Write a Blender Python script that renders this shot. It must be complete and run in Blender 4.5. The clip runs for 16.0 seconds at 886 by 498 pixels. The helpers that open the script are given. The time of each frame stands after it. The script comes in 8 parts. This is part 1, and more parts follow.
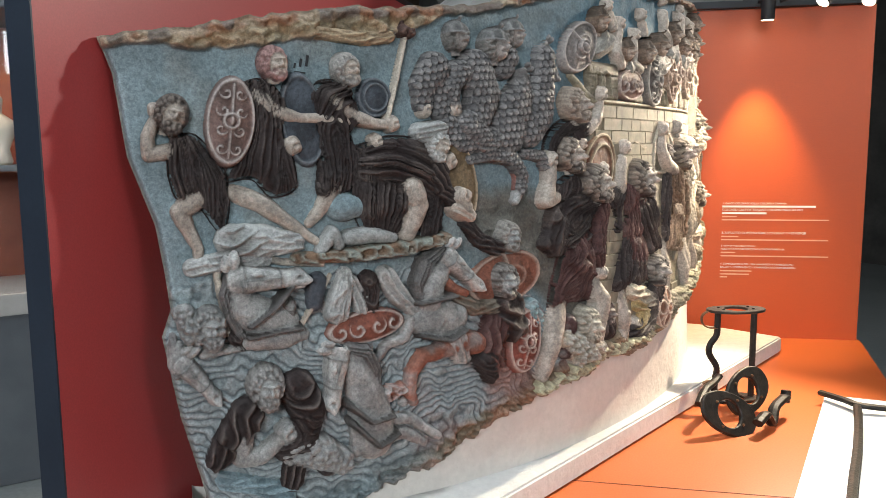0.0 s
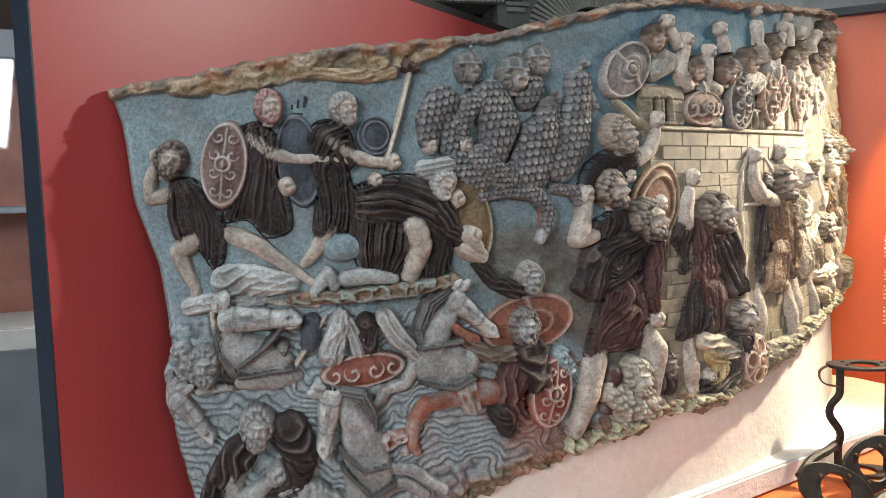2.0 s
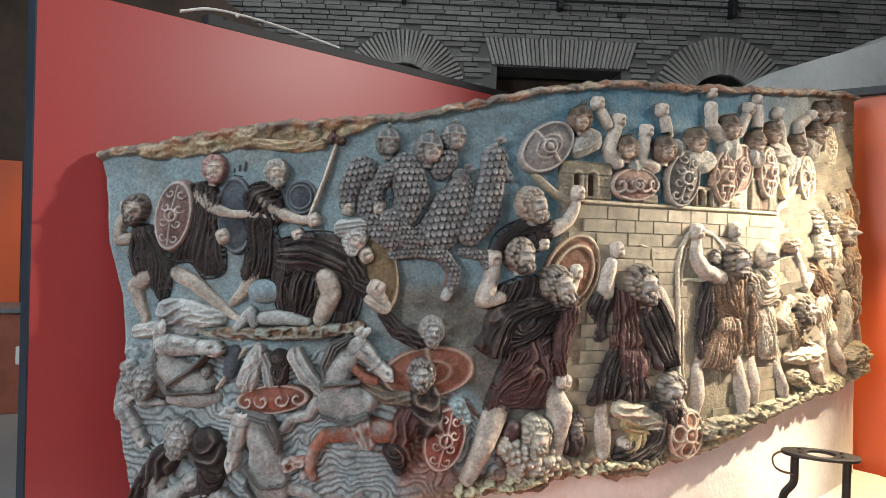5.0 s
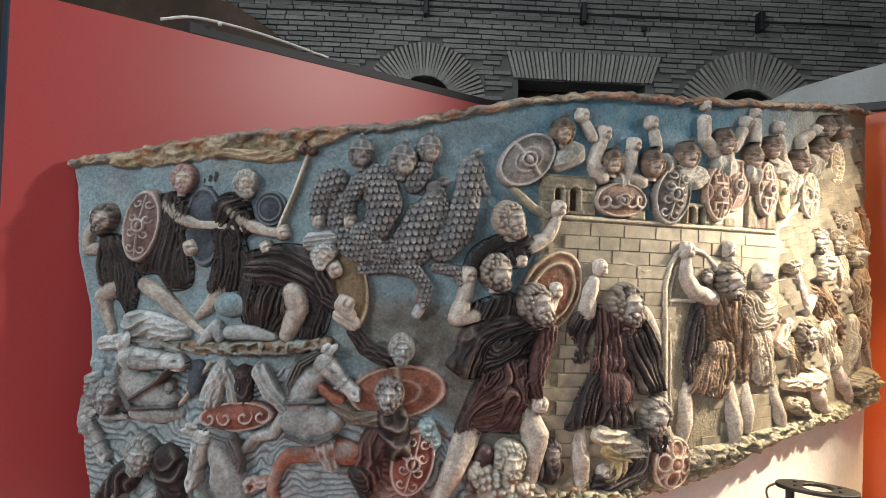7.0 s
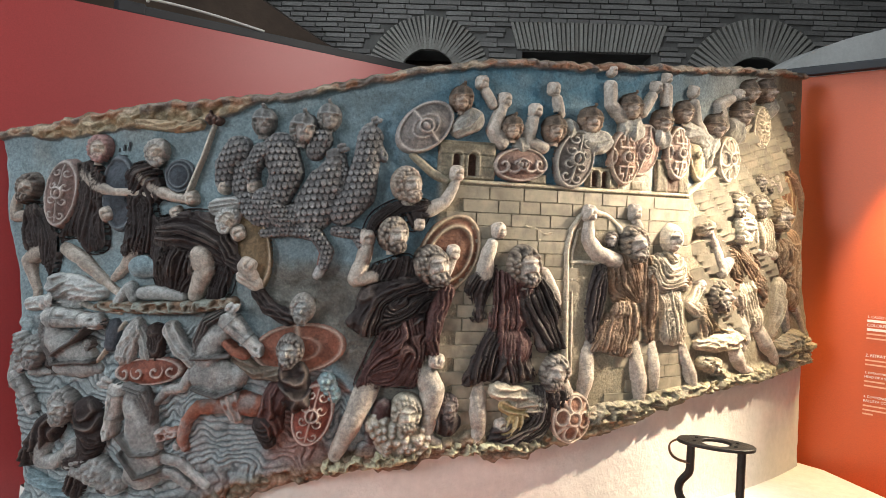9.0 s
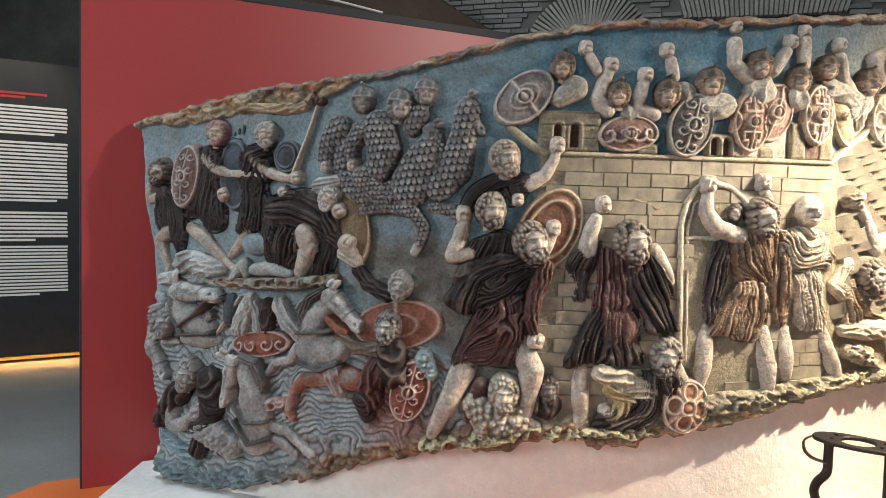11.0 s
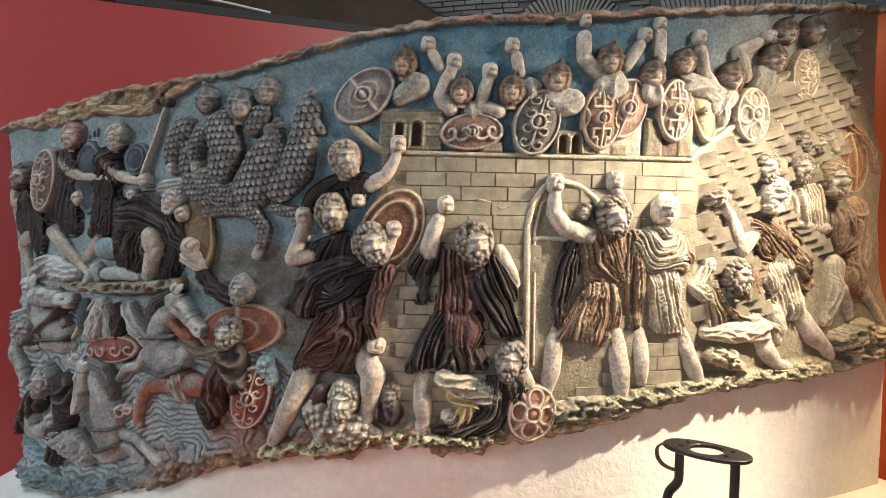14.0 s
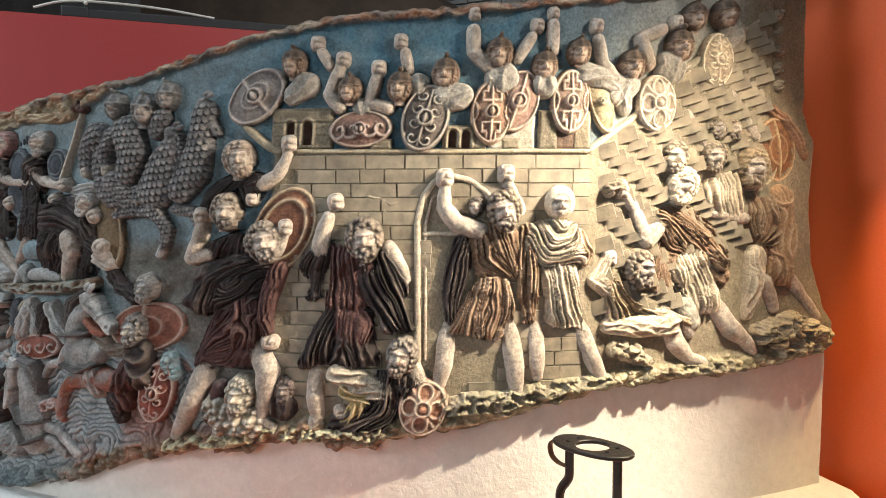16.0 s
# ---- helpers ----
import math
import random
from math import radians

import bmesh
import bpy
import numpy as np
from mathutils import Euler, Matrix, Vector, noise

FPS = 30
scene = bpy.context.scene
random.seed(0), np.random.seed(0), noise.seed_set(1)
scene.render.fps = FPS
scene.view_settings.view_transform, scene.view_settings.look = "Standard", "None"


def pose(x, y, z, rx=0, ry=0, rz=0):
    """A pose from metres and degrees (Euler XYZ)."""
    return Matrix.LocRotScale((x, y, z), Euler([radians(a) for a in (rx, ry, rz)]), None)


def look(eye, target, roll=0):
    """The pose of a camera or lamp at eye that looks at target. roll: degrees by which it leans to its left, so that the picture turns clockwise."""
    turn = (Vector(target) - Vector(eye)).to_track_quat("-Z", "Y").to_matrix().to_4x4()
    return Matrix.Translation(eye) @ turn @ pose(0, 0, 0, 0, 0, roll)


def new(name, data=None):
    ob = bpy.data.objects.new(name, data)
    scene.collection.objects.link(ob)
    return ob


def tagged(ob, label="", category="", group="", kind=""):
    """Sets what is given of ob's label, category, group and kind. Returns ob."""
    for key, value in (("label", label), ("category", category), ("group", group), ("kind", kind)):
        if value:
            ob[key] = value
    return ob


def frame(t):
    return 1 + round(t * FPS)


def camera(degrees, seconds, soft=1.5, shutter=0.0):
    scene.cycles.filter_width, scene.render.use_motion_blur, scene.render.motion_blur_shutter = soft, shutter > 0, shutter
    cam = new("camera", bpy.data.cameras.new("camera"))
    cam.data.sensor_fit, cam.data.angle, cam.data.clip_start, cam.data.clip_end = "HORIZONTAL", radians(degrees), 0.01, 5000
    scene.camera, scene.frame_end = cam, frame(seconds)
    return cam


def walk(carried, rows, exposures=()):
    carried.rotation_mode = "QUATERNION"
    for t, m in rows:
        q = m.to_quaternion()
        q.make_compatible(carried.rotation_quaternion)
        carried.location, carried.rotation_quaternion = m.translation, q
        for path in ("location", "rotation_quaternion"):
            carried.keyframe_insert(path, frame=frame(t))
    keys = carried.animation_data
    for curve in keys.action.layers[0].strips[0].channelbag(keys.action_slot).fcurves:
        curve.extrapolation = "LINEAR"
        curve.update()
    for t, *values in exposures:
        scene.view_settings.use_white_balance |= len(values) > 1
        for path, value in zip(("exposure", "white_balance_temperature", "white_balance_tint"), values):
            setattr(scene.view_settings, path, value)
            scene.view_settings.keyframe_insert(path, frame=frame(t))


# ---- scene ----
cam = camera(60.6, 16.0, soft=0.5)
METRES, EYE, TILT, LEAN, TURN = 2.7, 1.55, 0.0, 0.0, 0.0
ROWS = [
    (0.0, 0.0, 0.0, 0.0, -0.06, -7.14, 0.46),
    (0.5, 0.0451, -0.0013, 0.0009, 1.7, -7.07, 1.14),
    (1.0, 0.0898, -0.0016, 0.0044, 6.24, -6.48, 1.71),
    (1.5, 0.1248, 0.0255, -0.0022, 12.47, -5.59, 2.15),
    (2.0, 0.1511, 0.0529, 0.0045, 15.89, -4.78, 1.58),
    (2.5, 0.208, 0.083, 0.0061, 17.29, -4.44, 0.57),
    (3.0, 0.2462, 0.0954, 0.0009, 23.52, -4.16, -0.43),
    (3.5, 0.2734, 0.0865, -0.008, 25.05, -3.47, -1.17),
    (4.0, 0.3014, 0.0659, 0.0042, 25.26, -3.2, -1.41),
    (4.5, 0.3456, 0.0638, 0.0071, 26.8, -1.55, -1.54),
    (7.0, 0.3984, 0.1117, 0.0108, 30.65, 0.43, -2.63),
    (7.5, 0.4345, 0.1197, 0.0117, 31.05, 0.21, -1.93),
    (8.0, 0.4819, 0.1281, 0.0118, 33.84, -0.68, -1.91),
    (8.5, 0.5012, 0.1347, 0.0062, 32.98, -0.48, -2.12),
    (9.0, 0.5138, 0.1505, 0.0052, 33.3, -1.53, -2.23),
    (9.5, 0.5203, 0.1707, -0.0021, 35.93, -2.26, -2.09),
    (10.0, 0.5226, 0.1908, 0.0001, 41.61, -3.15, -1.86),
    (12.5, 0.6147, 0.2322, -0.0011, 47.94, -3.13, -1.31),
    (13.0, 0.62, 0.2607, -0.0015, 46.74, -3.09, -1.31),
    (13.5, 0.6288, 0.3037, -0.0004, 47.11, -3.01, -1.29),
    (14.0, 0.6459, 0.3307, 0.0013, 48.11, -2.95, -0.92),
    (14.5, 0.6811, 0.3566, 0.0054, 52.08, -3.52, -0.46),
    (15.0, 0.707, 0.3667, 0.0019, 52.44, -3.51, -0.23),
    (15.5, 0.723, 0.3997, -0.0056, 52.92, -2.97, -0.15),
    (16.0, 0.742, 0.4418, 0.0017, 53.07, -3.22, 0.26),
]
walk(cam, [(t, pose(0, 0, EYE, TILT, LEAN, TURN) @ pose(METRES * x, METRES * y, METRES * z, 90 + pitch, roll, yaw)) for t, x, y, z, yaw, pitch, roll in ROWS],
     exposures=[(0.0, 0.32), (2.0, 0.46), (4.5, 0.55), (7.0, 0.45), (9.0, 0.34), (12.5, 0.30), (16.0, 0.22)])

# ---- light ----
world = bpy.data.worlds.new("world")
scene.world = world
world.use_nodes = True
wn = world.node_tree
sky = wn.nodes.new("ShaderNodeTexSky")
sky.sky_type, sky.sun_disc, sky.sun_elevation, sky.sun_rotation = "NISHITA", False, radians(35), radians(120)
wn.links.new(sky.outputs[0], wn.nodes["Background"].inputs[0])
wn.nodes["Background"].inputs[1].default_value = 0.025


def area(name, m, sx, sy, watts, colour):
    d = bpy.data.lights.new(name, "AREA")
    d.shape, d.size, d.size_y, d.energy, d.color = "RECTANGLE", sx, sy, watts, colour
    ob = new(name, d)
    ob.matrix_world = m
    return ob


def spot(name, eye, target, watts, colour, cone, blend, radius):
    d = bpy.data.lights.new(name, "SPOT")
    d.energy, d.color, d.spot_size, d.spot_blend, d.shadow_soft_size = watts, colour, radians(cone), blend, radius
    ob = new(name, d)
    ob.matrix_world = look(eye, target)
    return ob


HALL_M = pose(1.08, 0.30, 0, 0, 0, 31.0)
# daylight of a window assumed behind the visitor, and the skylight of the hall
area("window_light", look((-0.7, -3.4, 2.8), (0.2, 1.8, 1.4)), 1.3, 1.2, 138, (0.86, 0.94, 1.0))
# unseen fill lamp added to lift the plaster skirt
area("fill_light_east", look((3.6, -2.9, 2.7), (0.3, 1.9, 1.2)), 1.3, 1.2, 58, (0.86, 0.94, 1.0))
# added lamp under the closed ceiling, there only to brighten the brick front
area("brick_fill_light", HALL_M @ pose(-0.5, 4.2, 5.95), 5.0, 1.6, 75, (0.86, 0.94, 1.0))
area("skylight", look((-0.5, 0.1, 5.9), (-0.45, 0.15, 0.0)), 1.6, 1.6, 125, (0.76, 0.90, 1.0))
# track spotlights over the orange wall
LAMP_A, LAMP_B, LAMP_C = (1.36, 2.80, 2.07), (1.50, 2.75, 2.066), (1.28, 3.06, 2.05)
spot("spot_on_relief", LAMP_A, (0.93, 2.70, 1.50), 34, (1.0, 0.84, 0.58), 95, 0.9, 0.015)
spot("spot_on_relief_far", LAMP_B, (0.52, 1.95, 0.86), 205, (1.0, 0.87, 0.66), 80, 0.8, 0.015)
# a spotlight high in the hall, past the end of the orange wall
spot("hall_spot", (3.4, 3.35, 3.1), (-0.45, 1.5, 1.7), 250, (1.0, 0.93, 0.86), 34, 0.6, 0.05)
spot("spot_on_text", LAMP_C, (1.33, 3.22, 0.9), 58, (1.0, 0.72, 0.30), 54, 0.8, 0.02)

# ---- materials ----


def mat(name, build):
    m = bpy.data.materials.new(name)
    m.use_nodes = True
    nt = m.node_tree
    b = nt.nodes["Principled BSDF"]
    build(nt, b)
    return m


def node(nt, kind, **values):
    n = nt.nodes.new(kind)
    for key, value in values.items():
        n.inputs[key.replace("_", " ")].default_value = value
    return n


def coords(nt):
    return nt.nodes.new("ShaderNodeTexCoord").outputs["Object"]


def noise_tex(nt, scale, detail=4.0, rough=0.55):
    n = node(nt, "ShaderNodeTexNoise", Scale=scale, Detail=detail, Roughness=rough)
    nt.links.new(coords(nt), n.inputs["Vector"])
    return n.outputs["Fac"]


def ramp(nt, fac, stops):
    r = nt.nodes.new("ShaderNodeValToRGB")
    e = r.color_ramp.elements
    while len(e) < len(stops):
        e.new(0.5)
    for k, (p, c) in enumerate(stops):
        e[k].position, e[k].color = p, (*c, 1)
    nt.links.new(fac, r.inputs[0])
    return r.outputs[0]


def mixed(nt, kind, a, b, fac):
    m = nt.nodes.new("ShaderNodeMix")
    m.data_type, m.blend_type = "RGBA", kind
    for socket, value in ((m.inputs[6], a), (m.inputs[7], b), (m.inputs[0], fac)):
        if isinstance(value, bpy.types.NodeSocket):
            nt.links.new(value, socket)
        else:
            socket.default_value = value if not isinstance(value, tuple) else (*value, 1)
    return m.outputs[2]


def bump(nt, b, height, strength, distance):
    n = node(nt, "ShaderNodeBump", Strength=strength, Distance=distance)
    nt.links.new(height, n.inputs["Height"])
    nt.links.new(n.outputs[0], b.inputs["Normal"])


def worn(name, dark, light, scale, rough, bumped=0.2, depth=0.002, fine=60.0, metal=0.0):
    """A plain surface: two tones mottled at two scales, with fine relief."""
    def build(nt, b):
        big = ramp(nt, noise_tex(nt, scale), [(0.3, dark), (0.7, light)])
        small = ramp(nt, noise_tex(nt, fine, 6), [(0.3, (0.8, 0.8, 0.8)), (0.7, (1.08, 1.08, 1.08))])
        nt.links.new(mixed(nt, "MULTIPLY", big, small, 0.7), b.inputs["Base Color"])
        b.inputs["Roughness"].default_value, b.inputs["Metallic"].default_value = rough, metal
        bump(nt, b, noise_tex(nt, fine, 6), bumped, depth)
    return mat(name, build)


def painted_stone(name, rough):
    """Painted plaster cast: pigment laid on by the piece, mottled, with a dusty grain."""
    def build(nt, b):
        a = nt.nodes.new("ShaderNodeAttribute")
        a.attribute_name = "paint"
        blot = ramp(nt, noise_tex(nt, 14, 5, 0.65), [(0.3, (0.62, 0.62, 0.62)), (0.72, (1.12, 1.12, 1.12))])
        grain = ramp(nt, noise_tex(nt, 140, 6, 0.7), [(0.32, (0.40, 0.40, 0.42)), (0.62, (1.2, 1.19, 1.17))])
        c = mixed(nt, "MULTIPLY", a.outputs["Color"], blot, 0.75)
        c = mixed(nt, "MULTIPLY", c, grain, 0.65)
        speck = ramp(nt, noise_tex(nt, 420, 4, 0.7), [(0.34, (0.45, 0.45, 0.46)), (0.60, (1.25, 1.24, 1.22))])
        c = mixed(nt, "MULTIPLY", c, speck, 0.45)
        nt.links.new(c, b.inputs["Base Color"])
        b.inputs["Roughness"].default_value = rough
        b.inputs["Specular IOR Level"].default_value = 0.2
        bump(nt, b, noise_tex(nt, 130, 8, 0.7), 1.0, 0.004)
    return mat(name, build)


CAST = painted_stone("painted_plaster_cast", 0.62)
RED = worn("red_wall_paint", (0.335, 0.040, 0.040), (0.375, 0.048, 0.047), 1.5, 0.42, 0.05, 0.001, 300)
ORANGE = worn("orange_wall_paint", (0.50, 0.078, 0.014), (0.54, 0.088, 0.017), 1.5, 0.45, 0.05, 0.001, 300)
ORANGE_TOP = worn("orange_podium_board", (0.55, 0.12, 0.03), (0.60, 0.14, 0.035), 2, 0.4, 0.05, 0.001, 200)
BLACK = worn("black_metal", (0.010, 0.010, 0.012), (0.018, 0.018, 0.021), 8, 0.6, 0.1, 0.001, 200)
EDGE = worn("dark_blue_edge_strip", (0.012, 0.018, 0.030), (0.018, 0.026, 0.040), 5, 0.5, 0.05, 0.001, 200)
IRON = worn("dark_forged_iron", (0.010, 0.009, 0.008), (0.034, 0.027, 0.022), 30, 0.5, 0.5, 0.004, 90, 0.5)
STRAP = worn("rusty_brown_strap", (0.10, 0.045, 0.02), (0.18, 0.09, 0.045), 30, 0.6, 0.3, 0.002, 120, 0.3)
CONCRETE = worn("grey_polished_floor", (0.20, 0.21, 0.20), (0.28, 0.29, 0.28), 1.2, 0.35, 0.05, 0.002, 40)
DARKWALL = worn("dark_plaster", (0.05, 0.045, 0.04), (0.10, 0.09, 0.08), 2, 0.9, 0.3, 0.01, 20)
CEIL = worn("grey_vault_plaster", (0.16, 0.15, 0.14), (0.24, 0.23, 0.21), 1.0, 0.95, 0.3, 0.01, 10)
STEEL = worn("grey_painted_steel", (0.10, 0.11, 0.12), (0.14, 0.15, 0.16), 5, 0.4, 0.05, 0.001, 200)
GOLD = worn("gilded_disc", (0.55, 0.36, 0.10), (0.75, 0.52, 0.18), 20, 0.3, 0.3, 0.004, 50, 0.9)
INK = worn("white_lettering", (0.75, 0.72, 0.68), (0.8, 0.78, 0.75), 20, 0.7, 0.0, 0.001, 200)
PALE_INK = worn("pale_orange_lettering", (0.72, 0.38, 0.24), (0.76, 0.42, 0.28), 20, 0.7, 0.0, 0.001, 200)
RED_INK = worn("red_lettering", (0.4, 0.03, 0.03), (0.45, 0.04, 0.04), 20, 0.7, 0.0, 0.001, 200)
BLACK_INK = worn("black_ink", (0.01, 0.01, 0.012), (0.015, 0.015, 0.018), 20, 0.7, 0.0, 0.001, 200)
ROOFLESS = worn("dark_brown_vault", (0.035, 0.022, 0.015), (0.085, 0.055, 0.038), 1.6, 0.95, 0.5, 0.03, 8)
CABLE = worn("pale_cable", (0.45, 0.42, 0.38), (0.5, 0.47, 0.43), 20, 0.5, 0.0, 0.001, 200)
MARBLE = worn("pale_marble", (0.55, 0.50, 0.42), (0.70, 0.65, 0.56), 10, 0.5, 0.1, 0.002, 80)
WOOD = worn("red_brown_wood", (0.20, 0.05, 0.025), (0.30, 0.08, 0.04), 6, 0.5, 0.2, 0.002, 60)


def plaster_build(dark, light, stain, wide):
    def build(nt, b):
        base = ramp(nt, noise_tex(nt, 2.2, 5), [(0.3, dark), (0.7, light)])
        mark = ramp(nt, noise_tex(nt, wide, 6, 0.6), [(0.60, (0, 0, 0)), (0.78, (1, 1, 1))])
        c = mixed(nt, "MIX", base, stain, mark)
        grain = ramp(nt, noise_tex(nt, 45, 7, 0.65), [(0.3, (0.85, 0.85, 0.85)), (0.7, (1.06, 1.06, 1.06))])
        nt.links.new(mixed(nt, "MULTIPLY", c, grain, 0.7), b.inputs["Base Color"])
        b.inputs["Roughness"].default_value = 0.8
        s = nt.nodes.new("ShaderNodeMath")
        s.operation = "ADD"
        nt.links.new(noise_tex(nt, 16, 6, 0.6), s.inputs[0])
        nt.links.new(noise_tex(nt, 70, 6, 0.6), s.inputs[1])
        bump(nt, b, s.outputs[0], 0.4, 0.008)
    return build


PLASTER = mat("rough_white_plaster", plaster_build((0.52, 0.48, 0.43), (0.64, 0.60, 0.55), (0.48, 0.37, 0.25), 1.6))
WHITE_TOP = mat("white_plaster_slab", plaster_build((0.56, 0.55, 0.53), (0.68, 0.67, 0.65), (0.55, 0.52, 0.48), 5.0))
PANEL_WHITE = worn("white_board", (0.78, 0.78, 0.77), (0.82, 0.82, 0.81), 2, 0.5, 0.03, 0.001, 200)
VAULT_WHITE = mat("white_stone_vault", plaster_build((0.50, 0.49, 0.47), (0.68, 0.67, 0.65), (0.36, 0.35, 0.33), 3.0))


def brick_mat(name, dark, light):
    def build(nt, b):
        info = nt.nodes.new("ShaderNodeObjectInfo")
        geo = nt.nodes.new("ShaderNodeNewGeometry")
        tone = ramp(nt, geo.outputs["Random Per Island"], [(0.0, dark), (1.0, light)])
        c = mixed(nt, "MULTIPLY", tone, ramp(nt, noise_tex(nt, 1.2, 5), [(0.3, (0.6, 0.6, 0.6)), (0.7, (1.1, 1.1, 1.1))]), 0.8)
        own = ramp(nt, info.outputs["Random"], [(0.0, (0.8, 0.8, 0.8)), (1.0, (1.1, 1.1, 1.1))])
        c = mixed(nt, "MULTIPLY", c, own, 1.0)
        c = mixed(nt, "MULTIPLY", c, ramp(nt, noise_tex(nt, 40, 5), [(0.3, (0.7, 0.7, 0.7)), (0.7, (1.1, 1.1, 1.1))]), 0.8)
        nt.links.new(c, b.inputs["Base Color"])
        b.inputs["Roughness"].default_value = 0.9
        bump(nt, b, noise_tex(nt, 50, 5), 0.5, 0.006)
    return mat(name, build)


BRICK = brick_mat("grey_roman_brick", (0.19, 0.18, 0.172), (0.32, 0.305, 0.29))
MORTAR = worn("grey_lime_mortar", (0.11, 0.105, 0.10), (0.17, 0.165, 0.155), 3, 0.95, 0.4, 0.006, 30)
BRICK_PALE = brick_mat("pale_arch_brick", (0.34, 0.32, 0.29), (0.46, 0.44, 0.40))

# ---- mesh helpers ----


def finish(ob, material, smooth=False):
    ob.data.materials.append(material)
    if smooth:
        ob.data.polygons.foreach_set("use_smooth", [True] * len(ob.data.polygons))
    return ob


def mesh_object(name, bm, material, smooth=False):
    me = bpy.data.meshes.new(name)
    bm.to_mesh(me)
    bm.free()
    return finish(new(name, me), material, smooth)


def part(name, bm, material, parent, label="", smooth=False):
    ob = mesh_object(name, bm, material, smooth)
    ob.parent = parent
    return tagged(ob, label)


def arrays(name, verts, faces, material, parent=None, label="", smooth=True):
    me = bpy.data.meshes.new(name)
    me.from_pydata(verts, [], faces)
    ob = finish(new(name, me), material, smooth)
    ob.parent = parent
    return tagged(ob, label)


def box(bm, size, m=Matrix(), bevel=0.0):
    g = bmesh.ops.create_cube(bm, size=1.0, matrix=m @ Matrix.Diagonal((*size, 1)))
    if bevel:
        edges = list({e for v in g["verts"] for e in v.link_edges})
        bmesh.ops.bevel(bm, geom=edges, offset=bevel, segments=2, affect="EDGES", profile=0.6)
    return bm


def boxed(size, m=Matrix(), bevel=0.0):
    return box(bmesh.new(), size, m, bevel)


def prism(outline, z0, z1, bevel=0.0, segs=2):
    """A slab with the given outline in plan."""
    bm = bmesh.new()
    low = [bm.verts.new((x, y, z0)) for x, y in outline]
    face = bm.faces.new(low)
    if face.normal.z > 0:
        face.normal_flip()
    up = bmesh.ops.extrude_face_region(bm, geom=[face])
    for v in [e for e in up["geom"] if isinstance(e, bmesh.types.BMVert)]:
        v.co.z = z1
    bmesh.ops.recalc_face_normals(bm, faces=bm.faces)
    if bevel:
        bmesh.ops.bevel(bm, geom=list(bm.edges), offset=bevel, segments=segs, affect="EDGES")
    return bm


def tube(points, radius, sides=10, flat=1.0):
    """A bent bar along points; flat < 1 makes a strap."""
    bm = bmesh.new()
    pts = [Vector(p) for p in points]
    rings = []
    side = None
    for k, p in enumerate(pts):
        d = (pts[min(k + 1, len(pts) - 1)] - pts[max(k - 1, 0)]).normalized()
        a = Vector((0, 0, 1)) if abs(d.z) < 0.9 else Vector((0, 1, 0))
        x = d.cross(a).normalized() if side is None else (side - d * side.dot(d)).normalized()
        side = x
        y = d.cross(x)
        rings.append([bm.verts.new(p + radius * (math.cos(s) * x + flat * math.sin(s) * y)) for s in (2 * math.pi * i / sides for i in range(sides))])
    for a, b in zip(rings, rings[1:]):
        for i in range(sides):
            bm.faces.new((a[i], a[(i + 1) % sides], b[(i + 1) % sides], b[i]))
    bm.faces.new(rings[0][::-1])
    bm.faces.new(rings[-1])
    bmesh.ops.recalc_face_normals(bm, faces=bm.faces)
    return bm


def smooth_path(points, n=8):
    pts = [Vector(p) for p in points]
    pts = [2 * pts[0] - pts[1]] + pts + [2 * pts[-1] - pts[-2]]
    out = []
    for k in range(1, len(pts) - 2):
        a, b, c, d = pts[k - 1:k + 3]
        for i in range(n):
            t = i / n
            out.append(0.5 * (2 * b + (c - a) * t + (2 * a - 5 * b + 4 * c - d) * t * t + (3 * b - a - 3 * c + d) * t ** 3))
    return out + [pts[-2]]


def rect_on(bm, m, x0, x1, y0, y1, depth):
    return box(bm, (x1 - x0, y1 - y0, depth), m @ pose((x0 + x1) / 2, (y0 + y1) / 2, 0))

# ---- the hall ----
FACING = 31.0  # the brick front is square to this heading
HALL = pose(1.08, 0.30, 0, 0, 0, FACING)
floor = mesh_object("floor", boxed((22, 18, 0.1), HALL @ pose(0, 1.5, -0.05)), CONCRETE)
tagged(floor, "grey polished concrete hall floor", "floor", kind="structure")
ceiling_m = bmesh.new()
for size, at in (((22, 9.2, 0.3), (0, 5.9)), ((22, 5.9, 0.3), (0, -4.55)), ((7.6, 2.9, 0.3), (-7.2, -0.15)), ((11.6, 2.9, 0.3), (5.2, -0.15))):
    box(ceiling_m, size, HALL @ pose(*at, 6.15))
ceiling = mesh_object("ceiling", ceiling_m, CEIL)
tagged(ceiling, "grey plastered hall ceiling with a roof light", "ceiling", kind="structure")
for name, size, m in (("wall_south", (22, 0.4, 2.2), pose(0, -7.7, 1.1)), ("wall_south_upper", (22, 0.4, 1.2), pose(0, -7.7, 5.4)),
                      ("wall_west", (0.4, 18, 6), pose(-9.5, 1.5, 3)), ("wall_east", (0.4, 18, 6), pose(9.5, 1.5, 3))):
    tagged(mesh_object(name, boxed(size, HALL @ m), DARKWALL), "dark rough plaster wall of the hall", "wall", kind="structure")

# podium, plinth and exhibition walls
PODIUM_Z, PLINTH_Z, WALL_TOP = 0.75, 0.815, 2.135
WALL_A, WALL_B = Vector((-0.66, 1.262)), Vector((-0.045, 3.45))
WALL_C, WALL_D = Vector((-0.045, 3.46)), Vector((1.755, 3.15))


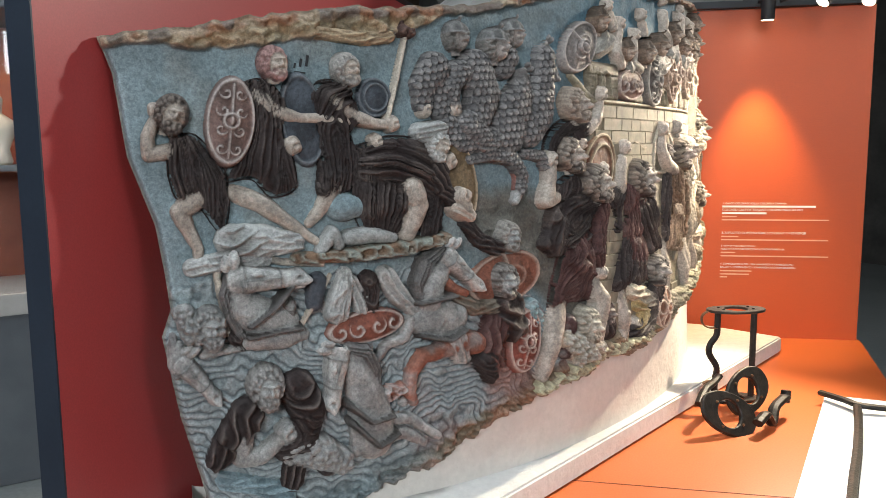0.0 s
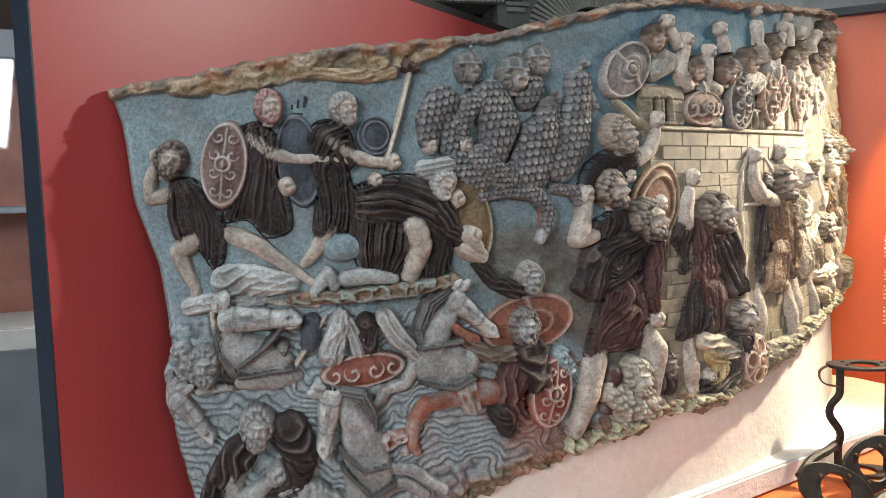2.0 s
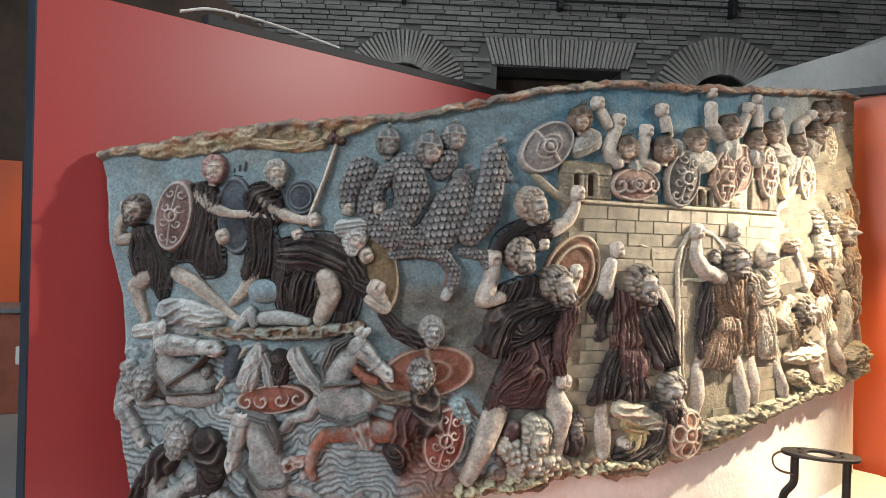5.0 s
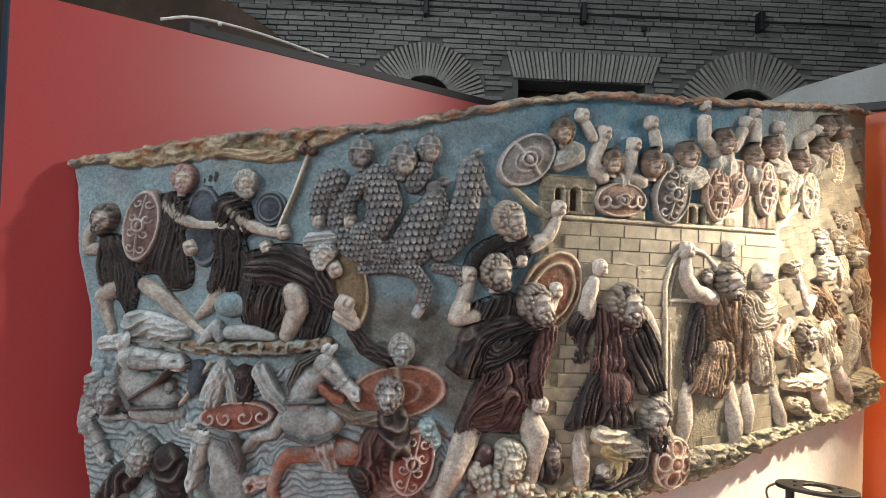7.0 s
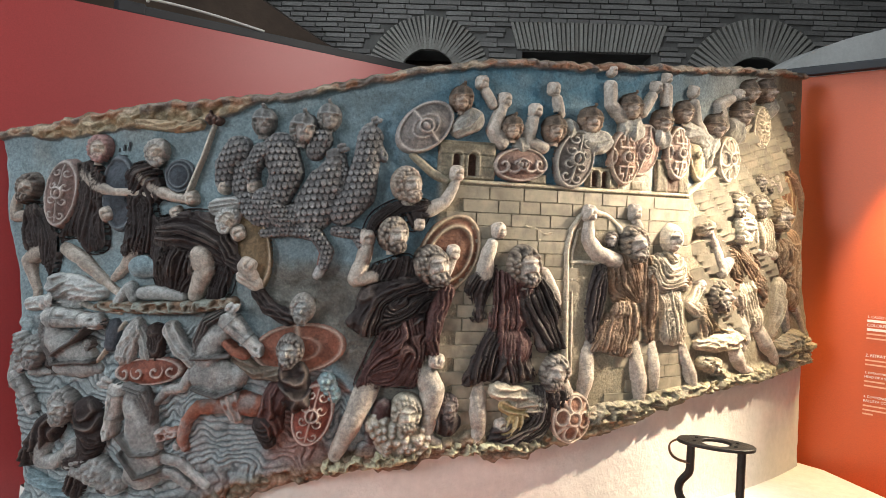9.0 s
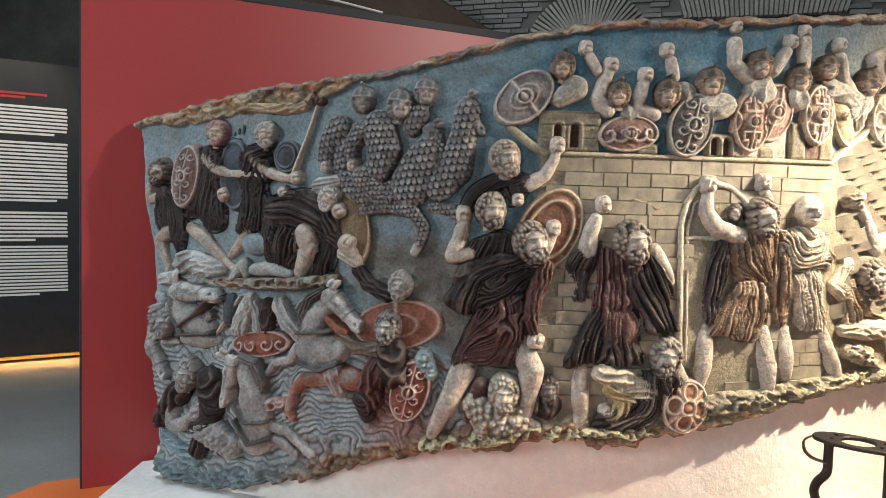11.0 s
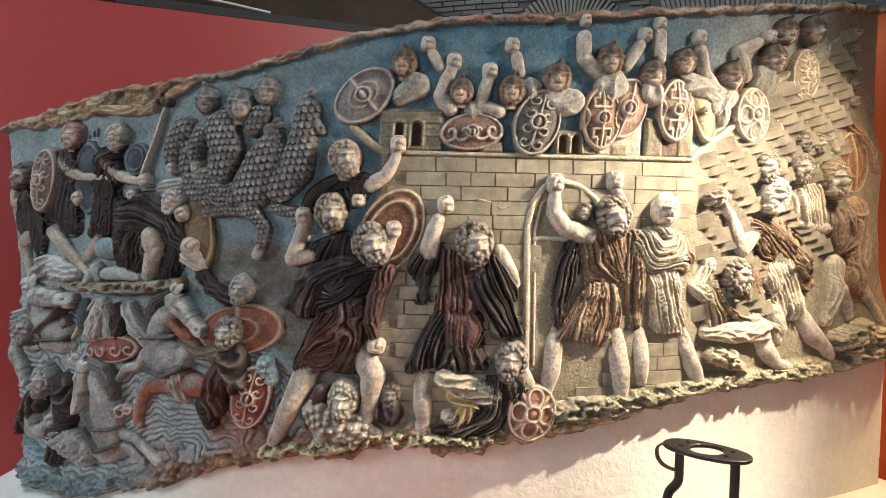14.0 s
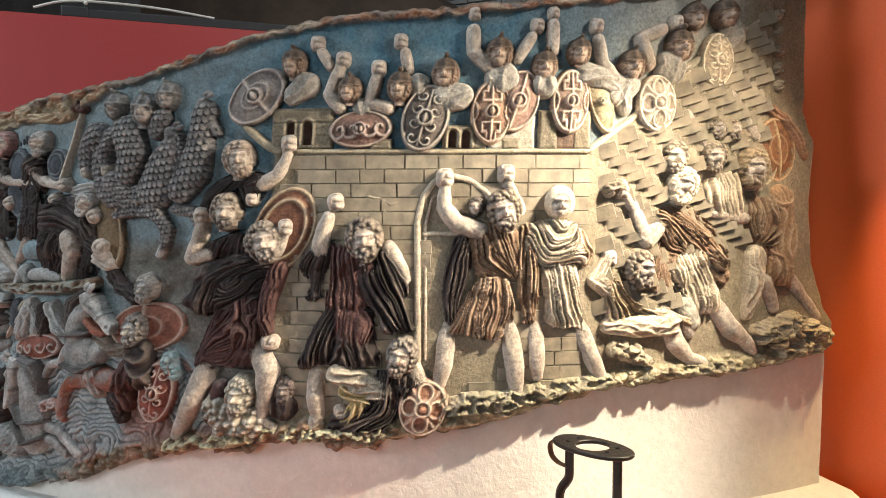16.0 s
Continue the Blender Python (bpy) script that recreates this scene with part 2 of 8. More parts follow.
def wall_between(name, a, b, thick, z0, z1, material, label):
    d = (b - a).normalized()
    n = Vector((-d.y, d.x))
    outline = [a, b, b + n * thick, a + n * thick]
    return tagged(mesh_object(name, prism([tuple(p) for p in outline], z0, z1), material), label, "wall", kind="structure")


wall_between("wall_red", WALL_A, WALL_B, 0.05, PODIUM_Z, WALL_TOP, RED, "matt red exhibition wall behind the relief")
wall_between("wall_orange", WALL_C, WALL_D, 0.10, PODIUM_Z, WALL_TOP, ORANGE, "orange exhibition wall with a printed caption")
podium_outline = [(-0.78, 1.20), (-0.36, 0.35), (1.03, 1.20), (1.765, 3.14), (1.77, 3.26), (-0.1, 3.60)]
podium = mesh_object("podium", prism(podium_outline, 0.0, PODIUM_Z), ORANGE_TOP)
tagged(podium, "orange exhibition podium carrying relief and ironwork", "podium", kind="structure")
cap_d = (WALL_B - WALL_A).normalized()
edge_strip = mesh_object("trim", prism([tuple(WALL_A + q) for q in (Vector((0, 0)), -cap_d * 0.004, -cap_d * 0.004 + Vector((-cap_d.y, cap_d.x)) * 0.05, Vector((-cap_d.y, cap_d.x)) * 0.05)], PODIUM_Z, WALL_TOP), EDGE)
tagged(edge_strip, "dark blue edge strip closing the red wall", "trim", kind="structure")
plinth = mesh_object("plinth", prism([(-0.60, 1.40), (-0.31, 1.12), (0.02, 1.43), (1.35, 2.96), (1.10, 3.20), (0.9, 3.28), (-0.05, 3.40)], PODIUM_Z + 0.003, PLINTH_Z, 0.006), WHITE_TOP)
tagged(plinth, "white plaster slab plinth under the relief", "plinth")

# ---- the relief: a leaning piece of a column's shaft ----
CX, CY, LX, LY, RADIUS, START = -1.295, 3.611, -0.023, 0.083, 2.38, radians(-74)


def on_column(u, v, h):
    """World places for arc length u, height v and depth h over the shaft (numpy arrays or numbers)."""
    u, v = np.asarray(u), np.asarray(v)
    ease = lambda lo, hi: (lambda t: t * t * (3 - 2 * t))(np.clip((u - lo) / (hi - lo), 0, 1))
    sunk = -0.022 * (1 - ease(0.45, 1.0)) - 0.022 * (1 - ease(0.08, 0.45)) * np.clip((1.75 - v) / 0.6, 0, 1) - 0.022 * ease(1.75, 2.2)
    a = START + u / RADIUS
    r = RADIUS + np.asarray(h) + sunk
    return np.stack([CX + LX * (v - 1.3) + r * np.cos(a), CY + LY * (v - 1.3) + r * np.sin(a), v + 0 * a], -1)


def lattice(ix, iy, seed):
    n = (ix * 374761393 + iy * 668265263 + seed * 974634777) & 0x7FFFFFFF
    n = ((n ^ (n >> 13)) * 1274126177) & 0x7FFFFFFF
    return ((n ^ (n >> 16)) & 0xFFFF) / 65535.0


def vnoise(x, y, seed=0):
    """Smooth noise, 0 to 1."""
    x, y = np.asarray(x, float), np.asarray(y, float)
    ix, iy = np.floor(x).astype(np.int64), np.floor(y).astype(np.int64)
    fx, fy = x - ix, y - iy
    fx, fy = fx * fx * (3 - 2 * fx), fy * fy * (3 - 2 * fy)
    a, b = lattice(ix, iy, seed), lattice(ix + 1, iy, seed)
    c, d = lattice(ix, iy + 1, seed), lattice(ix + 1, iy + 1, seed)
    return (a * (1 - fx) + b * fx) * (1 - fy) + (c * (1 - fx) + d * fx) * fy


def fbm(x, y, seed=0, octaves=4):
    out, amp = 0, 0.5
    for k in range(octaves):
        out = out + amp * vnoise(x * 2 ** k, y * 2 ** k, seed + k)
        amp *= 0.5
    return out


def cells(x, y, seed=0):
    """Distance to the nearest of jittered points: for curls, pebbles and locks."""
    x, y = np.asarray(x, float), np.asarray(y, float)
    ix, iy = np.floor(x).astype(np.int64), np.floor(y).astype(np.int64)
    best = np.full(x.shape, 9.0)
    for dx in (-1, 0, 1):
        for dy in (-1, 0, 1):
            px = ix + dx + lattice(ix + dx, iy + dy, seed)
            py = iy + dy + lattice(ix + dx, iy + dy, seed + 7)
            best = np.minimum(best, np.hypot(px - x, py - y))
    return best


def step(a, b, x):
    t = np.clip((x - a) / (b - a), 0, 1)
    return t * t * (3 - 2 * t)


def blend(a, b, f):
    return a + (np.asarray(b) - a) * f[..., None]


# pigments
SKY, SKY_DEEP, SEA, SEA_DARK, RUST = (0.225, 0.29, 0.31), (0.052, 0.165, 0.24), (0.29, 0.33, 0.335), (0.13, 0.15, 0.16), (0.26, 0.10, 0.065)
STONE, EARTH, BANK = (0.26, 0.218, 0.155), (0.13, 0.105, 0.08), (0.24, 0.13, 0.075)
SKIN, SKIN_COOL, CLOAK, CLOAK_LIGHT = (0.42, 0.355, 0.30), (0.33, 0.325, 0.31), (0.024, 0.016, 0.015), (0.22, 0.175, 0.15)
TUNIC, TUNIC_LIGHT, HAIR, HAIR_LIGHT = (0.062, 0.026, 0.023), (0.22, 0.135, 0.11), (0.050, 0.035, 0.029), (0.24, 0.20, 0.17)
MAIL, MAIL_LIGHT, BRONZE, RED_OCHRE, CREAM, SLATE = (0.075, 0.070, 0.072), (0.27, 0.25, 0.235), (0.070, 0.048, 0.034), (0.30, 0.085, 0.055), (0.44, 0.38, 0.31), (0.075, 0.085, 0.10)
HORSE, HORSE_DARK = (0.34, 0.33, 0.315), (0.15, 0.14, 0.135)
SAND, OCHRE, PALE = (0.38, 0.32, 0.245), (0.38, 0.28, 0.13), (0.42, 0.375, 0.31)

TOP_U, TOP_V = [0.03, 0.053, 0.20, 0.31, 0.51, 0.652, 0.79, 0.92, 1.06, 1.19, 1.34, 1.50, 1.66, 1.855, 2.108, 2.36, 2.55], [1.762, 1.768, 1.790, 1.813, 1.845, 1.858, 1.873, 1.904, 1.939, 1.972, 1.996, 2.002, 2.017, 2.036, 2.071, 2.102, 2.122]
BOT_U, BOT_V = [0.16, 0.25, 0.46, 0.60, 0.68, 0.80, 0.86, 0.95, 1.06, 1.16, 1.19, 1.33, 1.335, 1.45, 1.46, 1.57, 1.72, 1.88, 2.02, 2.25, 2.42, 2.66], [0.850, 0.817, 0.832, 0.866, 0.880, 0.930, 0.950, 0.974, 0.994, 0.992, 1.014, 1.020, 1.006, 1.004, 1.020, 1.040, 1.068, 1.112, 1.132, 1.140, 1.154, 1.179]
LEFT_V, LEFT_U = [0.82, 0.90, 1.05, 1.21, 1.26, 1.33, 1.42, 1.55, 1.70, 1.77], [0.195, 0.195, 0.155, 0.127, 0.145, 0.137, 0.124, 0.080, 0.062, 0.038]
RIGHT_V, RIGHT_U = [1.18, 1.246, 1.292, 1.40, 1.57, 1.705, 1.79, 2.11], [2.657, 2.664, 2.627, 2.578, 2.557, 2.570, 2.534, 2.525]


def top_of(u):
    return np.interp(u, TOP_U, TOP_V) + 0.004 * (vnoise(u * 45, u * 0, 3) - 0.5) * 2


def bottom_of(u):
    return np.interp(u, BOT_U, BOT_V) + 0.006 * (vnoise(u * 50, u * 0, 5) - 0.5) * 2


def ledge_of(u):
    """Height of the rampart's ledge, level over the front and climbing on the flank."""
    return np.where(u < 1.915, 1.688, 1.688 + (u - 1.915) * 0.79)


def ground_field(u, v):
    """Relief and pigment of the background."""
    t, b = top_of(u), bottom_of(u)
    h = 0.004 * (fbm(u * 25, v * 25, 11, 5) - 0.5) * 2
    blot = fbm(u * 9, v * 9, 21)
    c = np.zeros(u.shape + (3,)) + np.array(SKY)
    c = blend(c, SKY_DEEP, step(0.8, 1.3, u) * (0.45 + 0.5 * step(0.35, 0.65, blot)))
    c = blend(c, PALE, step(1.75, 2.15, u) * 0.75)
    c = blend(c, PALE, step(0.52, 0.72, blot) * 0.22)
    c = blend(c, (0.10, 0.115, 0.11), step(0.50, 0.66, fbm(u * 22, v * 22, 25, 5)) * 0.28)
    # stone rampart
    stone = step(1.17, 1.19, u) * step(0.0, 0.006, ledge_of(u) - v) * step(1.02, 1.06, v)
    stone = np.maximum(stone, step(2.30, 2.34, u) * step(1.05, 1.10, v))
    c = blend(c, np.array(STONE), stone)
    h = h + 0.010 * stone
    # sea
    shore = 1.325 - 0.10 * step(0.74, 1.0, u) - 0.12 * step(0.95, 1.1, u)
    sea = step(0.0, 0.02, shore + 0.01 * np.sin(u * 30) - v) * (1 - step(1.06, 1.14, u))
    warp = 0.11 * (fbm(u * 6, v * 6, 31) - 0.5) + 0.10 * u * (v - 1.0)
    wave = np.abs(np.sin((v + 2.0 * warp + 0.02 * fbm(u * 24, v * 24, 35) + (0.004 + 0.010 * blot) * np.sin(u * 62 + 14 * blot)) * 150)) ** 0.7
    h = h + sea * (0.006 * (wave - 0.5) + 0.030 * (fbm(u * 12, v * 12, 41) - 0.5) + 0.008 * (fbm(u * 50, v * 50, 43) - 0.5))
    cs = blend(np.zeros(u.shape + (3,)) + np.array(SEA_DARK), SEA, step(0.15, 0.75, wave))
    cs = blend(cs, RUST, step(0.55, 0.85, u) * step(0.36, 0.58, fbm(u * 7, v * 11, 51)) * 0.7)
    cs = blend(cs, (0.30, 0.37, 0.38), step(0.5, 0.7, blot) * (1 - step(0.3, 0.8, u)) * 0.6)
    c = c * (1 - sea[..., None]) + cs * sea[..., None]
    # dark earth under the riders, warm bank below the warriors
    ragged = 0.10 * (fbm(u * 10, v * 10, 65) - 0.47)
    earth = step(0.74, 0.84, u + ragged) * (1 - step(1.16, 1.22, u)) * step(0.0, 0.05, 1.485 - v + 0.4 * ragged) * step(-0.02, 0.03, v - shore)
    c = blend(c, EARTH, earth * 0.85)
    c = blend(c, (0.20, 0.185, 0.16), earth * step(0.45, 0.62, fbm(u * 18, v * 30, 67, 5)) * 0.7)
    h = h + earth * 0.014 * (fbm(u * 20, v * 34, 69, 5) - 0.47)
    rim = v - b
    bank = (1 - step(0.030, 0.055, rim + 0.03 * (fbm(u * 14, v * 14, 61) - 0.5)))
    h = h + bank * (0.012 + 0.016 * (0.55 - cells(u * 42, v * 60, 3)) + 0.03 * (fbm(u * 34, v * 50, 13, 5) - 0.47))
    warm = blend(np.zeros(c.shape) + np.array(BANK), (0.42, 0.37, 0.23), step(1.2, 1.9, u) * 0.9)
    warm = blend(warm, (0.10, 0.10, 0.06), step(0.5, 0.62, fbm(u * 20, v * 26, 71)) * 0.6)
    warm = blend(warm, (0.14, 0.18, 0.19), 1 - step(0.5, 0.75, u))
    c = c * (1 - bank[..., None] * 0.9) + warm * bank[..., None] * 0.9
    # rocky border along the top
    wide = 0.024 + 0.034 * step(0.08, 0.3, u) * (1 - step(0.62, 0.75, u))
    depth = t - v
    edge = 1 - step(wide - 0.006, wide, depth + 0.010 * (fbm(u * 18, v * 18, 81) - 0.5))
    lumps = 0.6 - cells(u * 34, depth * 45, 9)
    h = h + edge * (0.016 + 0.016 * lumps + 0.010 * (vnoise(u * 60, v * 20, 91) - 0.5) + 0.026 * (fbm(u * 40, v * 60, 93, 5) - 0.47))
    brown = blend(np.zeros(c.shape) + np.array((0.23, 0.105, 0.055)), (0.34, 0.25, 0.17), step(0.4, 0.6, fbm(u * 24, v * 40, 95)))
    brown = blend(brown, (0.10, 0.085, 0.075), step(0.55, 0.68, vnoise(u * 44, v * 30, 97)) * 0.75)
    brown = blend(brown, (0.33, 0.26, 0.15), step(0.018, 0.03, depth) * 0.5)
    c = c * (1 - edge[..., None]) + brown * edge[..., None]
    # carved trailing band under the border
    trail = edge * step(0.022, 0.03, depth)
    h = h + trail * 0.006 * np.sin(u * 55 + 6 * fbm(u * 9, v * 30, 99))
    # rosette strip at the far edge
    strip = step(2.40, 2.41, u) * step(1.72, 1.74, v)
    h = h - 0.006 * strip
    # broken rim rolls back towards the rear
    near = np.minimum(np.minimum(depth, rim), np.minimum(u - np.interp(v, LEFT_V, LEFT_U), np.interp(v, RIGHT_V, RIGHT_U) - u))
    h = h - 0.014 * (1 - step(0.0, 0.012, near))
    c = blend(c, (0.26, 0.22, 0.17), (1 - step(0.0, 0.008, near)) * 0.7)
    return h, c


def paint(ob, colours):
    a = ob.data.attributes.new("paint", "FLOAT_COLOR", "POINT")
    rgba = np.ones((len(colours), 4), np.float32)
    rgba[:, :3] = np.clip(colours, 0, 1)
    a.data.foreach_set("color", rgba.ravel())


def grid_mesh(name, p, keep, colours, parent, label=""):
    """A sheet of quads over the kept cells of a grid of places."""
    nu, nv = p.shape[:2]
    idx = np.arange(nu * nv).reshape(nu, nv)
    q = np.stack([idx[:-1, :-1], idx[1:, :-1], idx[1:, 1:], idx[:-1, 1:]], -1)[keep]
    used = np.unique(q)
    remap = np.zeros(nu * nv, np.int64)
    remap[used] = np.arange(len(used))
    me = bpy.data.meshes.new(name)
    me.vertices.add(len(used))
    me.vertices.foreach_set("co", p.reshape(-1, 3)[used].astype(np.float32).ravel())
    me.loops.add(q.size)
    me.loops.foreach_set("vertex_index", remap[q].astype(np.int32).ravel())
    me.polygons.add(len(q))
    me.polygons.foreach_set("loop_start", np.arange(0, q.size, 4, dtype=np.int32))
    me.update(calc_edges=True)
    me.validate()
    ob = finish(new(name, me), CAST, True)
    ob.parent = parent
    paint(ob, colours.reshape(-1, 3)[used])
    return tagged(ob, label)


relief = new("relief")
tagged(relief, "painted plaster cast of a carved column relief with battle scene", "relief")

# the slab: front face with its ground, and the rough back and rim
NU, NV = 1100, 440
s, w = np.meshgrid(np.linspace(0, 1, NU), np.linspace(0, 1, NV), indexing="ij")
uu = 0.04 + s * 2.60
for _ in range(4):
    vv = bottom_of(uu) + w * (top_of(uu) - bottom_of(uu))
    left, right = np.interp(vv, LEFT_V, LEFT_U), np.interp(vv, RIGHT_V, RIGHT_U)
    uu = left + s * (right - left)
hh, cc = ground_field(uu, vv)
# painted light: raised points of the ground made paler than their surroundings
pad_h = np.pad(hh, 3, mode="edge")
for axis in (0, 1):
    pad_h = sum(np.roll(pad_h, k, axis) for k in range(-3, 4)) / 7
edge_mask = np.clip((hh - pad_h[3:-3, 3:-3]) / 0.0022, 0, 1)[..., None] * 0.4
cc = cc * 0.92 * (1 - edge_mask) + (cc * 1.45 + 0.08) * edge_mask
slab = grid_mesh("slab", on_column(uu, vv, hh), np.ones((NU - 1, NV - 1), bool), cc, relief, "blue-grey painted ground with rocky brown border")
rim_loop = [(i, 0) for i in range(NU)] + [(NU - 1, j) for j in range(1, NV)] + [(i, NV - 1) for i in range(NU - 2, -1, -1)] + [(0, j) for j in range(NV - 2, 0, -1)]
ri, rj = np.array(rim_loop).T
ring_u, ring_v = uu[ri, rj], vv[ri, rj]
count = len(ring_u)
layers = [on_column(ring_u, ring_v, hh[ri, rj]), on_column(ring_u, ring_v, -0.03 + 0.006 * vnoise(ring_u * 60, ring_v * 60, 8)), on_column(ring_u * 0.97 + 0.04, ring_v * 0.97 + 0.043, -0.055 + 0 * ring_u)]
verts = np.concatenate(layers)
faces = [(k * count + i, k * count + (i + 1) % count, (k + 1) * count + (i + 1) % count, (k + 1) * count + i) for k in range(2) for i in range(count)]
broken = arrays("broken_edge", verts.tolist(), faces, CAST, relief, "rough broken plaster edge")
paint(broken, np.tile((0.26, 0.21, 0.16), (len(verts), 1)))

# plaster skirt that carries it
su, sv = np.meshgrid(np.linspace(0.17, 2.675, 260), np.linspace(0, 1, 60), indexing="ij")
sz = PLINTH_Z - 0.002 + sv * (np.maximum(bottom_of(su) + 0.05, 0.87) - PLINTH_Z)
sh = -0.022 + 0.006 * (fbm(su * 8, sz * 8, 101) - 0.5) + 0.002 * (fbm(su * 40, sz * 40, 103) - 0.5)
sp = on_column(su, sz, sh)
front = [tuple(p) for p in sp.reshape(-1, 3)]
n, m_ = su.shape
back = [tuple(p) for p in on_column(su, sz, sh * 0 - 0.09).reshape(-1, 3)]
quads = [(i * m_ + j, (i + 1) * m_ + j, (i + 1) * m_ + j + 1, i * m_ + j + 1) for i in range(n - 1) for j in range(m_ - 1)]
base_n = len(front)
caps = [(i * m_ + j, i * m_ + j + 1, base_n + i * m_ + j + 1, base_n + i * m_ + j) for i in (0, n - 1) for j in range(m_ - 1)]
skirt = arrays("plaster_skirt", front + back, quads + [tuple(base_n + k for k in q[::-1]) for q in quads] + caps, PLASTER)
tagged(skirt, "rough white plaster base curving under the relief", "base")

# ---- carving tools ----


def seam(z, d, r):
    """Lets a form fall steeply to the ground outside its outline."""
    return np.where(d > r, z - 7 * (d - r), z)


def limb(points, tone, light=None, fold="", n=3.0, amp=0.005, seed=0):
    """A rounded form along (u, v, radius, height) points; cloth with folds, scales or bare."""
    def fn(U, V):
        best, along, across, hem, length = np.full(U.shape, -1.0), np.zeros(U.shape), np.zeros(U.shape), np.ones(U.shape), 0.0
        pts = points if len(points) > 1 else [points[0], (points[0][0], points[0][1] - 1e-4, *points[0][2:])]
        for (u0, v0, r0, h0), (u1, v1, r1, h1) in zip(pts, pts[1:]):
            du, dv = u1 - u0, v1 - v0
            ll = max(du * du + dv * dv, 1e-10)
            t = np.clip(((U - u0) * du + (V - v0) * dv) / ll, 0, 1)
            ou, ov = U - u0 - t * du, V - v0 - t * dv
            d, r, h = np.hypot(ou, ov), r0 + t * (r1 - r0), 0.75 * (h0 + t * (h1 - h0))
            k = np.minimum(1.0, 0.032 / r)
            r = r * (0.97 if fold else 0.86 + 0.07 * np.sin(3.14 * np.clip(t * 1.15, 0, 1)))
            z = seam(h + k * r * np.maximum(1 - (d / r) ** 2.2, 0) ** (0.45 if fold else 0.62), d, r)
            take = z > best
            best = np.where(take, z, best)
            along = np.where(take, length + t * math.sqrt(ll), along)
            across = np.where(take, (ou * dv - ov * du) / math.sqrt(ll) / r, across)
            hem = np.where(take, d / r, hem)
            length += math.sqrt(ll)
        col = np.zeros(U.shape + (3,)) + np.array(tone)
        wob = fbm(U * 11, V * 11, seed + 5) - 0.47
        fine = fbm(U * 40, V * 40, seed + 15) - 0.47
        fade = 0.35 + 0.65 * step(0.36, 0.56, fbm(U * 15, V * 15, seed + 25))
        crease = lambda p: (1 - np.abs(np.sin(p))) ** 1.15
        if fold == "along":
            p = across * n * 1.25 + wob * 5 + along * 4 + across * np.abs(across) * along * 10 + seed
            q = (along + 0.03 * across * across) * 75 + wob * 9 + seed
            f = np.maximum(crease(p) * fade, 0.6 * crease(p * 2.1 + 1 + wob * 6) * (1.2 - fade))
            f = np.maximum(f, 0.7 * crease(q) * step(0.55, 0.9, 1.25 - fade))
        elif fold == "swag":
            p = (along + 0.030 * across * across) * n * 30 + wob * 5 + across * 0.8 + seed
            f = np.maximum(crease(p) * fade, 0.55 * crease(p * 2.1 + 2) * (1.2 - fade))
        elif fold == "diag":
            p = along * n * 22 + across * n * 1.3 + wob * 6 + seed
            f = np.maximum(crease(p) * fade, 0.6 * crease(across * n * 1.6 - along * 20 + wob * 8) * (1.15 - fade))
        elif fold == "rock":
            f = 1 - np.abs(2 * fbm(U * 34, V * 48, seed + 35, 5) - 0.94) * 2.6 - 0.5 * cells(U * 40, V * 60, seed)
            f = np.clip(f + 0.25, 0, 1)
        elif fold == "scale":
            s_ = 0.0165 * n / 3
            tilt_u, tilt_v = U + 0.25 * V + 0.01 * wob, V - 0.12 * U + 0.02 * wob
            row = np.floor(tilt_v / s_ / 1.15)
            x, y = tilt_u / s_ + 0.5 * (row % 2), tilt_v / s_ / 1.15 - row
            cell = np.floor(x).astype(np.int64)
            x = x - np.floor(x) - 0.5
            rim_ = np.hypot(x * 1.05, np.maximum(0.55 - y, 0) * 0.95)
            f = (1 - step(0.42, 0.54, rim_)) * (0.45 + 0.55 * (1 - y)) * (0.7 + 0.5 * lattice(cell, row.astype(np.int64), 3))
        elif fold == "curl":
            f = np.clip(1 - 1.25 * cells(U * n * 30 + wob * 2, V * n * 30, seed), 0, 1)
        else:
            f = None
        if f is not None:
            best = best + (2.0 if fold in ("along", "swag", "diag") else 1.1 if fold == "scale" else 1.7) * amp * (f - 0.30) + 0.005 * fine + (0.020 * wob if fold in ("along", "swag", "diag") else 0)
            if fold in ("along", "swag", "diag"):
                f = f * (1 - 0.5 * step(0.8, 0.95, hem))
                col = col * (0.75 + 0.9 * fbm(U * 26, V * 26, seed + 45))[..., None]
            # f also tints the form: paler ridges, darker creases, shading put into the colour
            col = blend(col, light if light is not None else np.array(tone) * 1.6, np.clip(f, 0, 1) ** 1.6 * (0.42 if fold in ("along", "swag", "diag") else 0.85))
        elif light is not None:
            col = blend(col, np.array(light) * 0.8, step(0.38, 0.66, fbm(U * 34, V * 34, seed + 9, 5)) * 0.6)
            best = best + 0.004 * wob + 0.003 * fine
        return best, col
    us, vs, rs = [p[0] for p in points], [p[1] for p in points], max(p[2] for p in points) + 0.012
    return (min(us) - rs, max(us) + rs, min(vs) - rs, max(vs) + rs), fn


def curve_points(points, n=5):
    return [(p.x, p.y) for p in smooth_path([(a, b, 0) for a, b in points], n)]


def line_distance(U, V, points):
    best = np.full(U.shape, 9.0)
    for (u0, v0), (u1, v1) in zip(points, points[1:]):
        du, dv = u1 - u0, v1 - v0
        t = np.clip(((U - u0) * du + (V - v0) * dv) / max(du * du + dv * dv, 1e-10), 0, 1)
        best = np.minimum(best, np.hypot(U - u0 - t * du, V - v0 - t * dv))
    return best


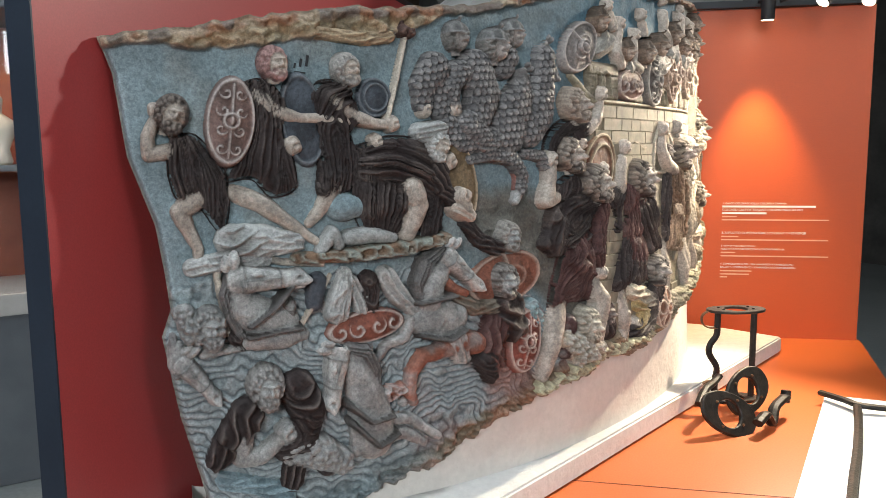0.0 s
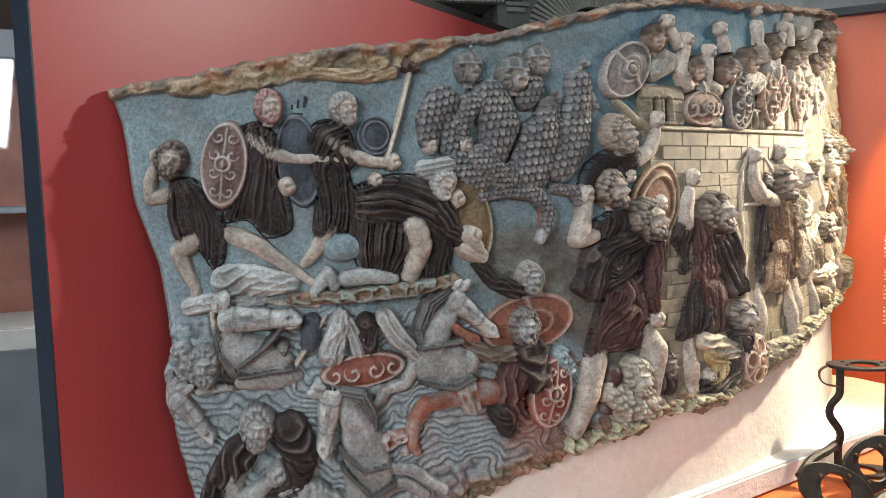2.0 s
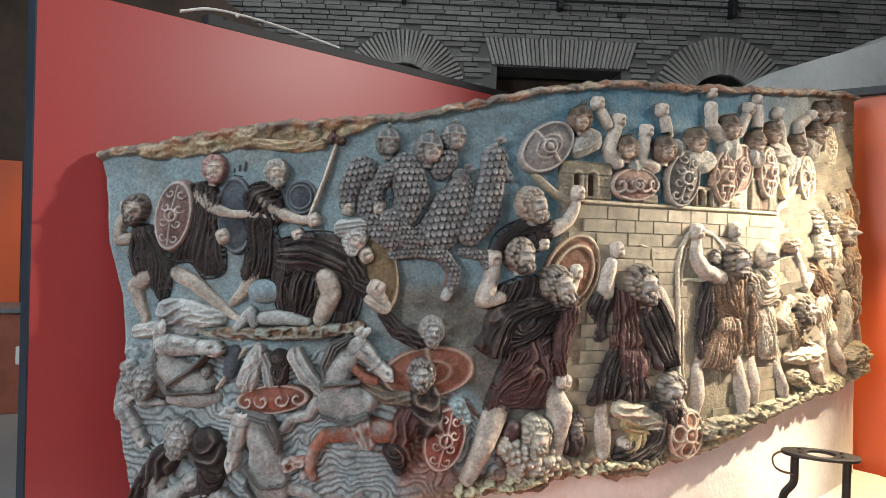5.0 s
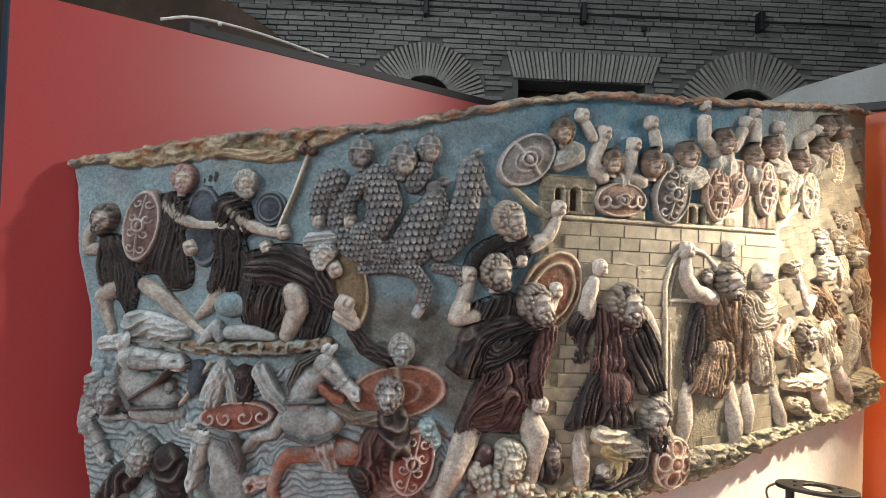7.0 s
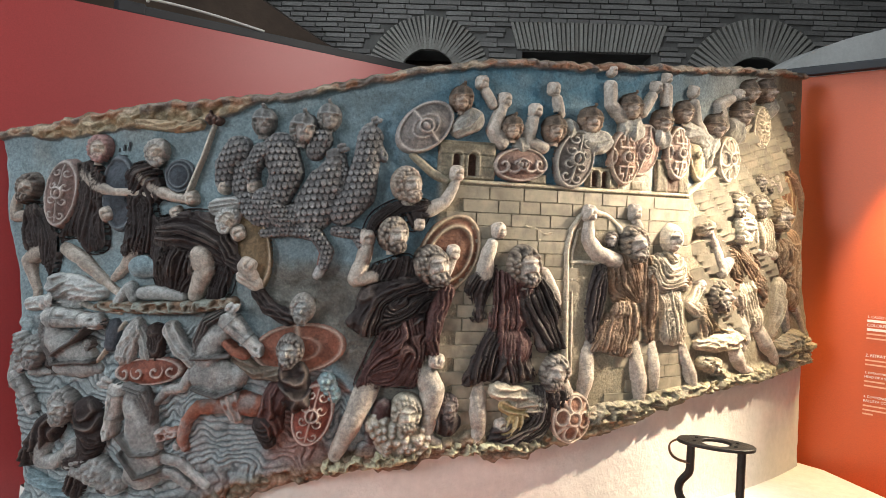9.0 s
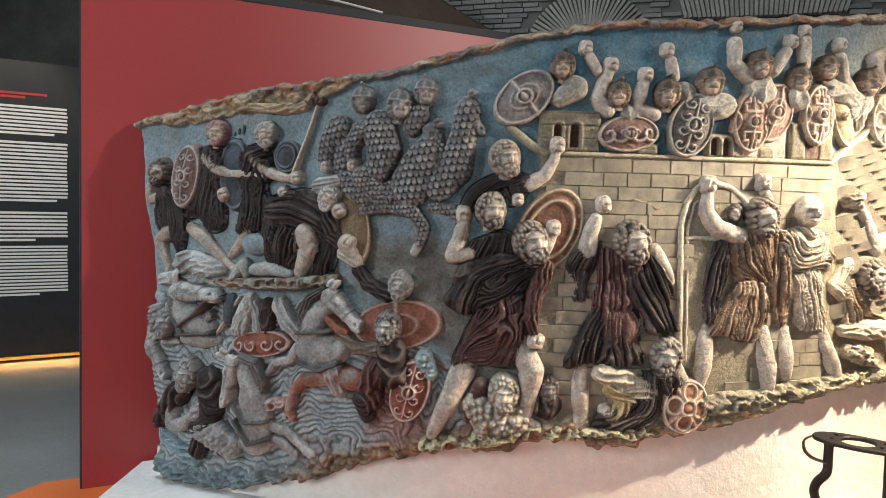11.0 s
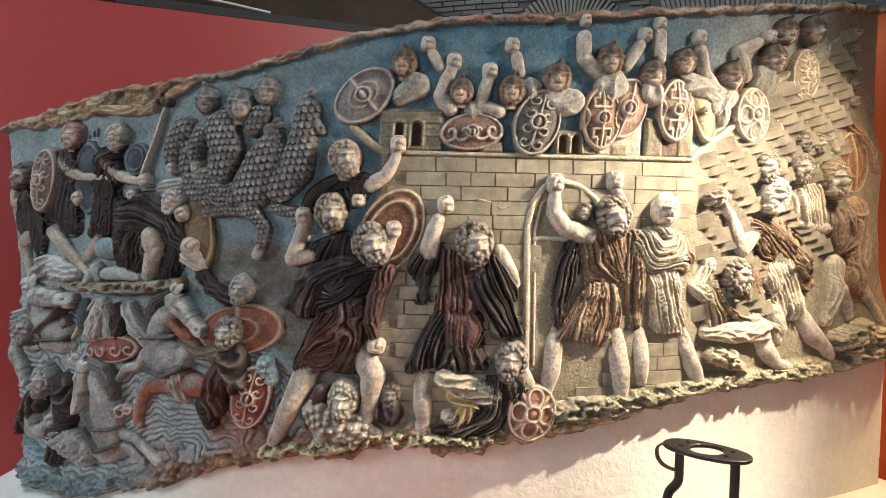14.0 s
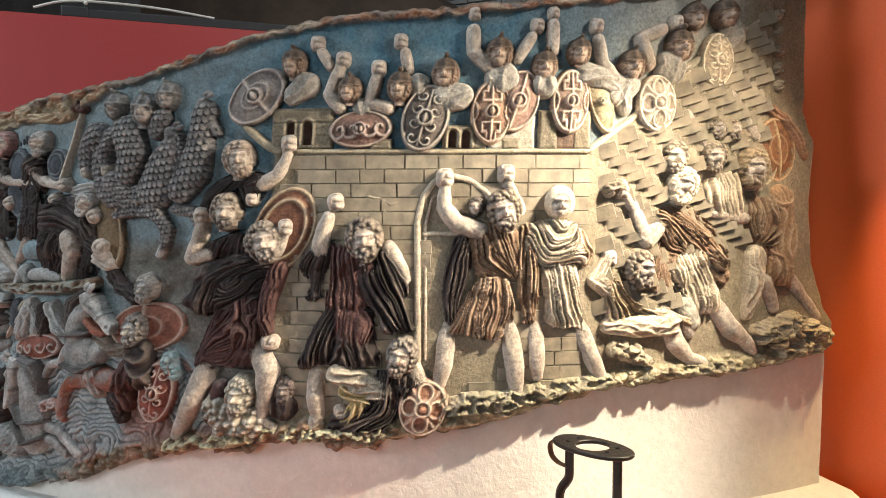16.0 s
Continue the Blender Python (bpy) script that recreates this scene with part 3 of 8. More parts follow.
def cloth(outline, h, tone, light, fans, amp=0.008, seed=0):
    """A draped garment: an outline, and fans of folds that run from one guide line to the next."""
    edge = curve_points(outline + outline[:1], 4)
    guides = [(curve_points(a), curve_points(b), k) for a, b, k in fans]

    def fn(U, V):
        wu, wv = U + 0.004 * (fbm(U * 30, V * 30, seed + 3) - 0.47), V + 0.004 * (fbm(U * 30, V * 30, seed + 4) - 0.47)
        d = line_distance(wu, wv, edge)
        inside = np.zeros(U.shape, bool)
        for (u0, v0), (u1, v1) in zip(edge, edge[1:]):
            if abs(v1 - v0) > 1e-9:
                inside ^= ((v0 > wv) != (v1 > wv)) & (wu < (u1 - u0) * (wv - v0) / (v1 - v0) + u0)
        z = 0.75 * h + 0.020 * (1 - np.exp(-d / 0.014))
        span, fold = np.full(U.shape, 9.0), np.zeros(U.shape)
        wob = fbm(U * 8, V * 8, seed + 5) - 0.47
        lasting = 0.4 + 0.6 * step(0.36, 0.58, fbm(U * 13, V * 13, seed + 35))
        for g, (a, b, k) in enumerate(guides):
            da, db = line_distance(U, V, a), line_distance(U, V, b)
            s_ = da / np.maximum(da + db, 1e-6) * k + 1.7 * wob
            near = np.floor(s_ + 0.5).astype(np.int64)
            tall = 0.55 + 0.6 * lattice(near, near * 0 + g, seed + 11)
            s_ = s_ + 0.22 * np.sin(2.6 * s_ + seed)
            lap = s_ - np.floor(s_)
            pleat = lap ** 0.8 * (1 - step(0.80, 1.0, lap))
            f = tall * lasting * (0.75 * pleat + 0.45 * (1 - np.abs(np.sin(math.pi * (s_ - 0.25)))) ** 1.2) + 0.22 * (1 - np.abs(np.sin(math.pi * (2.3 * s_ + 0.3 + 2 * wob)))) ** 1.5
            take = da + db < span
            fold, span = np.where(take, f, fold), np.where(take, da + db, span)
        inside &= d > 0.007 * (1 - np.minimum(fold * 1.4, 1))
        z = z + 3.6 * amp * (fold - 0.35) + 0.003 * (fbm(U * 45, V * 45, seed + 6) - 0.47)
        z = z + 0.003 * np.exp(-((d - 0.004) / 0.003) ** 2)
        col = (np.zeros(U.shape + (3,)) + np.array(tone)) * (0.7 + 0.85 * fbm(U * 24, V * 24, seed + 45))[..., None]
        # fold ridges painted paler: dry-brushed pigment with raking light worked in
        ridge_light = np.clip(fold, 0, 1) ** 1.8 * (0.25 + 0.75 * step(0.38, 0.60, fbm(U * 17, V * 17, seed + 25)))
        col = blend(col, light, 0.60 * ridge_light)
        return np.where(inside, z, np.where(d < 0.012, 0.75 * h - 7 * d, -1.0)), col
    us, vs = [p[0] for p in edge], [p[1] for p in edge]
    return (min(us) - 0.014, max(us) + 0.014, min(vs) - 0.014, max(vs) + 0.014), fn


def head(u, v, r, h, turn=0.0, nod=0.0, hair=HAIR, hair2=HAIR_LIGHT, skin=SKIN, beard=True, helmet=None, bald=False, seed=0):
    """A carved head with brow, nose, eyes, curls, and a beard or a helmet."""
    r, h = r * 0.87, h * 0.85
    def fn(U, V):
        c, s_ = math.cos(nod), math.sin(nod)
        x0, y0 = (U - u) / r, (V - v) / r
        x, y = x0 * c + y0 * s_, -x0 * s_ + y0 * c
        d = np.hypot(x, y * 0.86)
        z = 0.95 * np.sqrt(np.maximum(1 - d * d, 0))
        fx = turn * 0.34
        fd = np.hypot((x - fx) / 0.66, (y + 0.20) / 0.86)
        face = 1 - step(0.85, 1.0, fd)
        zf = 0.25 + 0.82 * np.sqrt(np.maximum(1 - fd * fd, 0))
        nx = fx + turn * 0.20
        g = lambda ax, ay, sx, sy: np.exp(-((x - ax) / sx) ** 2 - ((y - ay) / sy) ** 2)
        zf = zf + 0.46 * g(nx, -0.18, 0.10, 0.20) + 0.22 * g(nx, 0.19, 0.46, 0.07) + 0.08 * g(nx, -0.72, 0.22, 0.14)
        zf = zf - 0.46 * (g(nx - 0.28, 0.02, 0.15, 0.11) + g(nx + 0.28, 0.02, 0.15, 0.11)) + 0.14 * (g(nx - 0.28, 0.0, 0.07, 0.05) + g(nx + 0.28, 0.0, 0.07, 0.05))
        zf = zf - 0.30 * g(nx, -0.46, 0.24, 0.05)
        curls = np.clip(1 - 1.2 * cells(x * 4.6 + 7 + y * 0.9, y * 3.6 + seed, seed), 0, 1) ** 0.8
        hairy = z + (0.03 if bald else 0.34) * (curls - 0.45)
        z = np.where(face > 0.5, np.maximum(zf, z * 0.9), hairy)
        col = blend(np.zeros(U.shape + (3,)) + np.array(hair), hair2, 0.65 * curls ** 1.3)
        skin_c = blend(np.zeros(U.shape + (3,)) + np.array(skin), np.array(skin) * 0.6, 0.6 * step(0.42, 0.66, fbm(U * 50, V * 50, seed)))
        col = col * (1 - face[..., None]) + skin_c * face[..., None]
        if beard:
            bd = np.hypot((x - fx - turn * 0.1) / 0.62, (y + 0.82) / 0.55)
            bm_ = (1 - step(0.8, 1.0, bd)) * step(0.0, 0.1, -0.5 - y + 0.3 * np.abs(x - nx))
            z = np.where(bm_ > 0.5, 0.35 + 0.55 * np.sqrt(np.maximum(1 - bd * bd * 0.8, 0)) + 0.22 * curls, z)
            col = blend(col, hair, bm_ * (1 - curls * 0.7))
            d = np.minimum(d, np.where(bd < 1, 0.99, 9))
        if helmet is not None:
            dome = step(0.16, 0.22, y)
            z = np.where(dome > 0.5, 1.02 * np.sqrt(np.maximum(1.08 - (x * x + (y * 0.82) ** 2), 0)) + 0.05 * np.cos(x * 9) + 0.12 * g(x, 0.24, 9, 0.07), z)
            kd = np.hypot(x, y - 1.30) / 0.20
            z = np.where(kd < 1, 0.6 + 0.3 * np.sqrt(np.maximum(1 - kd * kd, 0)), z)
            d = np.minimum(d, np.where((kd < 1) | ((y > 0.9) & (np.abs(x) < 0.14) & (y < 1.3)), 0.99, 9))
            hc = blend(np.zeros(U.shape + (3,)) + np.array(helmet), np.array(helmet) * 2.0, step(0.5, 1.0, np.cos(x * 9)) * 0.5 + g(x, 0.24, 9, 0.07) * 0.5)
            col = col * (1 - dome[..., None]) + hc * dome[..., None]
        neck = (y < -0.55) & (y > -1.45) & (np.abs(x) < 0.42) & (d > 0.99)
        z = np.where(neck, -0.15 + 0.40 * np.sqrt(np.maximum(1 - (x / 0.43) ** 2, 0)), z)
        # neck painted darker than the face, as if shaded by the head
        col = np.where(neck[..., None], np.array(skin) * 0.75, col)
        d = np.where(neck, 0.99, d)
        z = h + r * np.where(d <= 1, z, -7 * (d - 1))
        return np.maximum(z, -1), col
    m = 1.85
    return (u - r * m, u + r * m, v - r * m, v + r * m), fn


def horse_head(u, v, length, angle, h, flip=1.0, tone=HORSE):
    """A horse's head from poll to muzzle, with eye, nostril, cheek, ears and bridle."""
    h = h * 0.78
    def fn(U, V):
        c, s_ = math.cos(angle), math.sin(angle)
        x, y = ((U - u) * c + (V - v) * s_) / length, flip * (-(U - u) * s_ + (V - v) * c) / length
        half = np.where(x < 0.35, 0.24 - 0.12 * x, 0.198 - 0.15 * (x - 0.35)) + 0.05 * np.exp(-((x - 0.95) / 0.12) ** 2)
        half = np.where((x < 0) | (x > 1), half * np.sqrt(np.maximum(1 - (np.maximum(-x, x - 1) / 0.12) ** 2, 0)), half) * 0.92
        d = np.abs(y) / np.maximum(half, 0.01)
        g = lambda ax, ay, sx, sy: np.exp(-((x - ax) / sx) ** 2 - ((y - ay) / sy) ** 2)
        z = 0.20 * np.maximum(1 - d ** 2.4, 0) ** 0.5 + 0.06 * g(0.20, -0.08, 0.14, 0.10)
        z = z + 0.06 * g(0.30, 0.10, 0.07, 0.05) - 0.05 * g(0.30, 0.03, 0.09, 0.03) - 0.09 * g(0.93, 0.04, 0.04, 0.035) - 0.06 * g(0.98, -0.09, 0.10, 0.015)
        strap = np.exp(-((x - 0.12) / 0.022) ** 2) + np.exp(-((x - 0.64) / 0.022) ** 2) + np.exp(-((y + 0.02 - 0.1 * x) / 0.018) ** 2) * (x > 0.12) * (x < 0.64)
        z = z + 0.028 * np.minimum(strap, 1)
        ears = np.maximum(1 - np.hypot((x + 0.02) / 0.09, (y - 0.30) / 0.16), 1 - np.hypot((x + 0.14) / 0.08, (y - 0.24) / 0.14))
        z = np.where(ears > 0, np.maximum(z, 0.10 + 0.12 * np.sqrt(np.maximum(ears, 0))), z)
        inside = (d < 1) & (x > -0.12) & (x < 1.12) | (ears > 0)
        z = np.where(inside, h + length * z, h - 0.004 - 8 * length * (np.maximum(np.abs(y) - half, 0) + np.maximum(np.maximum(-x - 0.12, x - 1.12), 0)))
        col = blend(np.zeros(U.shape + (3,)) + np.array(tone), np.array(tone) * 0.3, np.clip(strap, 0, 1) * 0.9 + 0.5 * step(0.45, 0.62, fbm(U * 45, V * 45, 5, 5)) * (strap < 0.3))
        return z, col
    m = 1.3 * length
    return (u - m, u + m, v - m, v + m), fn


def fist(u, v, r, h, angle=0.0, skin=SKIN):
    """A closed hand with four knuckles."""
    r, h = r * 0.92, h * 0.78
    def fn(U, V):
        c, s_ = math.cos(angle), math.sin(angle)
        x, y = ((U - u) * c + (V - v) * s_) / r, (-(U - u) * s_ + (V - v) * c) / r
        d = (np.abs(x * 1.05) ** 3 + np.abs(y * 0.95) ** 3) ** (1 / 3)
        fingers = np.abs(np.sin((y + 0.15 * x * x) * 3.7)) ** 0.45
        thumb = np.exp(-((x + 0.35 - 0.3 * y) / 0.22) ** 2 - ((y - 0.1) / 0.6) ** 2)
        knuckle = np.exp(-((x - 0.25) / 0.35) ** 2)
        g = np.clip(np.where(x > -0.35, fingers, 1.0), 0, 1)
        z = h + r * np.where(d <= 1, 0.75 * np.sqrt(np.maximum(1 - d * d, 0)) + 0.42 * g * (0.4 + 0.6 * knuckle) + 0.3 * thumb - 0.2, -7 * (d - 1))
        # skin darkened between the fingers, painting in the shade of the grooves
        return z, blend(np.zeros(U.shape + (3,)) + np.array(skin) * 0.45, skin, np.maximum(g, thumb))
    return (u - 1.3 * r, u + 1.3 * r, v - 1.3 * r, v + 1.3 * r), fn


def shield(u, v, a, b, tilt, h, field, line, style="scroll", boss=True, slope=0.0):
    """An oval shield: raised rim, boss and raised ornament."""
    h = h * 0.8
    def fn(U, V):
        c, s_ = math.cos(tilt), math.sin(tilt)
        x, y = (U - u) * c + (V - v) * s_, -(U - u) * s_ + (V - v) * c
        ex, ey = x / a, y / b
        d = np.hypot(ex, ey)
        m = min(a, b)
        z = h + slope * x + 0.014 * (1 - d * d)
        mark = np.exp(-((d - 0.93) / 0.055) ** 2)
        if style == "scroll":
            for sx in (-1, 1):
                for cy in (-0.62, -0.2, 0.22, 0.62):
                    px, py = ex * sx - 0.40 + 0.10 * abs(cy) * 1.6, (ey - cy) * b / a
                    rr = np.hypot(px, py)
                    turn = np.cos(np.arctan2(py, px * (1 if cy > 0 else -1)) - rr * 21)
                    mark = np.maximum(mark, step(0.45, 0.85, turn) * (1 - step(0.24, 0.30, rr)))
            mark = np.maximum(mark, np.exp(-(ex / 0.05) ** 2) * (np.abs(ey) < 0.85) * 0.8)
        elif style == "long":
            for cx in (-0.68, -0.25, 0.25, 0.68):
                px, py = (ex - cx) * a / b, ey
                rr = np.hypot(px, py)
                turn = np.cos(np.arctan2(py, px * (1 if cx > 0 else -1)) - rr * 11)
                mark = np.maximum(mark, step(0.4, 0.85, turn) * (1 - step(0.52, 0.60, rr)))
        elif style == "cross":
            arm = np.exp(-((np.abs(ex) - np.abs(ey) * 0.9) / 0.10) ** 2) * step(0.22, 0.3, d)
            petals = np.exp(-((np.hypot(np.abs(ex) - 0.55, ey) - 0.30) / 0.05) ** 2) + np.exp(-((np.hypot(ex, np.abs(ey) - 0.55) - 0.30) / 0.05) ** 2)
            mark = np.maximum(mark, np.maximum(arm * 0.7, np.minimum(petals, 1)))
        elif style == "key":
            ax, ay = np.abs(ex), np.abs(ey)
            fret = (np.abs(ay - 0.34) < 0.035) & (ax < 0.5) | (np.abs(ax - 0.45) < 0.05) & (ay > 0.34) & (ay < 0.62)
            fret |= (np.abs(ay - 0.62) < 0.035) & (ax > 0.2) & (ax < 0.48) | (np.abs(ax - 0.22) < 0.05) & (ay > 0.62) & (ay < 0.85)
            fret |= np.abs(np.hypot(ax - 1.0, ey) - 0.32) < 0.04
            mark = np.maximum(mark, np.maximum(fret * 0.75, np.exp(-(ex / 0.06) ** 2)))
        elif style == "spine":
            mark = np.maximum(mark, np.exp(-(ex / 0.06) ** 2))
            mark = np.maximum(mark, np.exp(-((d - 0.45) / 0.05) ** 2) * 0.5)
        elif style == "ring":
            mark = np.maximum(mark, np.exp(-((d - 0.68) / 0.05) ** 2))
        if boss:
            bd = np.hypot(x, y) / (0.20 * m)
            z = z + 0.010 * np.sqrt(np.maximum(1 - bd * bd, 0)) + 0.004 * np.exp(-((bd - 1.5) / 0.3) ** 2)
            mark = np.maximum(mark, np.exp(-((bd - 1.5) / 0.35) ** 2))
        z = z + 0.0065 * mark
        col = blend(np.zeros(U.shape + (3,)) + np.array(field), np.array(field) * 0.6, step(0.4, 0.65, fbm(U * 30, V * 30, 7)))
        col = blend(col, line, mark * 0.9)
        return np.where(d <= 1, z, z - 9 * (d - 1) * m), col
    m = max(a, b) + 0.01
    return (u - m, u + m, v - m, v + m), fn


def lit_edges(H, C, much):
    """Lightens the sharp raised edges in the colour, like light caught on them."""
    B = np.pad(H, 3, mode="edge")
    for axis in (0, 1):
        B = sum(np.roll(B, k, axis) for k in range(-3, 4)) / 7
    edge_mask = np.clip((H - B[3:-3, 3:-3]) / 0.0022, 0, 1)
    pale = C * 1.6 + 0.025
    return C * 0.88 * (1 - much * edge_mask[..., None]) + pale * (much * edge_mask[..., None])


def carve(name, label, *forms, pitch=0.0021, soft=0.0035):
    """Joins forms into one carved piece standing out of the slab."""
    u0, u1 = min(f[0][0] for f in forms), max(f[0][1] for f in forms)
    v0, v1 = min(f[0][2] for f in forms), max(f[0][3] for f in forms)
    gu, gv = np.arange(u0, u1, pitch), np.arange(v0, v1, pitch)
    U, V = np.meshgrid(gu, gv, indexing="ij")
    H, C = np.full(U.shape, -0.05), np.zeros(U.shape + (3,))
    for (a, b, c, d), fn in forms:
        i0, i1 = max(int((a - u0) / pitch) - 1, 0), int((b - u0) / pitch) + 2
        j0, j1 = max(int((c - v0) / pitch) - 1, 0), int((d - v0) / pitch) + 2
        w = (slice(i0, i1), slice(j0, j1))
        z, col = fn(U[w], V[w])
        z = np.maximum(z, -0.05)
        f = step(-soft * 0.4, soft * 0.4, z - H[w])
        k = np.maximum(soft - np.abs(z - H[w]), 0) / soft
        H[w] = np.maximum(z, H[w]) + k * k * soft * 0.2
        C[w] = C[w] * (1 - f[..., None]) + col * f[..., None]
    H = H + 0.004 * (fbm(U * 70, V * 70, 17) - 0.47)
    C = lit_edges(H, C, 0.5)
    inside = (V < top_of(U) - 0.004) & (V > bottom_of(U) - 0.02)
    live = (H > -0.012) & inside
    keep = live[:-1, :-1] & live[1:, :-1] & live[1:, 1:] & live[:-1, 1:]
    return grid_mesh(name, on_column(U, V, H), keep, C, relief, label)



def plate(u0, u1, v0, v1, h, tone, windows=(), courses=0.0):
    """A flat carved block, with arched windows sunk into it and incised courses."""
    def fn(U, V):
        d = np.maximum(np.maximum(u0 - U, U - u1), np.maximum(v0 - V, V - v1))
        z = seam(np.full(U.shape, h) + 0.004 * (fbm(U * 40, V * 40, 3) - 0.5), d, 0.0) - 0.004 * (1 - step(0.0, 0.006, -d))
        col = blend(np.zeros(U.shape + (3,)) + np.array(tone), np.array(tone) * 0.7, step(0.4, 0.65, fbm(U * 30, V * 30, 5)))
        if courses:
            z = z - 0.003 * (np.abs(((V - v0) / courses) % 1 - 0.5) > 0.44)
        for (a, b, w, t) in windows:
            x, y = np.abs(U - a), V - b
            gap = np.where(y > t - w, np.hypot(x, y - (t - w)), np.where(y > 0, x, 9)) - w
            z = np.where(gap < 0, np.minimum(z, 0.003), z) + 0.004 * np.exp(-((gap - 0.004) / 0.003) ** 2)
            # window recesses coloured dark, standing in for the shade inside
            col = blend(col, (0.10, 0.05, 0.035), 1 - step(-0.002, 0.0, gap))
        return z, col
    return (u0 - 0.012, u1 + 0.012, v0 - 0.012, v1 + 0.012), fn


# ---- carved pieces, from the sea side to the gate ----
carve("carved_shield", "dark slate oval shields behind the standing men",
      shield(0.4066, 1.619, 0.0442, 0.0919, 0.1047, 0.01, SLATE, (0.13,0.14,0.15), "plain", boss=False))
carve("carved_shield", "round dark slate shield with woven face",
      shield(0.5581, 1.6655, 0.0371, 0.0402, 0, 0.012, SLATE, (0.16,0.17,0.18), "ring", boss=False))
carve("carved_figure", "seated bearded man in dark cloak resting his head",
      cloth([(0.159, 1.588), (0.203, 1.589), (0.243, 1.540), (0.259, 1.503), (0.259, 1.436), (0.241, 1.405), (0.214, 1.441), (0.194, 1.467), (0.162, 1.472), (0.150, 1.527)], 0.014, CLOAK, CLOAK_LIGHT,
            [([(0.163, 1.582), (0.155, 1.527), (0.169, 1.474)], [(0.188, 1.586), (0.212, 1.528), (0.220, 1.440)], 4), ([(0.188, 1.586), (0.212, 1.528), (0.220, 1.440)], [(0.205, 1.584), (0.249, 1.505), (0.243, 1.410)], 3)], 0.007, 1),
      limb([(0.233, 1.488, 0.0247, -0.012), (0.194, 1.467, 0.0237, 0.008), (0.168, 1.447, 0.0188, 0.012), (0.184, 1.410, 0.0150, 0.01), (0.200, 1.376, 0.0112, 0.008), (0.198, 1.346, 0.0087, 0.006)], SKIN, tuple(0.8 * k for k in SKIN)),
      limb([(0.160, 1.560, 0.0164, 0.008), (0.119, 1.552, 0.0140, 0.01), (0.118, 1.585, 0.0128, 0.012), (0.135, 1.623, 0.0102, 0.014)], SKIN, tuple(0.8 * k for k in SKIN)),
      head(0.162, 1.628, 0.0352, 0.018, 0.6, -0.3, seed=25),
      fist(0.132, 1.635, 0.0115, 0.02, 0, SKIN))
carve("carved_shield", "oval red shield with cream scrolls on the seated man",
      shield(0.266, 1.6137, 0.0443, 0.0826, -0.1222, 0.036, (0.22,0.14,0.12), (0.42,0.37,0.34), "scroll"))
carve("carved_dragon_head", "small dark beast head at the staff top",
      limb([(0.6236, 1.8048, 0.0124, 0.024), (0.6432, 1.8011, 0.0102, 0.022)], (0.05,0.025,0.02), (0.14,0.08,0.06), "curl", 3, 0.006),
      limb([(0.6231, 1.8202, 0.0045, 0.022), (0.6261, 1.8324, 0.0034, 0.02)], (0.05,0.025,0.02)))
carve("carved_trail", "ochre rippling band of cloth below the border",
      limb([(0.423, 1.7902, 0.0112, 0.016), (0.4808, 1.7879, 0.0124, 0.018), (0.5383, 1.7836, 0.0135, 0.018), (0.5954, 1.791, 0.0124, 0.018)], (0.30,0.22,0.14), (0.42,0.33,0.22), "diag", 2.4, 0.006))
carve("carved_figure", "standing bearded man in cap and dark cloak",
      cloth([(0.286, 1.686), (0.330, 1.696), (0.369, 1.665), (0.371, 1.630), (0.365, 1.589), (0.386, 1.543), (0.388, 1.483), (0.339, 1.470), (0.302, 1.504), (0.252, 1.503), (0.271, 1.552), (0.286, 1.623)], 0.014, CLOAK, CLOAK_LIGHT,
            [([(0.296, 1.681), (0.292, 1.600), (0.261, 1.508)], [(0.325, 1.690), (0.347, 1.624), (0.339, 1.475)], 4), ([(0.325, 1.690), (0.347, 1.624), (0.339, 1.475)], [(0.361, 1.665), (0.364, 1.589), (0.386, 1.485)], 3)], 0.007, 3),
      limb([(0.267, 1.480, 0.0208, -0.008), (0.319, 1.458, 0.0206, 0.008), (0.365, 1.424, 0.0156, 0.01), (0.407, 1.393, 0.0107, 0.008), (0.439, 1.370, 0.0083, 0.006)], SKIN, tuple(0.8 * k for k in SKIN)),
      limb([(0.318, 1.664, 0.0184, 0.016), (0.354, 1.633, 0.0158, 0.022), (0.398, 1.622, 0.0121, 0.024), (0.456, 1.621, 0.0096, 0.022), (0.506, 1.616, 0.0083, 0.02)], SKIN, tuple(0.8 * k for k in SKIN)),
      fist(0.383, 1.569, 0.0181, 0.024, 0.4, SKIN),
      head(0.350, 1.727, 0.0327, 0.02, 0.7, 0, hair=(0.22, 0.12, 0.11), hair2=(0.34, 0.22, 0.2), seed=26))
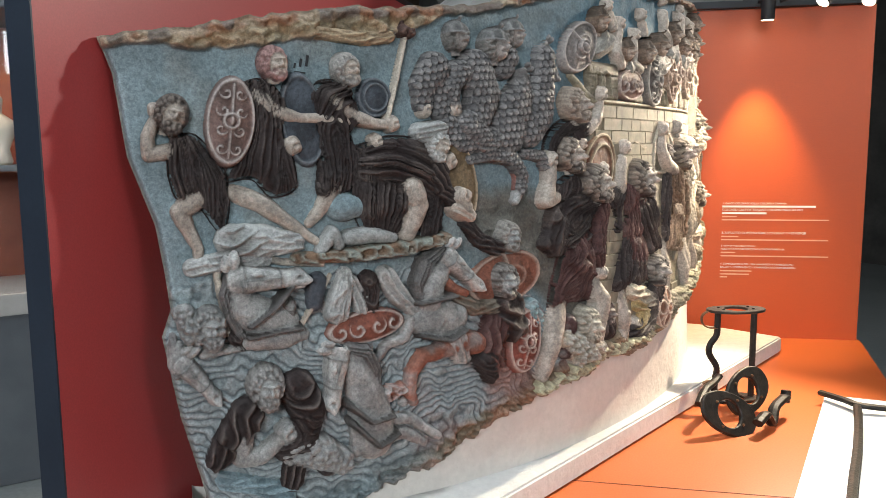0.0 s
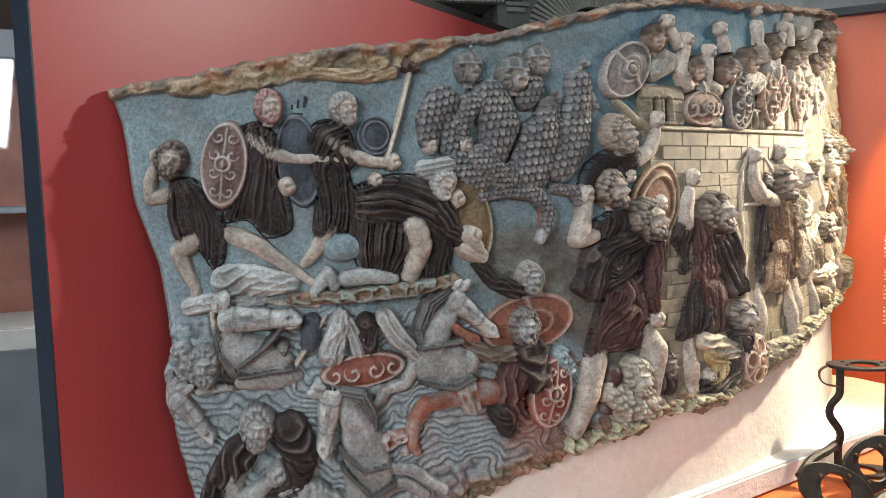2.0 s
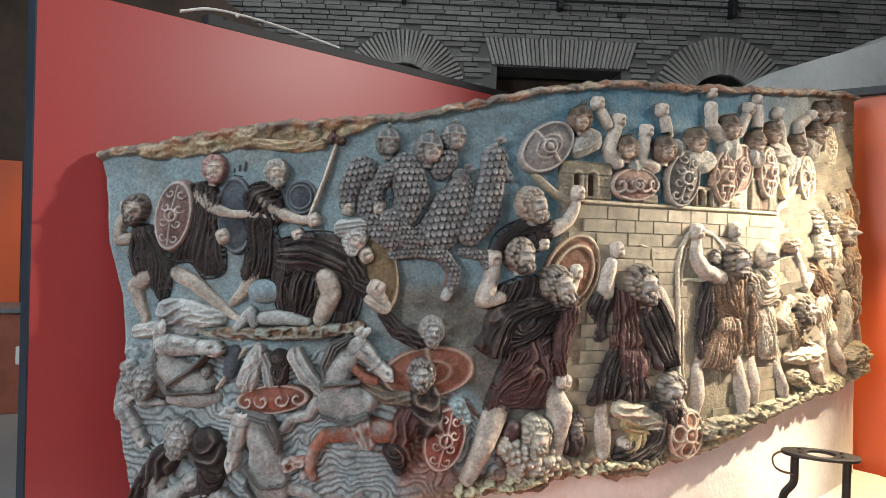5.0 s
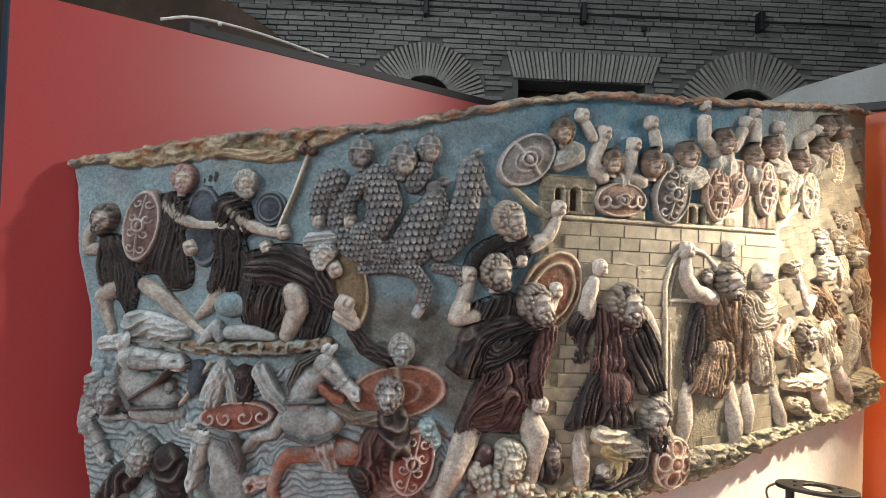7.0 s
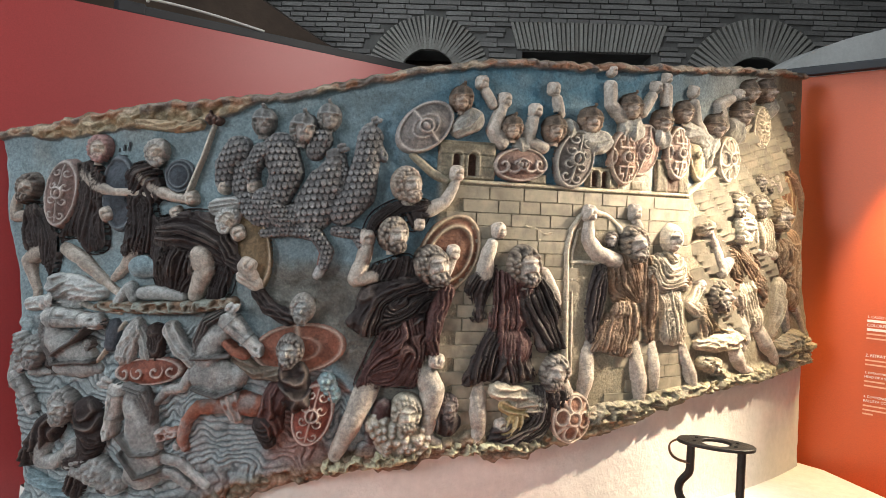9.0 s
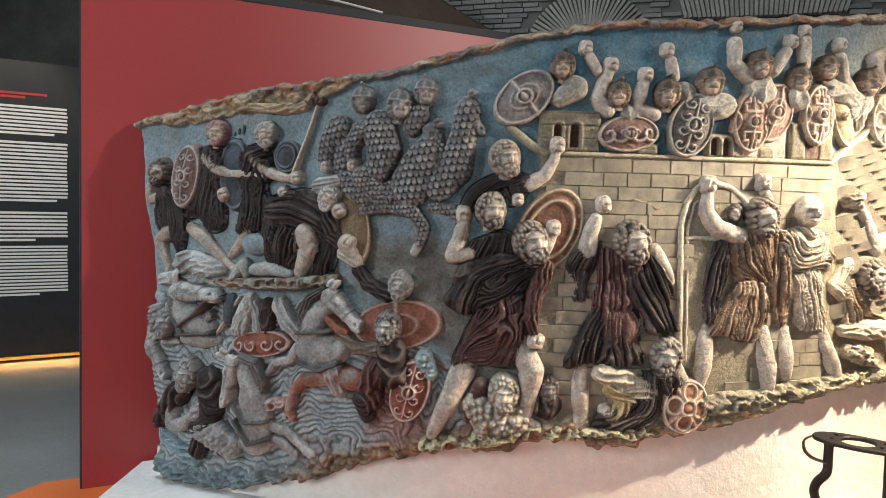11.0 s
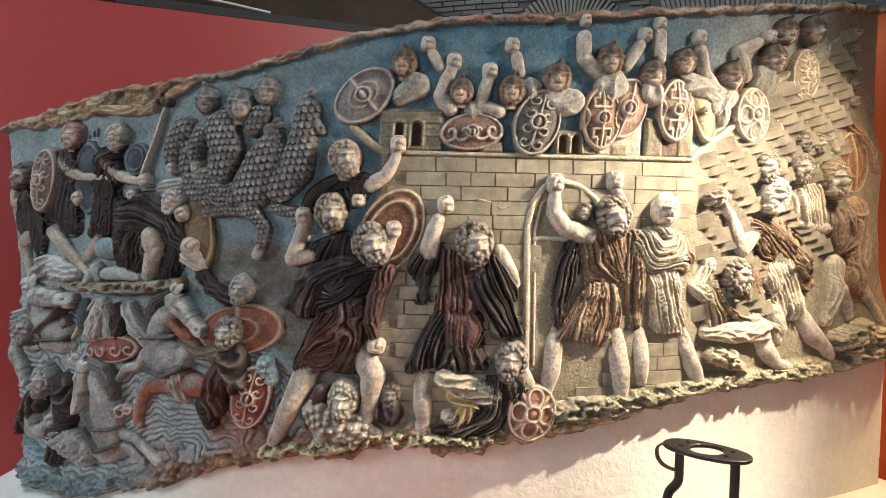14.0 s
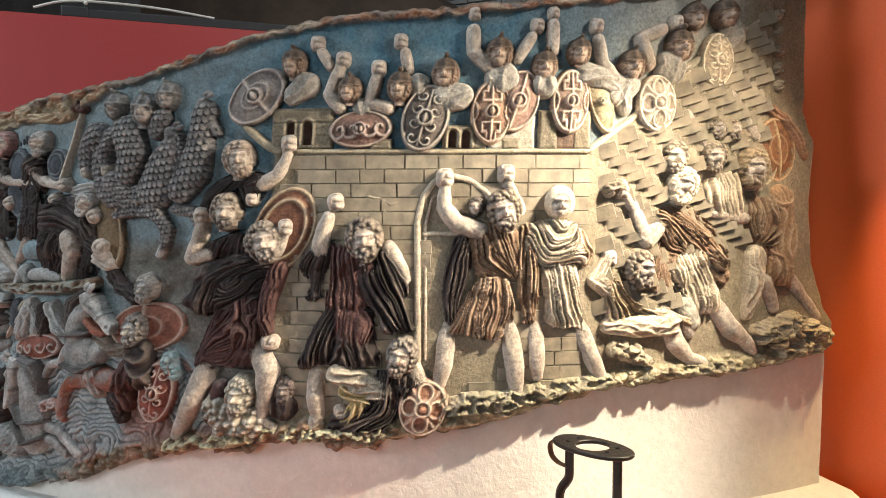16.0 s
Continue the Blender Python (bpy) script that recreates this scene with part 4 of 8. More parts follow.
carve("carved_figure", "standing bearded man in dark cloak grasping a staff",
      cloth([(0.418, 1.670), (0.447, 1.698), (0.494, 1.692), (0.514, 1.662), (0.523, 1.616), (0.505, 1.592), (0.524, 1.540), (0.509, 1.485), (0.456, 1.467), (0.430, 1.478), (0.436, 1.544), (0.426, 1.602)], 0.014, CLOAK, CLOAK_LIGHT,
            [([(0.425, 1.660), (0.431, 1.579), (0.440, 1.480)], [(0.469, 1.591), (0.477, 1.533), (0.462, 1.473)], 3), ([(0.469, 1.591), (0.477, 1.533), (0.462, 1.473)], [(0.504, 1.668), (0.510, 1.592), (0.508, 1.487)], 3), ([(0.424, 1.637), (0.436, 1.684), (0.471, 1.694)], [(0.450, 1.626), (0.472, 1.661), (0.501, 1.674)], 3)], 0.008, 5),
      cloth([(0.505, 1.557), (0.539, 1.570), (0.554, 1.500), (0.526, 1.476), (0.502, 1.499)], 0.01, CLOAK, CLOAK_LIGHT,
            [([(0.509, 1.551), (0.508, 1.493)], [(0.540, 1.564), (0.543, 1.488)], 3)], 0.007, 6),
      limb([(0.478, 1.508, 0.0213, -0.01), (0.456, 1.472, 0.0202, 0.008), (0.432, 1.437, 0.0143, 0.01), (0.412, 1.416, 0.0107, 0.008)], SKIN, tuple(0.8 * k for k in SKIN)),
      limb([(0.463, 1.661, 0.0180, 0.018), (0.510, 1.627, 0.0155, 0.024), (0.555, 1.613, 0.0119, 0.026), (0.588, 1.610, 0.0095, 0.026)], SKIN, tuple(0.8 * k for k in SKIN)),
      fist(0.592, 1.613, 0.0166, 0.028, 0.3, SKIN),
      fist(0.557, 1.577, 0.0154, 0.024, 0.5, SKIN),
      head(0.496, 1.721, 0.0321, 0.02, 0.7, 0, hair=(0.26, 0.24, 0.22), hair2=(0.4, 0.37, 0.34), seed=41))
carve("carved_staff", "slender pale carved staff",
      limb([(0.5816, 1.6215, 0.0045, 0.03), (0.61, 1.7095, 0.0045, 0.022), (0.6353, 1.8019, 0.0045, 0.016)], CREAM))
carve("carved_rock", "blue-grey rounded rock under the group",
      limb([(0.4751, 1.4463, 0.0334, 0.006), (0.5097, 1.4469, 0.029, 0.006)], SKY, (0.22,0.27,0.28)))
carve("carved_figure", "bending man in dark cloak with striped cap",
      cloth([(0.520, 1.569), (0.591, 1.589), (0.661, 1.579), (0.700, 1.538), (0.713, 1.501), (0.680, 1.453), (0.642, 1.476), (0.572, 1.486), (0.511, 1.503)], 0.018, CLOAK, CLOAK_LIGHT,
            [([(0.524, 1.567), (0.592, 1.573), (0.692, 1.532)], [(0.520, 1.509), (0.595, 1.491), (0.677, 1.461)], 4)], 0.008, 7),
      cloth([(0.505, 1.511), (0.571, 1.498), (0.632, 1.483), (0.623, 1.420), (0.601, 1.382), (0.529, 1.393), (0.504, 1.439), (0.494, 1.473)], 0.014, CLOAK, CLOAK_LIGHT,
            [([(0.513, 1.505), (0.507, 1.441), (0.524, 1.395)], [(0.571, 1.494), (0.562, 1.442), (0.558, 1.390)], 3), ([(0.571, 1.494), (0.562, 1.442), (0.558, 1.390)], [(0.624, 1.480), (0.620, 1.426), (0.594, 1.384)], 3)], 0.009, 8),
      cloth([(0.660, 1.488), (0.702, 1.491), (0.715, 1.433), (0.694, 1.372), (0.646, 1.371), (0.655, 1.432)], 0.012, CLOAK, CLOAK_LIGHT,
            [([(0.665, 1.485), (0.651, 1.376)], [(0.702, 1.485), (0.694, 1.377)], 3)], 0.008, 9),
      limb([(0.692, 1.520, 0.0224, 0.026), (0.702, 1.479, 0.0200, 0.026), (0.742, 1.439, 0.0177, 0.026)], CLOAK, CLOAK_LIGHT, "diag", 4, 0.006, seed=10),
      limb([(0.6298, 1.479, 0.0302, 0.03), (0.6423, 1.4449, 0.0269, 0.03), (0.6218, 1.3864, 0.0212, 0.02)], SKIN, tuple(0.8 * k for k in SKIN)),
      head(0.6886, 1.5698, 0.0315, 0.032, 0.7, -0.5, hair=(0.36,0.35,0.33), hair2=(0.5,0.48,0.45), seed=57),
      limb([(0.6595, 1.5945, 0.0202, 0.03), (0.699, 1.6012, 0.0192, 0.03)], SKIN_COOL, HAIR, "along", 5, 0.006),
      fist(0.6696, 1.644, 0.0169, 0.024, 0, SKIN))
carve("carved_shield", "leaning ochre oval shield with plain face",
      shield(0.7471, 1.498, 0.0465, 0.0973, 0.2094, 0.016, (0.20,0.135,0.075), (0.36,0.27,0.19), "plain", boss=False))
carve("carved_hand", "pale clenched hands holding the leaning shield",
      fist(0.7153, 1.5359, 0.0191, 0.042, 0.5, SKIN),
      limb([(0.7366, 1.4585, 0.0191, 0.042), (0.7546, 1.4358, 0.0191, 0.04)], SKIN, tuple(0.8 * k for k in SKIN)),
      fist(0.7445, 1.4609, 0.0203, 0.046, 1.2, SKIN),
      limb([(0.7377, 1.4356, 0.0191, 0.04), (0.7648, 1.4185, 0.0169, 0.036)], SKIN, HAIR, "along", 4, 0.004))
carve("carved_rock", "brown rocky ledge with trodden grass",
      limb([(0.3842, 1.3478, 0.01, 0.02), (0.4877, 1.3482, 0.0133, 0.026), (0.6005, 1.3548, 0.0145, 0.028), (0.7133, 1.3708, 0.0123, 0.024)], (0.20,0.12,0.075), (0.22,0.25,0.22), "rock", 3, 0.012))
carve("carved_figure", "small reclining legs on the rock",
      limb([(0.4307, 1.3609, 0.0111, 0.026), (0.4573, 1.3954, 0.0156, 0.024), (0.4695, 1.3705, 0.0122, 0.024)], SKIN_COOL, tuple(0.75 * k for k in SKIN_COOL)),
      limb([(0.4908, 1.384, 0.0178, 0.018), (0.5421, 1.3874, 0.0189, 0.02), (0.5878, 1.3797, 0.0134, 0.016)], SKIN_COOL, tuple(0.75 * k for k in SKIN_COOL)))
carve("carved_drapery", "pale drapery folds under the seated man",
      limb([(0.2605, 1.3894, 0.0336, 0.008), (0.3207, 1.3853, 0.0334, 0.008), (0.3797, 1.381, 0.0222, 0.008)], SKIN_COOL, (0.2,0.22,0.22), "diag", 3, 0.008),
      limb([(0.1874, 1.3403, 0.018, 0.006), (0.2617, 1.3546, 0.0201, 0.008), (0.322, 1.3506, 0.0156, 0.008)], SKIN_COOL, (0.2,0.22,0.22), "along", 3, 0.006))
carve("carved_edging", "rust-red line along the horse belly",
      limb([(0.7668, 1.53, 0.004, 0.012), (0.8014, 1.5459, 0.004, 0.012), (0.8483, 1.5387, 0.004, 0.014), (0.896, 1.5256, 0.004, 0.016), (0.9097, 1.4951, 0.004, 0.014), (0.9051, 1.4689, 0.004, 0.012)], (0.20,0.10,0.085)))
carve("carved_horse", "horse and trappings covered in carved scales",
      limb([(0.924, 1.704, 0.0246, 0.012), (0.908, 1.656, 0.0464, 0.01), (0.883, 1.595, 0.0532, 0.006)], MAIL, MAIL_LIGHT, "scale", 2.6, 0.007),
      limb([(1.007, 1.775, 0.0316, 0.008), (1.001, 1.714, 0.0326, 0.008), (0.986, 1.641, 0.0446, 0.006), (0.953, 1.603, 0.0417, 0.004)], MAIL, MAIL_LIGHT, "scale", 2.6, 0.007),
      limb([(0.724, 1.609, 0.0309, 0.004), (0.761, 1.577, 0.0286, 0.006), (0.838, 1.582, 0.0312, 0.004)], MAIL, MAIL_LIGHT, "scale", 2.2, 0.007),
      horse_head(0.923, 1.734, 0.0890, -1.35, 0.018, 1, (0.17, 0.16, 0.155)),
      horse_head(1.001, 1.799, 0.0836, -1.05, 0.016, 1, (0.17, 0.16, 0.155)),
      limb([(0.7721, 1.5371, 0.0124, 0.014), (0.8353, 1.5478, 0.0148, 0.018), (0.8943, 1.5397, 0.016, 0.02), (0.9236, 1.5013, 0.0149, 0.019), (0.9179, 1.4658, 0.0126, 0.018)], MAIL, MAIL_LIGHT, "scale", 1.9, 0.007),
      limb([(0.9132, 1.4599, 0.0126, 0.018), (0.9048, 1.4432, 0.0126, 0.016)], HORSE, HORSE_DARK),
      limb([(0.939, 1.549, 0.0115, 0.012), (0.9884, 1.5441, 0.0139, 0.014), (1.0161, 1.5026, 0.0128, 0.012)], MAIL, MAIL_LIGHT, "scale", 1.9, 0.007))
carve("carved_figure", "rider in scale armour and ribbed helmet",
      limb([(0.697, 1.732, 0.0361, 0.012), (0.669, 1.696, 0.0263, 0.014), (0.668, 1.654, 0.0214, 0.012)], MAIL, MAIL_LIGHT, "scale", 2.4, 0.007),
      limb([(0.710, 1.697, 0.0240, 0.006), (0.711, 1.644, 0.0262, 0.004)], MAIL, MAIL_LIGHT, "scale", 2.4, 0.007),
      head(0.753, 1.801, 0.0339, 0.012, 0.5, 0, helmet=(0.13, 0.125, 0.12), beard=False, hair=(0.10, 0.09, 0.08), hair2=(0.26, 0.24, 0.22), skin=(0.30, 0.265, 0.24), seed=3),
      fist(0.671, 1.640, 0.0143, 0.02, 0, SKIN))
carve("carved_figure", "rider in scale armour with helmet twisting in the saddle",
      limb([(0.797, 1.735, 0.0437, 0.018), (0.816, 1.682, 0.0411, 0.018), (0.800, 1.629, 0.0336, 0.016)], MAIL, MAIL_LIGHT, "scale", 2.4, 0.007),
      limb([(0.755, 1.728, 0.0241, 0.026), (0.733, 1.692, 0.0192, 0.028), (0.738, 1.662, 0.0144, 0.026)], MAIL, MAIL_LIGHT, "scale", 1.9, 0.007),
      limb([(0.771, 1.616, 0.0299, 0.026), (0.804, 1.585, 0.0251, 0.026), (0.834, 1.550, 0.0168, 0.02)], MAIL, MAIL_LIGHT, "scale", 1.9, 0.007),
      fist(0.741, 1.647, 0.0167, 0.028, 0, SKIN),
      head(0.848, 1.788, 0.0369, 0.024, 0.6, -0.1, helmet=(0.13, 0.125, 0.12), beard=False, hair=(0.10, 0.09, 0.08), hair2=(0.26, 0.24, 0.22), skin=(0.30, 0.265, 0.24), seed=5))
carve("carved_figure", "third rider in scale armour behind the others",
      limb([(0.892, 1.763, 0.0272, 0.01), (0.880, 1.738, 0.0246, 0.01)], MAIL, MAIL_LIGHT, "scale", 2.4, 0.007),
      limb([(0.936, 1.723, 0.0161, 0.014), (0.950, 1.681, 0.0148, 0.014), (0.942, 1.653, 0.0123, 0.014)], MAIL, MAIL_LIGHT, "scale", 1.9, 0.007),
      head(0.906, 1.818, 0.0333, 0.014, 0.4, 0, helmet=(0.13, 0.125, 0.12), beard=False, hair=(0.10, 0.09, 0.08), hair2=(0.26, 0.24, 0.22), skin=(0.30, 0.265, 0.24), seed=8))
carve("carved_shield", "large oval shield with red-brown face and cream rim",
      shield(1.215, 1.504, 0.072, 0.104, -0.42, 0.012, (0.20,0.085,0.05), (0.40,0.32,0.22), "ring", boss=False))
carve("carved_figure", "man with raised fist and dark cloak",
      cloth([(0.999, 1.544), (1.021, 1.597), (1.073, 1.629), (1.132, 1.635), (1.162, 1.626), (1.158, 1.590), (1.110, 1.595), (1.061, 1.571), (1.033, 1.537), (1.011, 1.513)], 0.018, CLOAK, CLOAK_LIGHT,
            [([(1.079, 1.626), (1.024, 1.586), (1.010, 1.521)], [(1.152, 1.623), (1.097, 1.600), (1.048, 1.550)], 4)], 0.008, 11),
      cloth([(1.094, 1.600), (1.160, 1.607), (1.155, 1.574), (1.117, 1.554)], 0.014, CLOAK, CLOAK_LIGHT,
            [([(1.097, 1.593), (1.121, 1.558)], [(1.158, 1.603), (1.152, 1.572)], 2)], 0.006, 12),
      limb([(1.160, 1.607, 0.0185, 0.02), (1.195, 1.629, 0.0158, 0.024), (1.213, 1.662, 0.0132, 0.026), (1.218, 1.681, 0.0105, 0.026)], SKIN, tuple(0.8 * k for k in SKIN)),
      fist(1.219, 1.699, 0.0198, 0.028, 0, SKIN),
      head(1.100, 1.668, 0.0416, 0.024, 0.8, 0.1, hair=(0.2, 0.15, 0.12), hair2=(0.42, 0.35, 0.28), seed=28))
carve("carved_figure", "bearded man clutching his bare arm before him",
      cloth([(1.058, 1.485), (1.113, 1.502), (1.144, 1.477), (1.133, 1.442), (1.077, 1.433), (1.036, 1.440), (1.034, 1.471)], 0.014, CLOAK, CLOAK_LIGHT,
            [([(1.061, 1.485), (1.040, 1.442)], [(1.136, 1.486), (1.128, 1.444)], 5)], 0.007, 13),
      limb([(1.016, 1.514, 0.0162, 0.024), (1.008, 1.475, 0.0189, 0.026), (0.997, 1.439, 0.0217, 0.026), (1.036, 1.445, 0.0188, 0.016)], SKIN, tuple(0.8 * k for k in SKIN)),
      fist(1.015, 1.536, 0.0203, 0.028, 0, SKIN),
      head(1.076, 1.548, 0.0415, 0.024, 0.7, 0, hair2=(0.42, 0.35, 0.28), seed=89),
      fist(1.136, 1.574, 0.0159, 0.024, 0, SKIN))
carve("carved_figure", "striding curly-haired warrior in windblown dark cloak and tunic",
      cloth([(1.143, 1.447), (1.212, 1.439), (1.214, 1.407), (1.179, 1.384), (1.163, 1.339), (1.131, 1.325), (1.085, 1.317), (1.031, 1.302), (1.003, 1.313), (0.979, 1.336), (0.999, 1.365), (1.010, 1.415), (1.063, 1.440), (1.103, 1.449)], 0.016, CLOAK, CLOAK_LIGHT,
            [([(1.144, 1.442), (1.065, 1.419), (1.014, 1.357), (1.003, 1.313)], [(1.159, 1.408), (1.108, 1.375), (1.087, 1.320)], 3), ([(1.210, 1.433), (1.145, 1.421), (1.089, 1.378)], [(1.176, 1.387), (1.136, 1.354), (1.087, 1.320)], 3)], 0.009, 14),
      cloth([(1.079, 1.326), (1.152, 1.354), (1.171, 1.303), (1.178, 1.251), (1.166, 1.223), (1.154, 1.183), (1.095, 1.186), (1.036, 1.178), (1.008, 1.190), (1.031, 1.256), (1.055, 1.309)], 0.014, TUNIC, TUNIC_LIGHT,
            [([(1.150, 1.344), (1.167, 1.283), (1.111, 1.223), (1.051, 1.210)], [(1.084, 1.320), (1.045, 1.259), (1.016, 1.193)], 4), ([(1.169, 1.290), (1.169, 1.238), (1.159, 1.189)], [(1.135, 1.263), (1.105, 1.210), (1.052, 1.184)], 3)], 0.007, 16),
      limb([(1.211, 1.413, 0.0222, 0.026), (1.191, 1.355, 0.0210, 0.03), (1.184, 1.303, 0.0171, 0.03), (1.191, 1.271, 0.0132, 0.03)], TUNIC, TUNIC_LIGHT, "diag", 4, 0.005),
      fist(1.198, 1.249, 0.0198, 0.032, 1.4, SKIN),
      fist(1.221, 1.508, 0.0209, 0.026, 0, SKIN),
      limb([(1.0474, 1.2, 0.0342, -0.012), (1.015, 1.114, 0.0277, 0.02), (0.989, 1.053, 0.0207, 0.018), (0.976, 1.026, 0.0163, 0.018)], SKIN, tuple(0.8 * k for k in SKIN)),
      limb([(1.1625, 1.238, 0.032, -0.012), (1.196, 1.181, 0.031, 0.028), (1.192, 1.123, 0.0226, 0.024), (1.185, 1.071, 0.0157, 0.022), (1.213, 1.057, 0.0128, 0.02)], SKIN, tuple(0.8 * k for k in SKIN)),
      limb([(1.208, 1.458, 0.0157, 0.024), (1.222, 1.491, 0.0131, 0.024)], SKIN, tuple(0.8 * k for k in SKIN)),
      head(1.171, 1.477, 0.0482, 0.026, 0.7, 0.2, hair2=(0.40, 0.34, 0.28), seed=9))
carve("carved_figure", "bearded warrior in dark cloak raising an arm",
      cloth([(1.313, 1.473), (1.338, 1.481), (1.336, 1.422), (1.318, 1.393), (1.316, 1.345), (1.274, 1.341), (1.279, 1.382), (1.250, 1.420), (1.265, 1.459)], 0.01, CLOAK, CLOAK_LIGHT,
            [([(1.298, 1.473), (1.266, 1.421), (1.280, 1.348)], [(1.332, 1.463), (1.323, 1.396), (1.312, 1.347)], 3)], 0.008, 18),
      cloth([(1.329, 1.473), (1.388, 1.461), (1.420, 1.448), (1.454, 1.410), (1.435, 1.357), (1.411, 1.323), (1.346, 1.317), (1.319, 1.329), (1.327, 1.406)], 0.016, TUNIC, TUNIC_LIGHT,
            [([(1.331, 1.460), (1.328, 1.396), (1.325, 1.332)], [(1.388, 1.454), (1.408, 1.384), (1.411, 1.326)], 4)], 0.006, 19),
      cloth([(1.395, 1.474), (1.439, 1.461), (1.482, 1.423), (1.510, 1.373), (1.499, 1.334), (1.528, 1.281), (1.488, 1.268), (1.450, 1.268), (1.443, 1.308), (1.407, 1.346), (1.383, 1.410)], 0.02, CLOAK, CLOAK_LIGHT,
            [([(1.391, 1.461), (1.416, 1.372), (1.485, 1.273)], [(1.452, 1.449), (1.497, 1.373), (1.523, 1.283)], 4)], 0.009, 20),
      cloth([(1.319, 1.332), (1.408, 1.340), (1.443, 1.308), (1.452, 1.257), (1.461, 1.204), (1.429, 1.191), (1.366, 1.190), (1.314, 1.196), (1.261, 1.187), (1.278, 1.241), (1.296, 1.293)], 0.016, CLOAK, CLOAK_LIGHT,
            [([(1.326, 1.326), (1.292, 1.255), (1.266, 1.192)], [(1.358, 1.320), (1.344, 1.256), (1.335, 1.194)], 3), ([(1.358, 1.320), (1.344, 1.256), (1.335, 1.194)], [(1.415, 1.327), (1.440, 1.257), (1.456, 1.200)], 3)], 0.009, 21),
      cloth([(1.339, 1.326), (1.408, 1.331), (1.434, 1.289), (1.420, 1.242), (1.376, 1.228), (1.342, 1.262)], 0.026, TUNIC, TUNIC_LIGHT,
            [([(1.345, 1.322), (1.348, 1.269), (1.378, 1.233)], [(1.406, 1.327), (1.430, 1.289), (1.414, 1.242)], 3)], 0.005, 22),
      limb([(1.304, 1.460, 0.0260, 0.018), (1.307, 1.498, 0.0208, 0.022), (1.318, 1.531, 0.0169, 0.024)], SKIN, tuple(0.8 * k for k in SKIN)),
      fist(1.333, 1.565, 0.0208, 0.026, 0.2, SKIN),
      limb([(1.458, 1.462, 0.0194, 0.022), (1.485, 1.423, 0.0169, 0.022), (1.500, 1.392, 0.0130, 0.02)], SKIN, tuple(0.8 * k for k in SKIN)),
      limb([(1.3055, 1.204, 0.0252, -0.012), (1.308, 1.127, 0.0237, 0.022), (1.315, 1.082, 0.0182, 0.019), (1.303, 1.06, 0.0155, 0.018)], SKIN, tuple(0.8 * k for k in SKIN)),
      head(1.402, 1.484, 0.0489, 0.026, 0.3, 0.1, hair2=(0.40, 0.33, 0.26), seed=29))
carve("carved_bow", "curved hook held in the raised hand",
      limb([(1.4038, 1.5775, 0.0049, 0.016), (1.4378, 1.571, 0.0049, 0.014), (1.4572, 1.5596, 0.0049, 0.014), (1.4757, 1.5645, 0.0049, 0.014)], STONE),
      limb([(1.4417, 1.5622, 0.0049, 0.012), (1.4487, 1.5179, 0.0049, 0.01)], STONE))
carve("carved_figure", "crouching curly man under the striding warrior",
      limb([(1.0694, 1.0983, 0.0298, 0.012), (1.1078, 1.0627, 0.042, 0.016), (1.1608, 1.0645, 0.0369, 0.014)], SAND, SKIN_COOL, "curl", 2, 0.012),
      head(1.135, 1.1298, 0.042, 0.024, 0, 0, hair=(0.2,0.17,0.13), hair2=(0.5,0.45,0.37), skin=(0.5,0.45,0.37), seed=53),
      limb([(1.0801, 1.137, 0.0248, 0.01), (1.0628, 1.0717, 0.0248, 0.01)], TUNIC, SKIN_COOL))
# this head's shadow is put into its darker skin and hair colours
carve("carved_figure", "head behind the leg painted in shadow tones",
      head(1.2339, 1.1418, 0.0318, 0.008, 0.2, 0, hair=(0.08,0.055,0.05), hair2=(0.2,0.16,0.14), skin=(0.2,0.16,0.14), seed=26),
      limb([(1.2349, 1.1029, 0.0367, 0.005)], CLOAK, CLOAK_LIGHT, "swag", 3, 0.008, seed=23))
carve("carved_figure", "fallen man kneeling with hand on the ground",
      limb([(1.354, 1.179, 0.0236, 0.016), (1.406, 1.161, 0.0289, 0.016), (1.457, 1.143, 0.0289, 0.016)], SAND, CREAM, "diag", 3, 0.006),
      cloth([(1.442, 1.193), (1.480, 1.188), (1.502, 1.143), (1.499, 1.080), (1.451, 1.041), (1.374, 1.042), (1.335, 1.057), (1.359, 1.096), (1.420, 1.123)], 0.014, CLOAK, CLOAK_LIGHT,
            [([(1.455, 1.187), (1.434, 1.104), (1.348, 1.058)], [(1.493, 1.175), (1.492, 1.086), (1.438, 1.043)], 4)], 0.008, 24),
      cloth([(1.487, 1.181), (1.531, 1.188), (1.555, 1.163), (1.534, 1.131), (1.503, 1.124)], 0.022, CLOAK, CLOAK_LIGHT,
            [([(1.493, 1.175), (1.509, 1.128)], [(1.544, 1.179), (1.528, 1.131)], 3)], 0.007, 25),
      limb([(1.381, 1.142, 0.0223, 0.018), (1.418, 1.123, 0.0198, 0.018), (1.385, 1.078, 0.0185, 0.016)], OCHRE, CREAM, "diag", 3, 0.006),
      fist(1.368, 1.093, 0.0185, 0.022, 0.2, SKIN),
      limb([(1.524, 1.194, 0.0210, 0.018), (1.552, 1.143, 0.0185, 0.018)], SKIN, tuple(0.8 * k for k in SKIN)),
      cloth([(1.334, 1.077), (1.410, 1.085), (1.474, 1.067), (1.463, 1.044), (1.374, 1.044)], 0.01, TUNIC, TUNIC_LIGHT,
            [([(1.337, 1.074), (1.463, 1.046)], [(1.410, 1.082), (1.475, 1.064)], 3)], 0.006, 26),
      head(1.501, 1.222, 0.0422, 0.026, -0.4, -0.2, hair2=(0.46, 0.4, 0.33), seed=86))
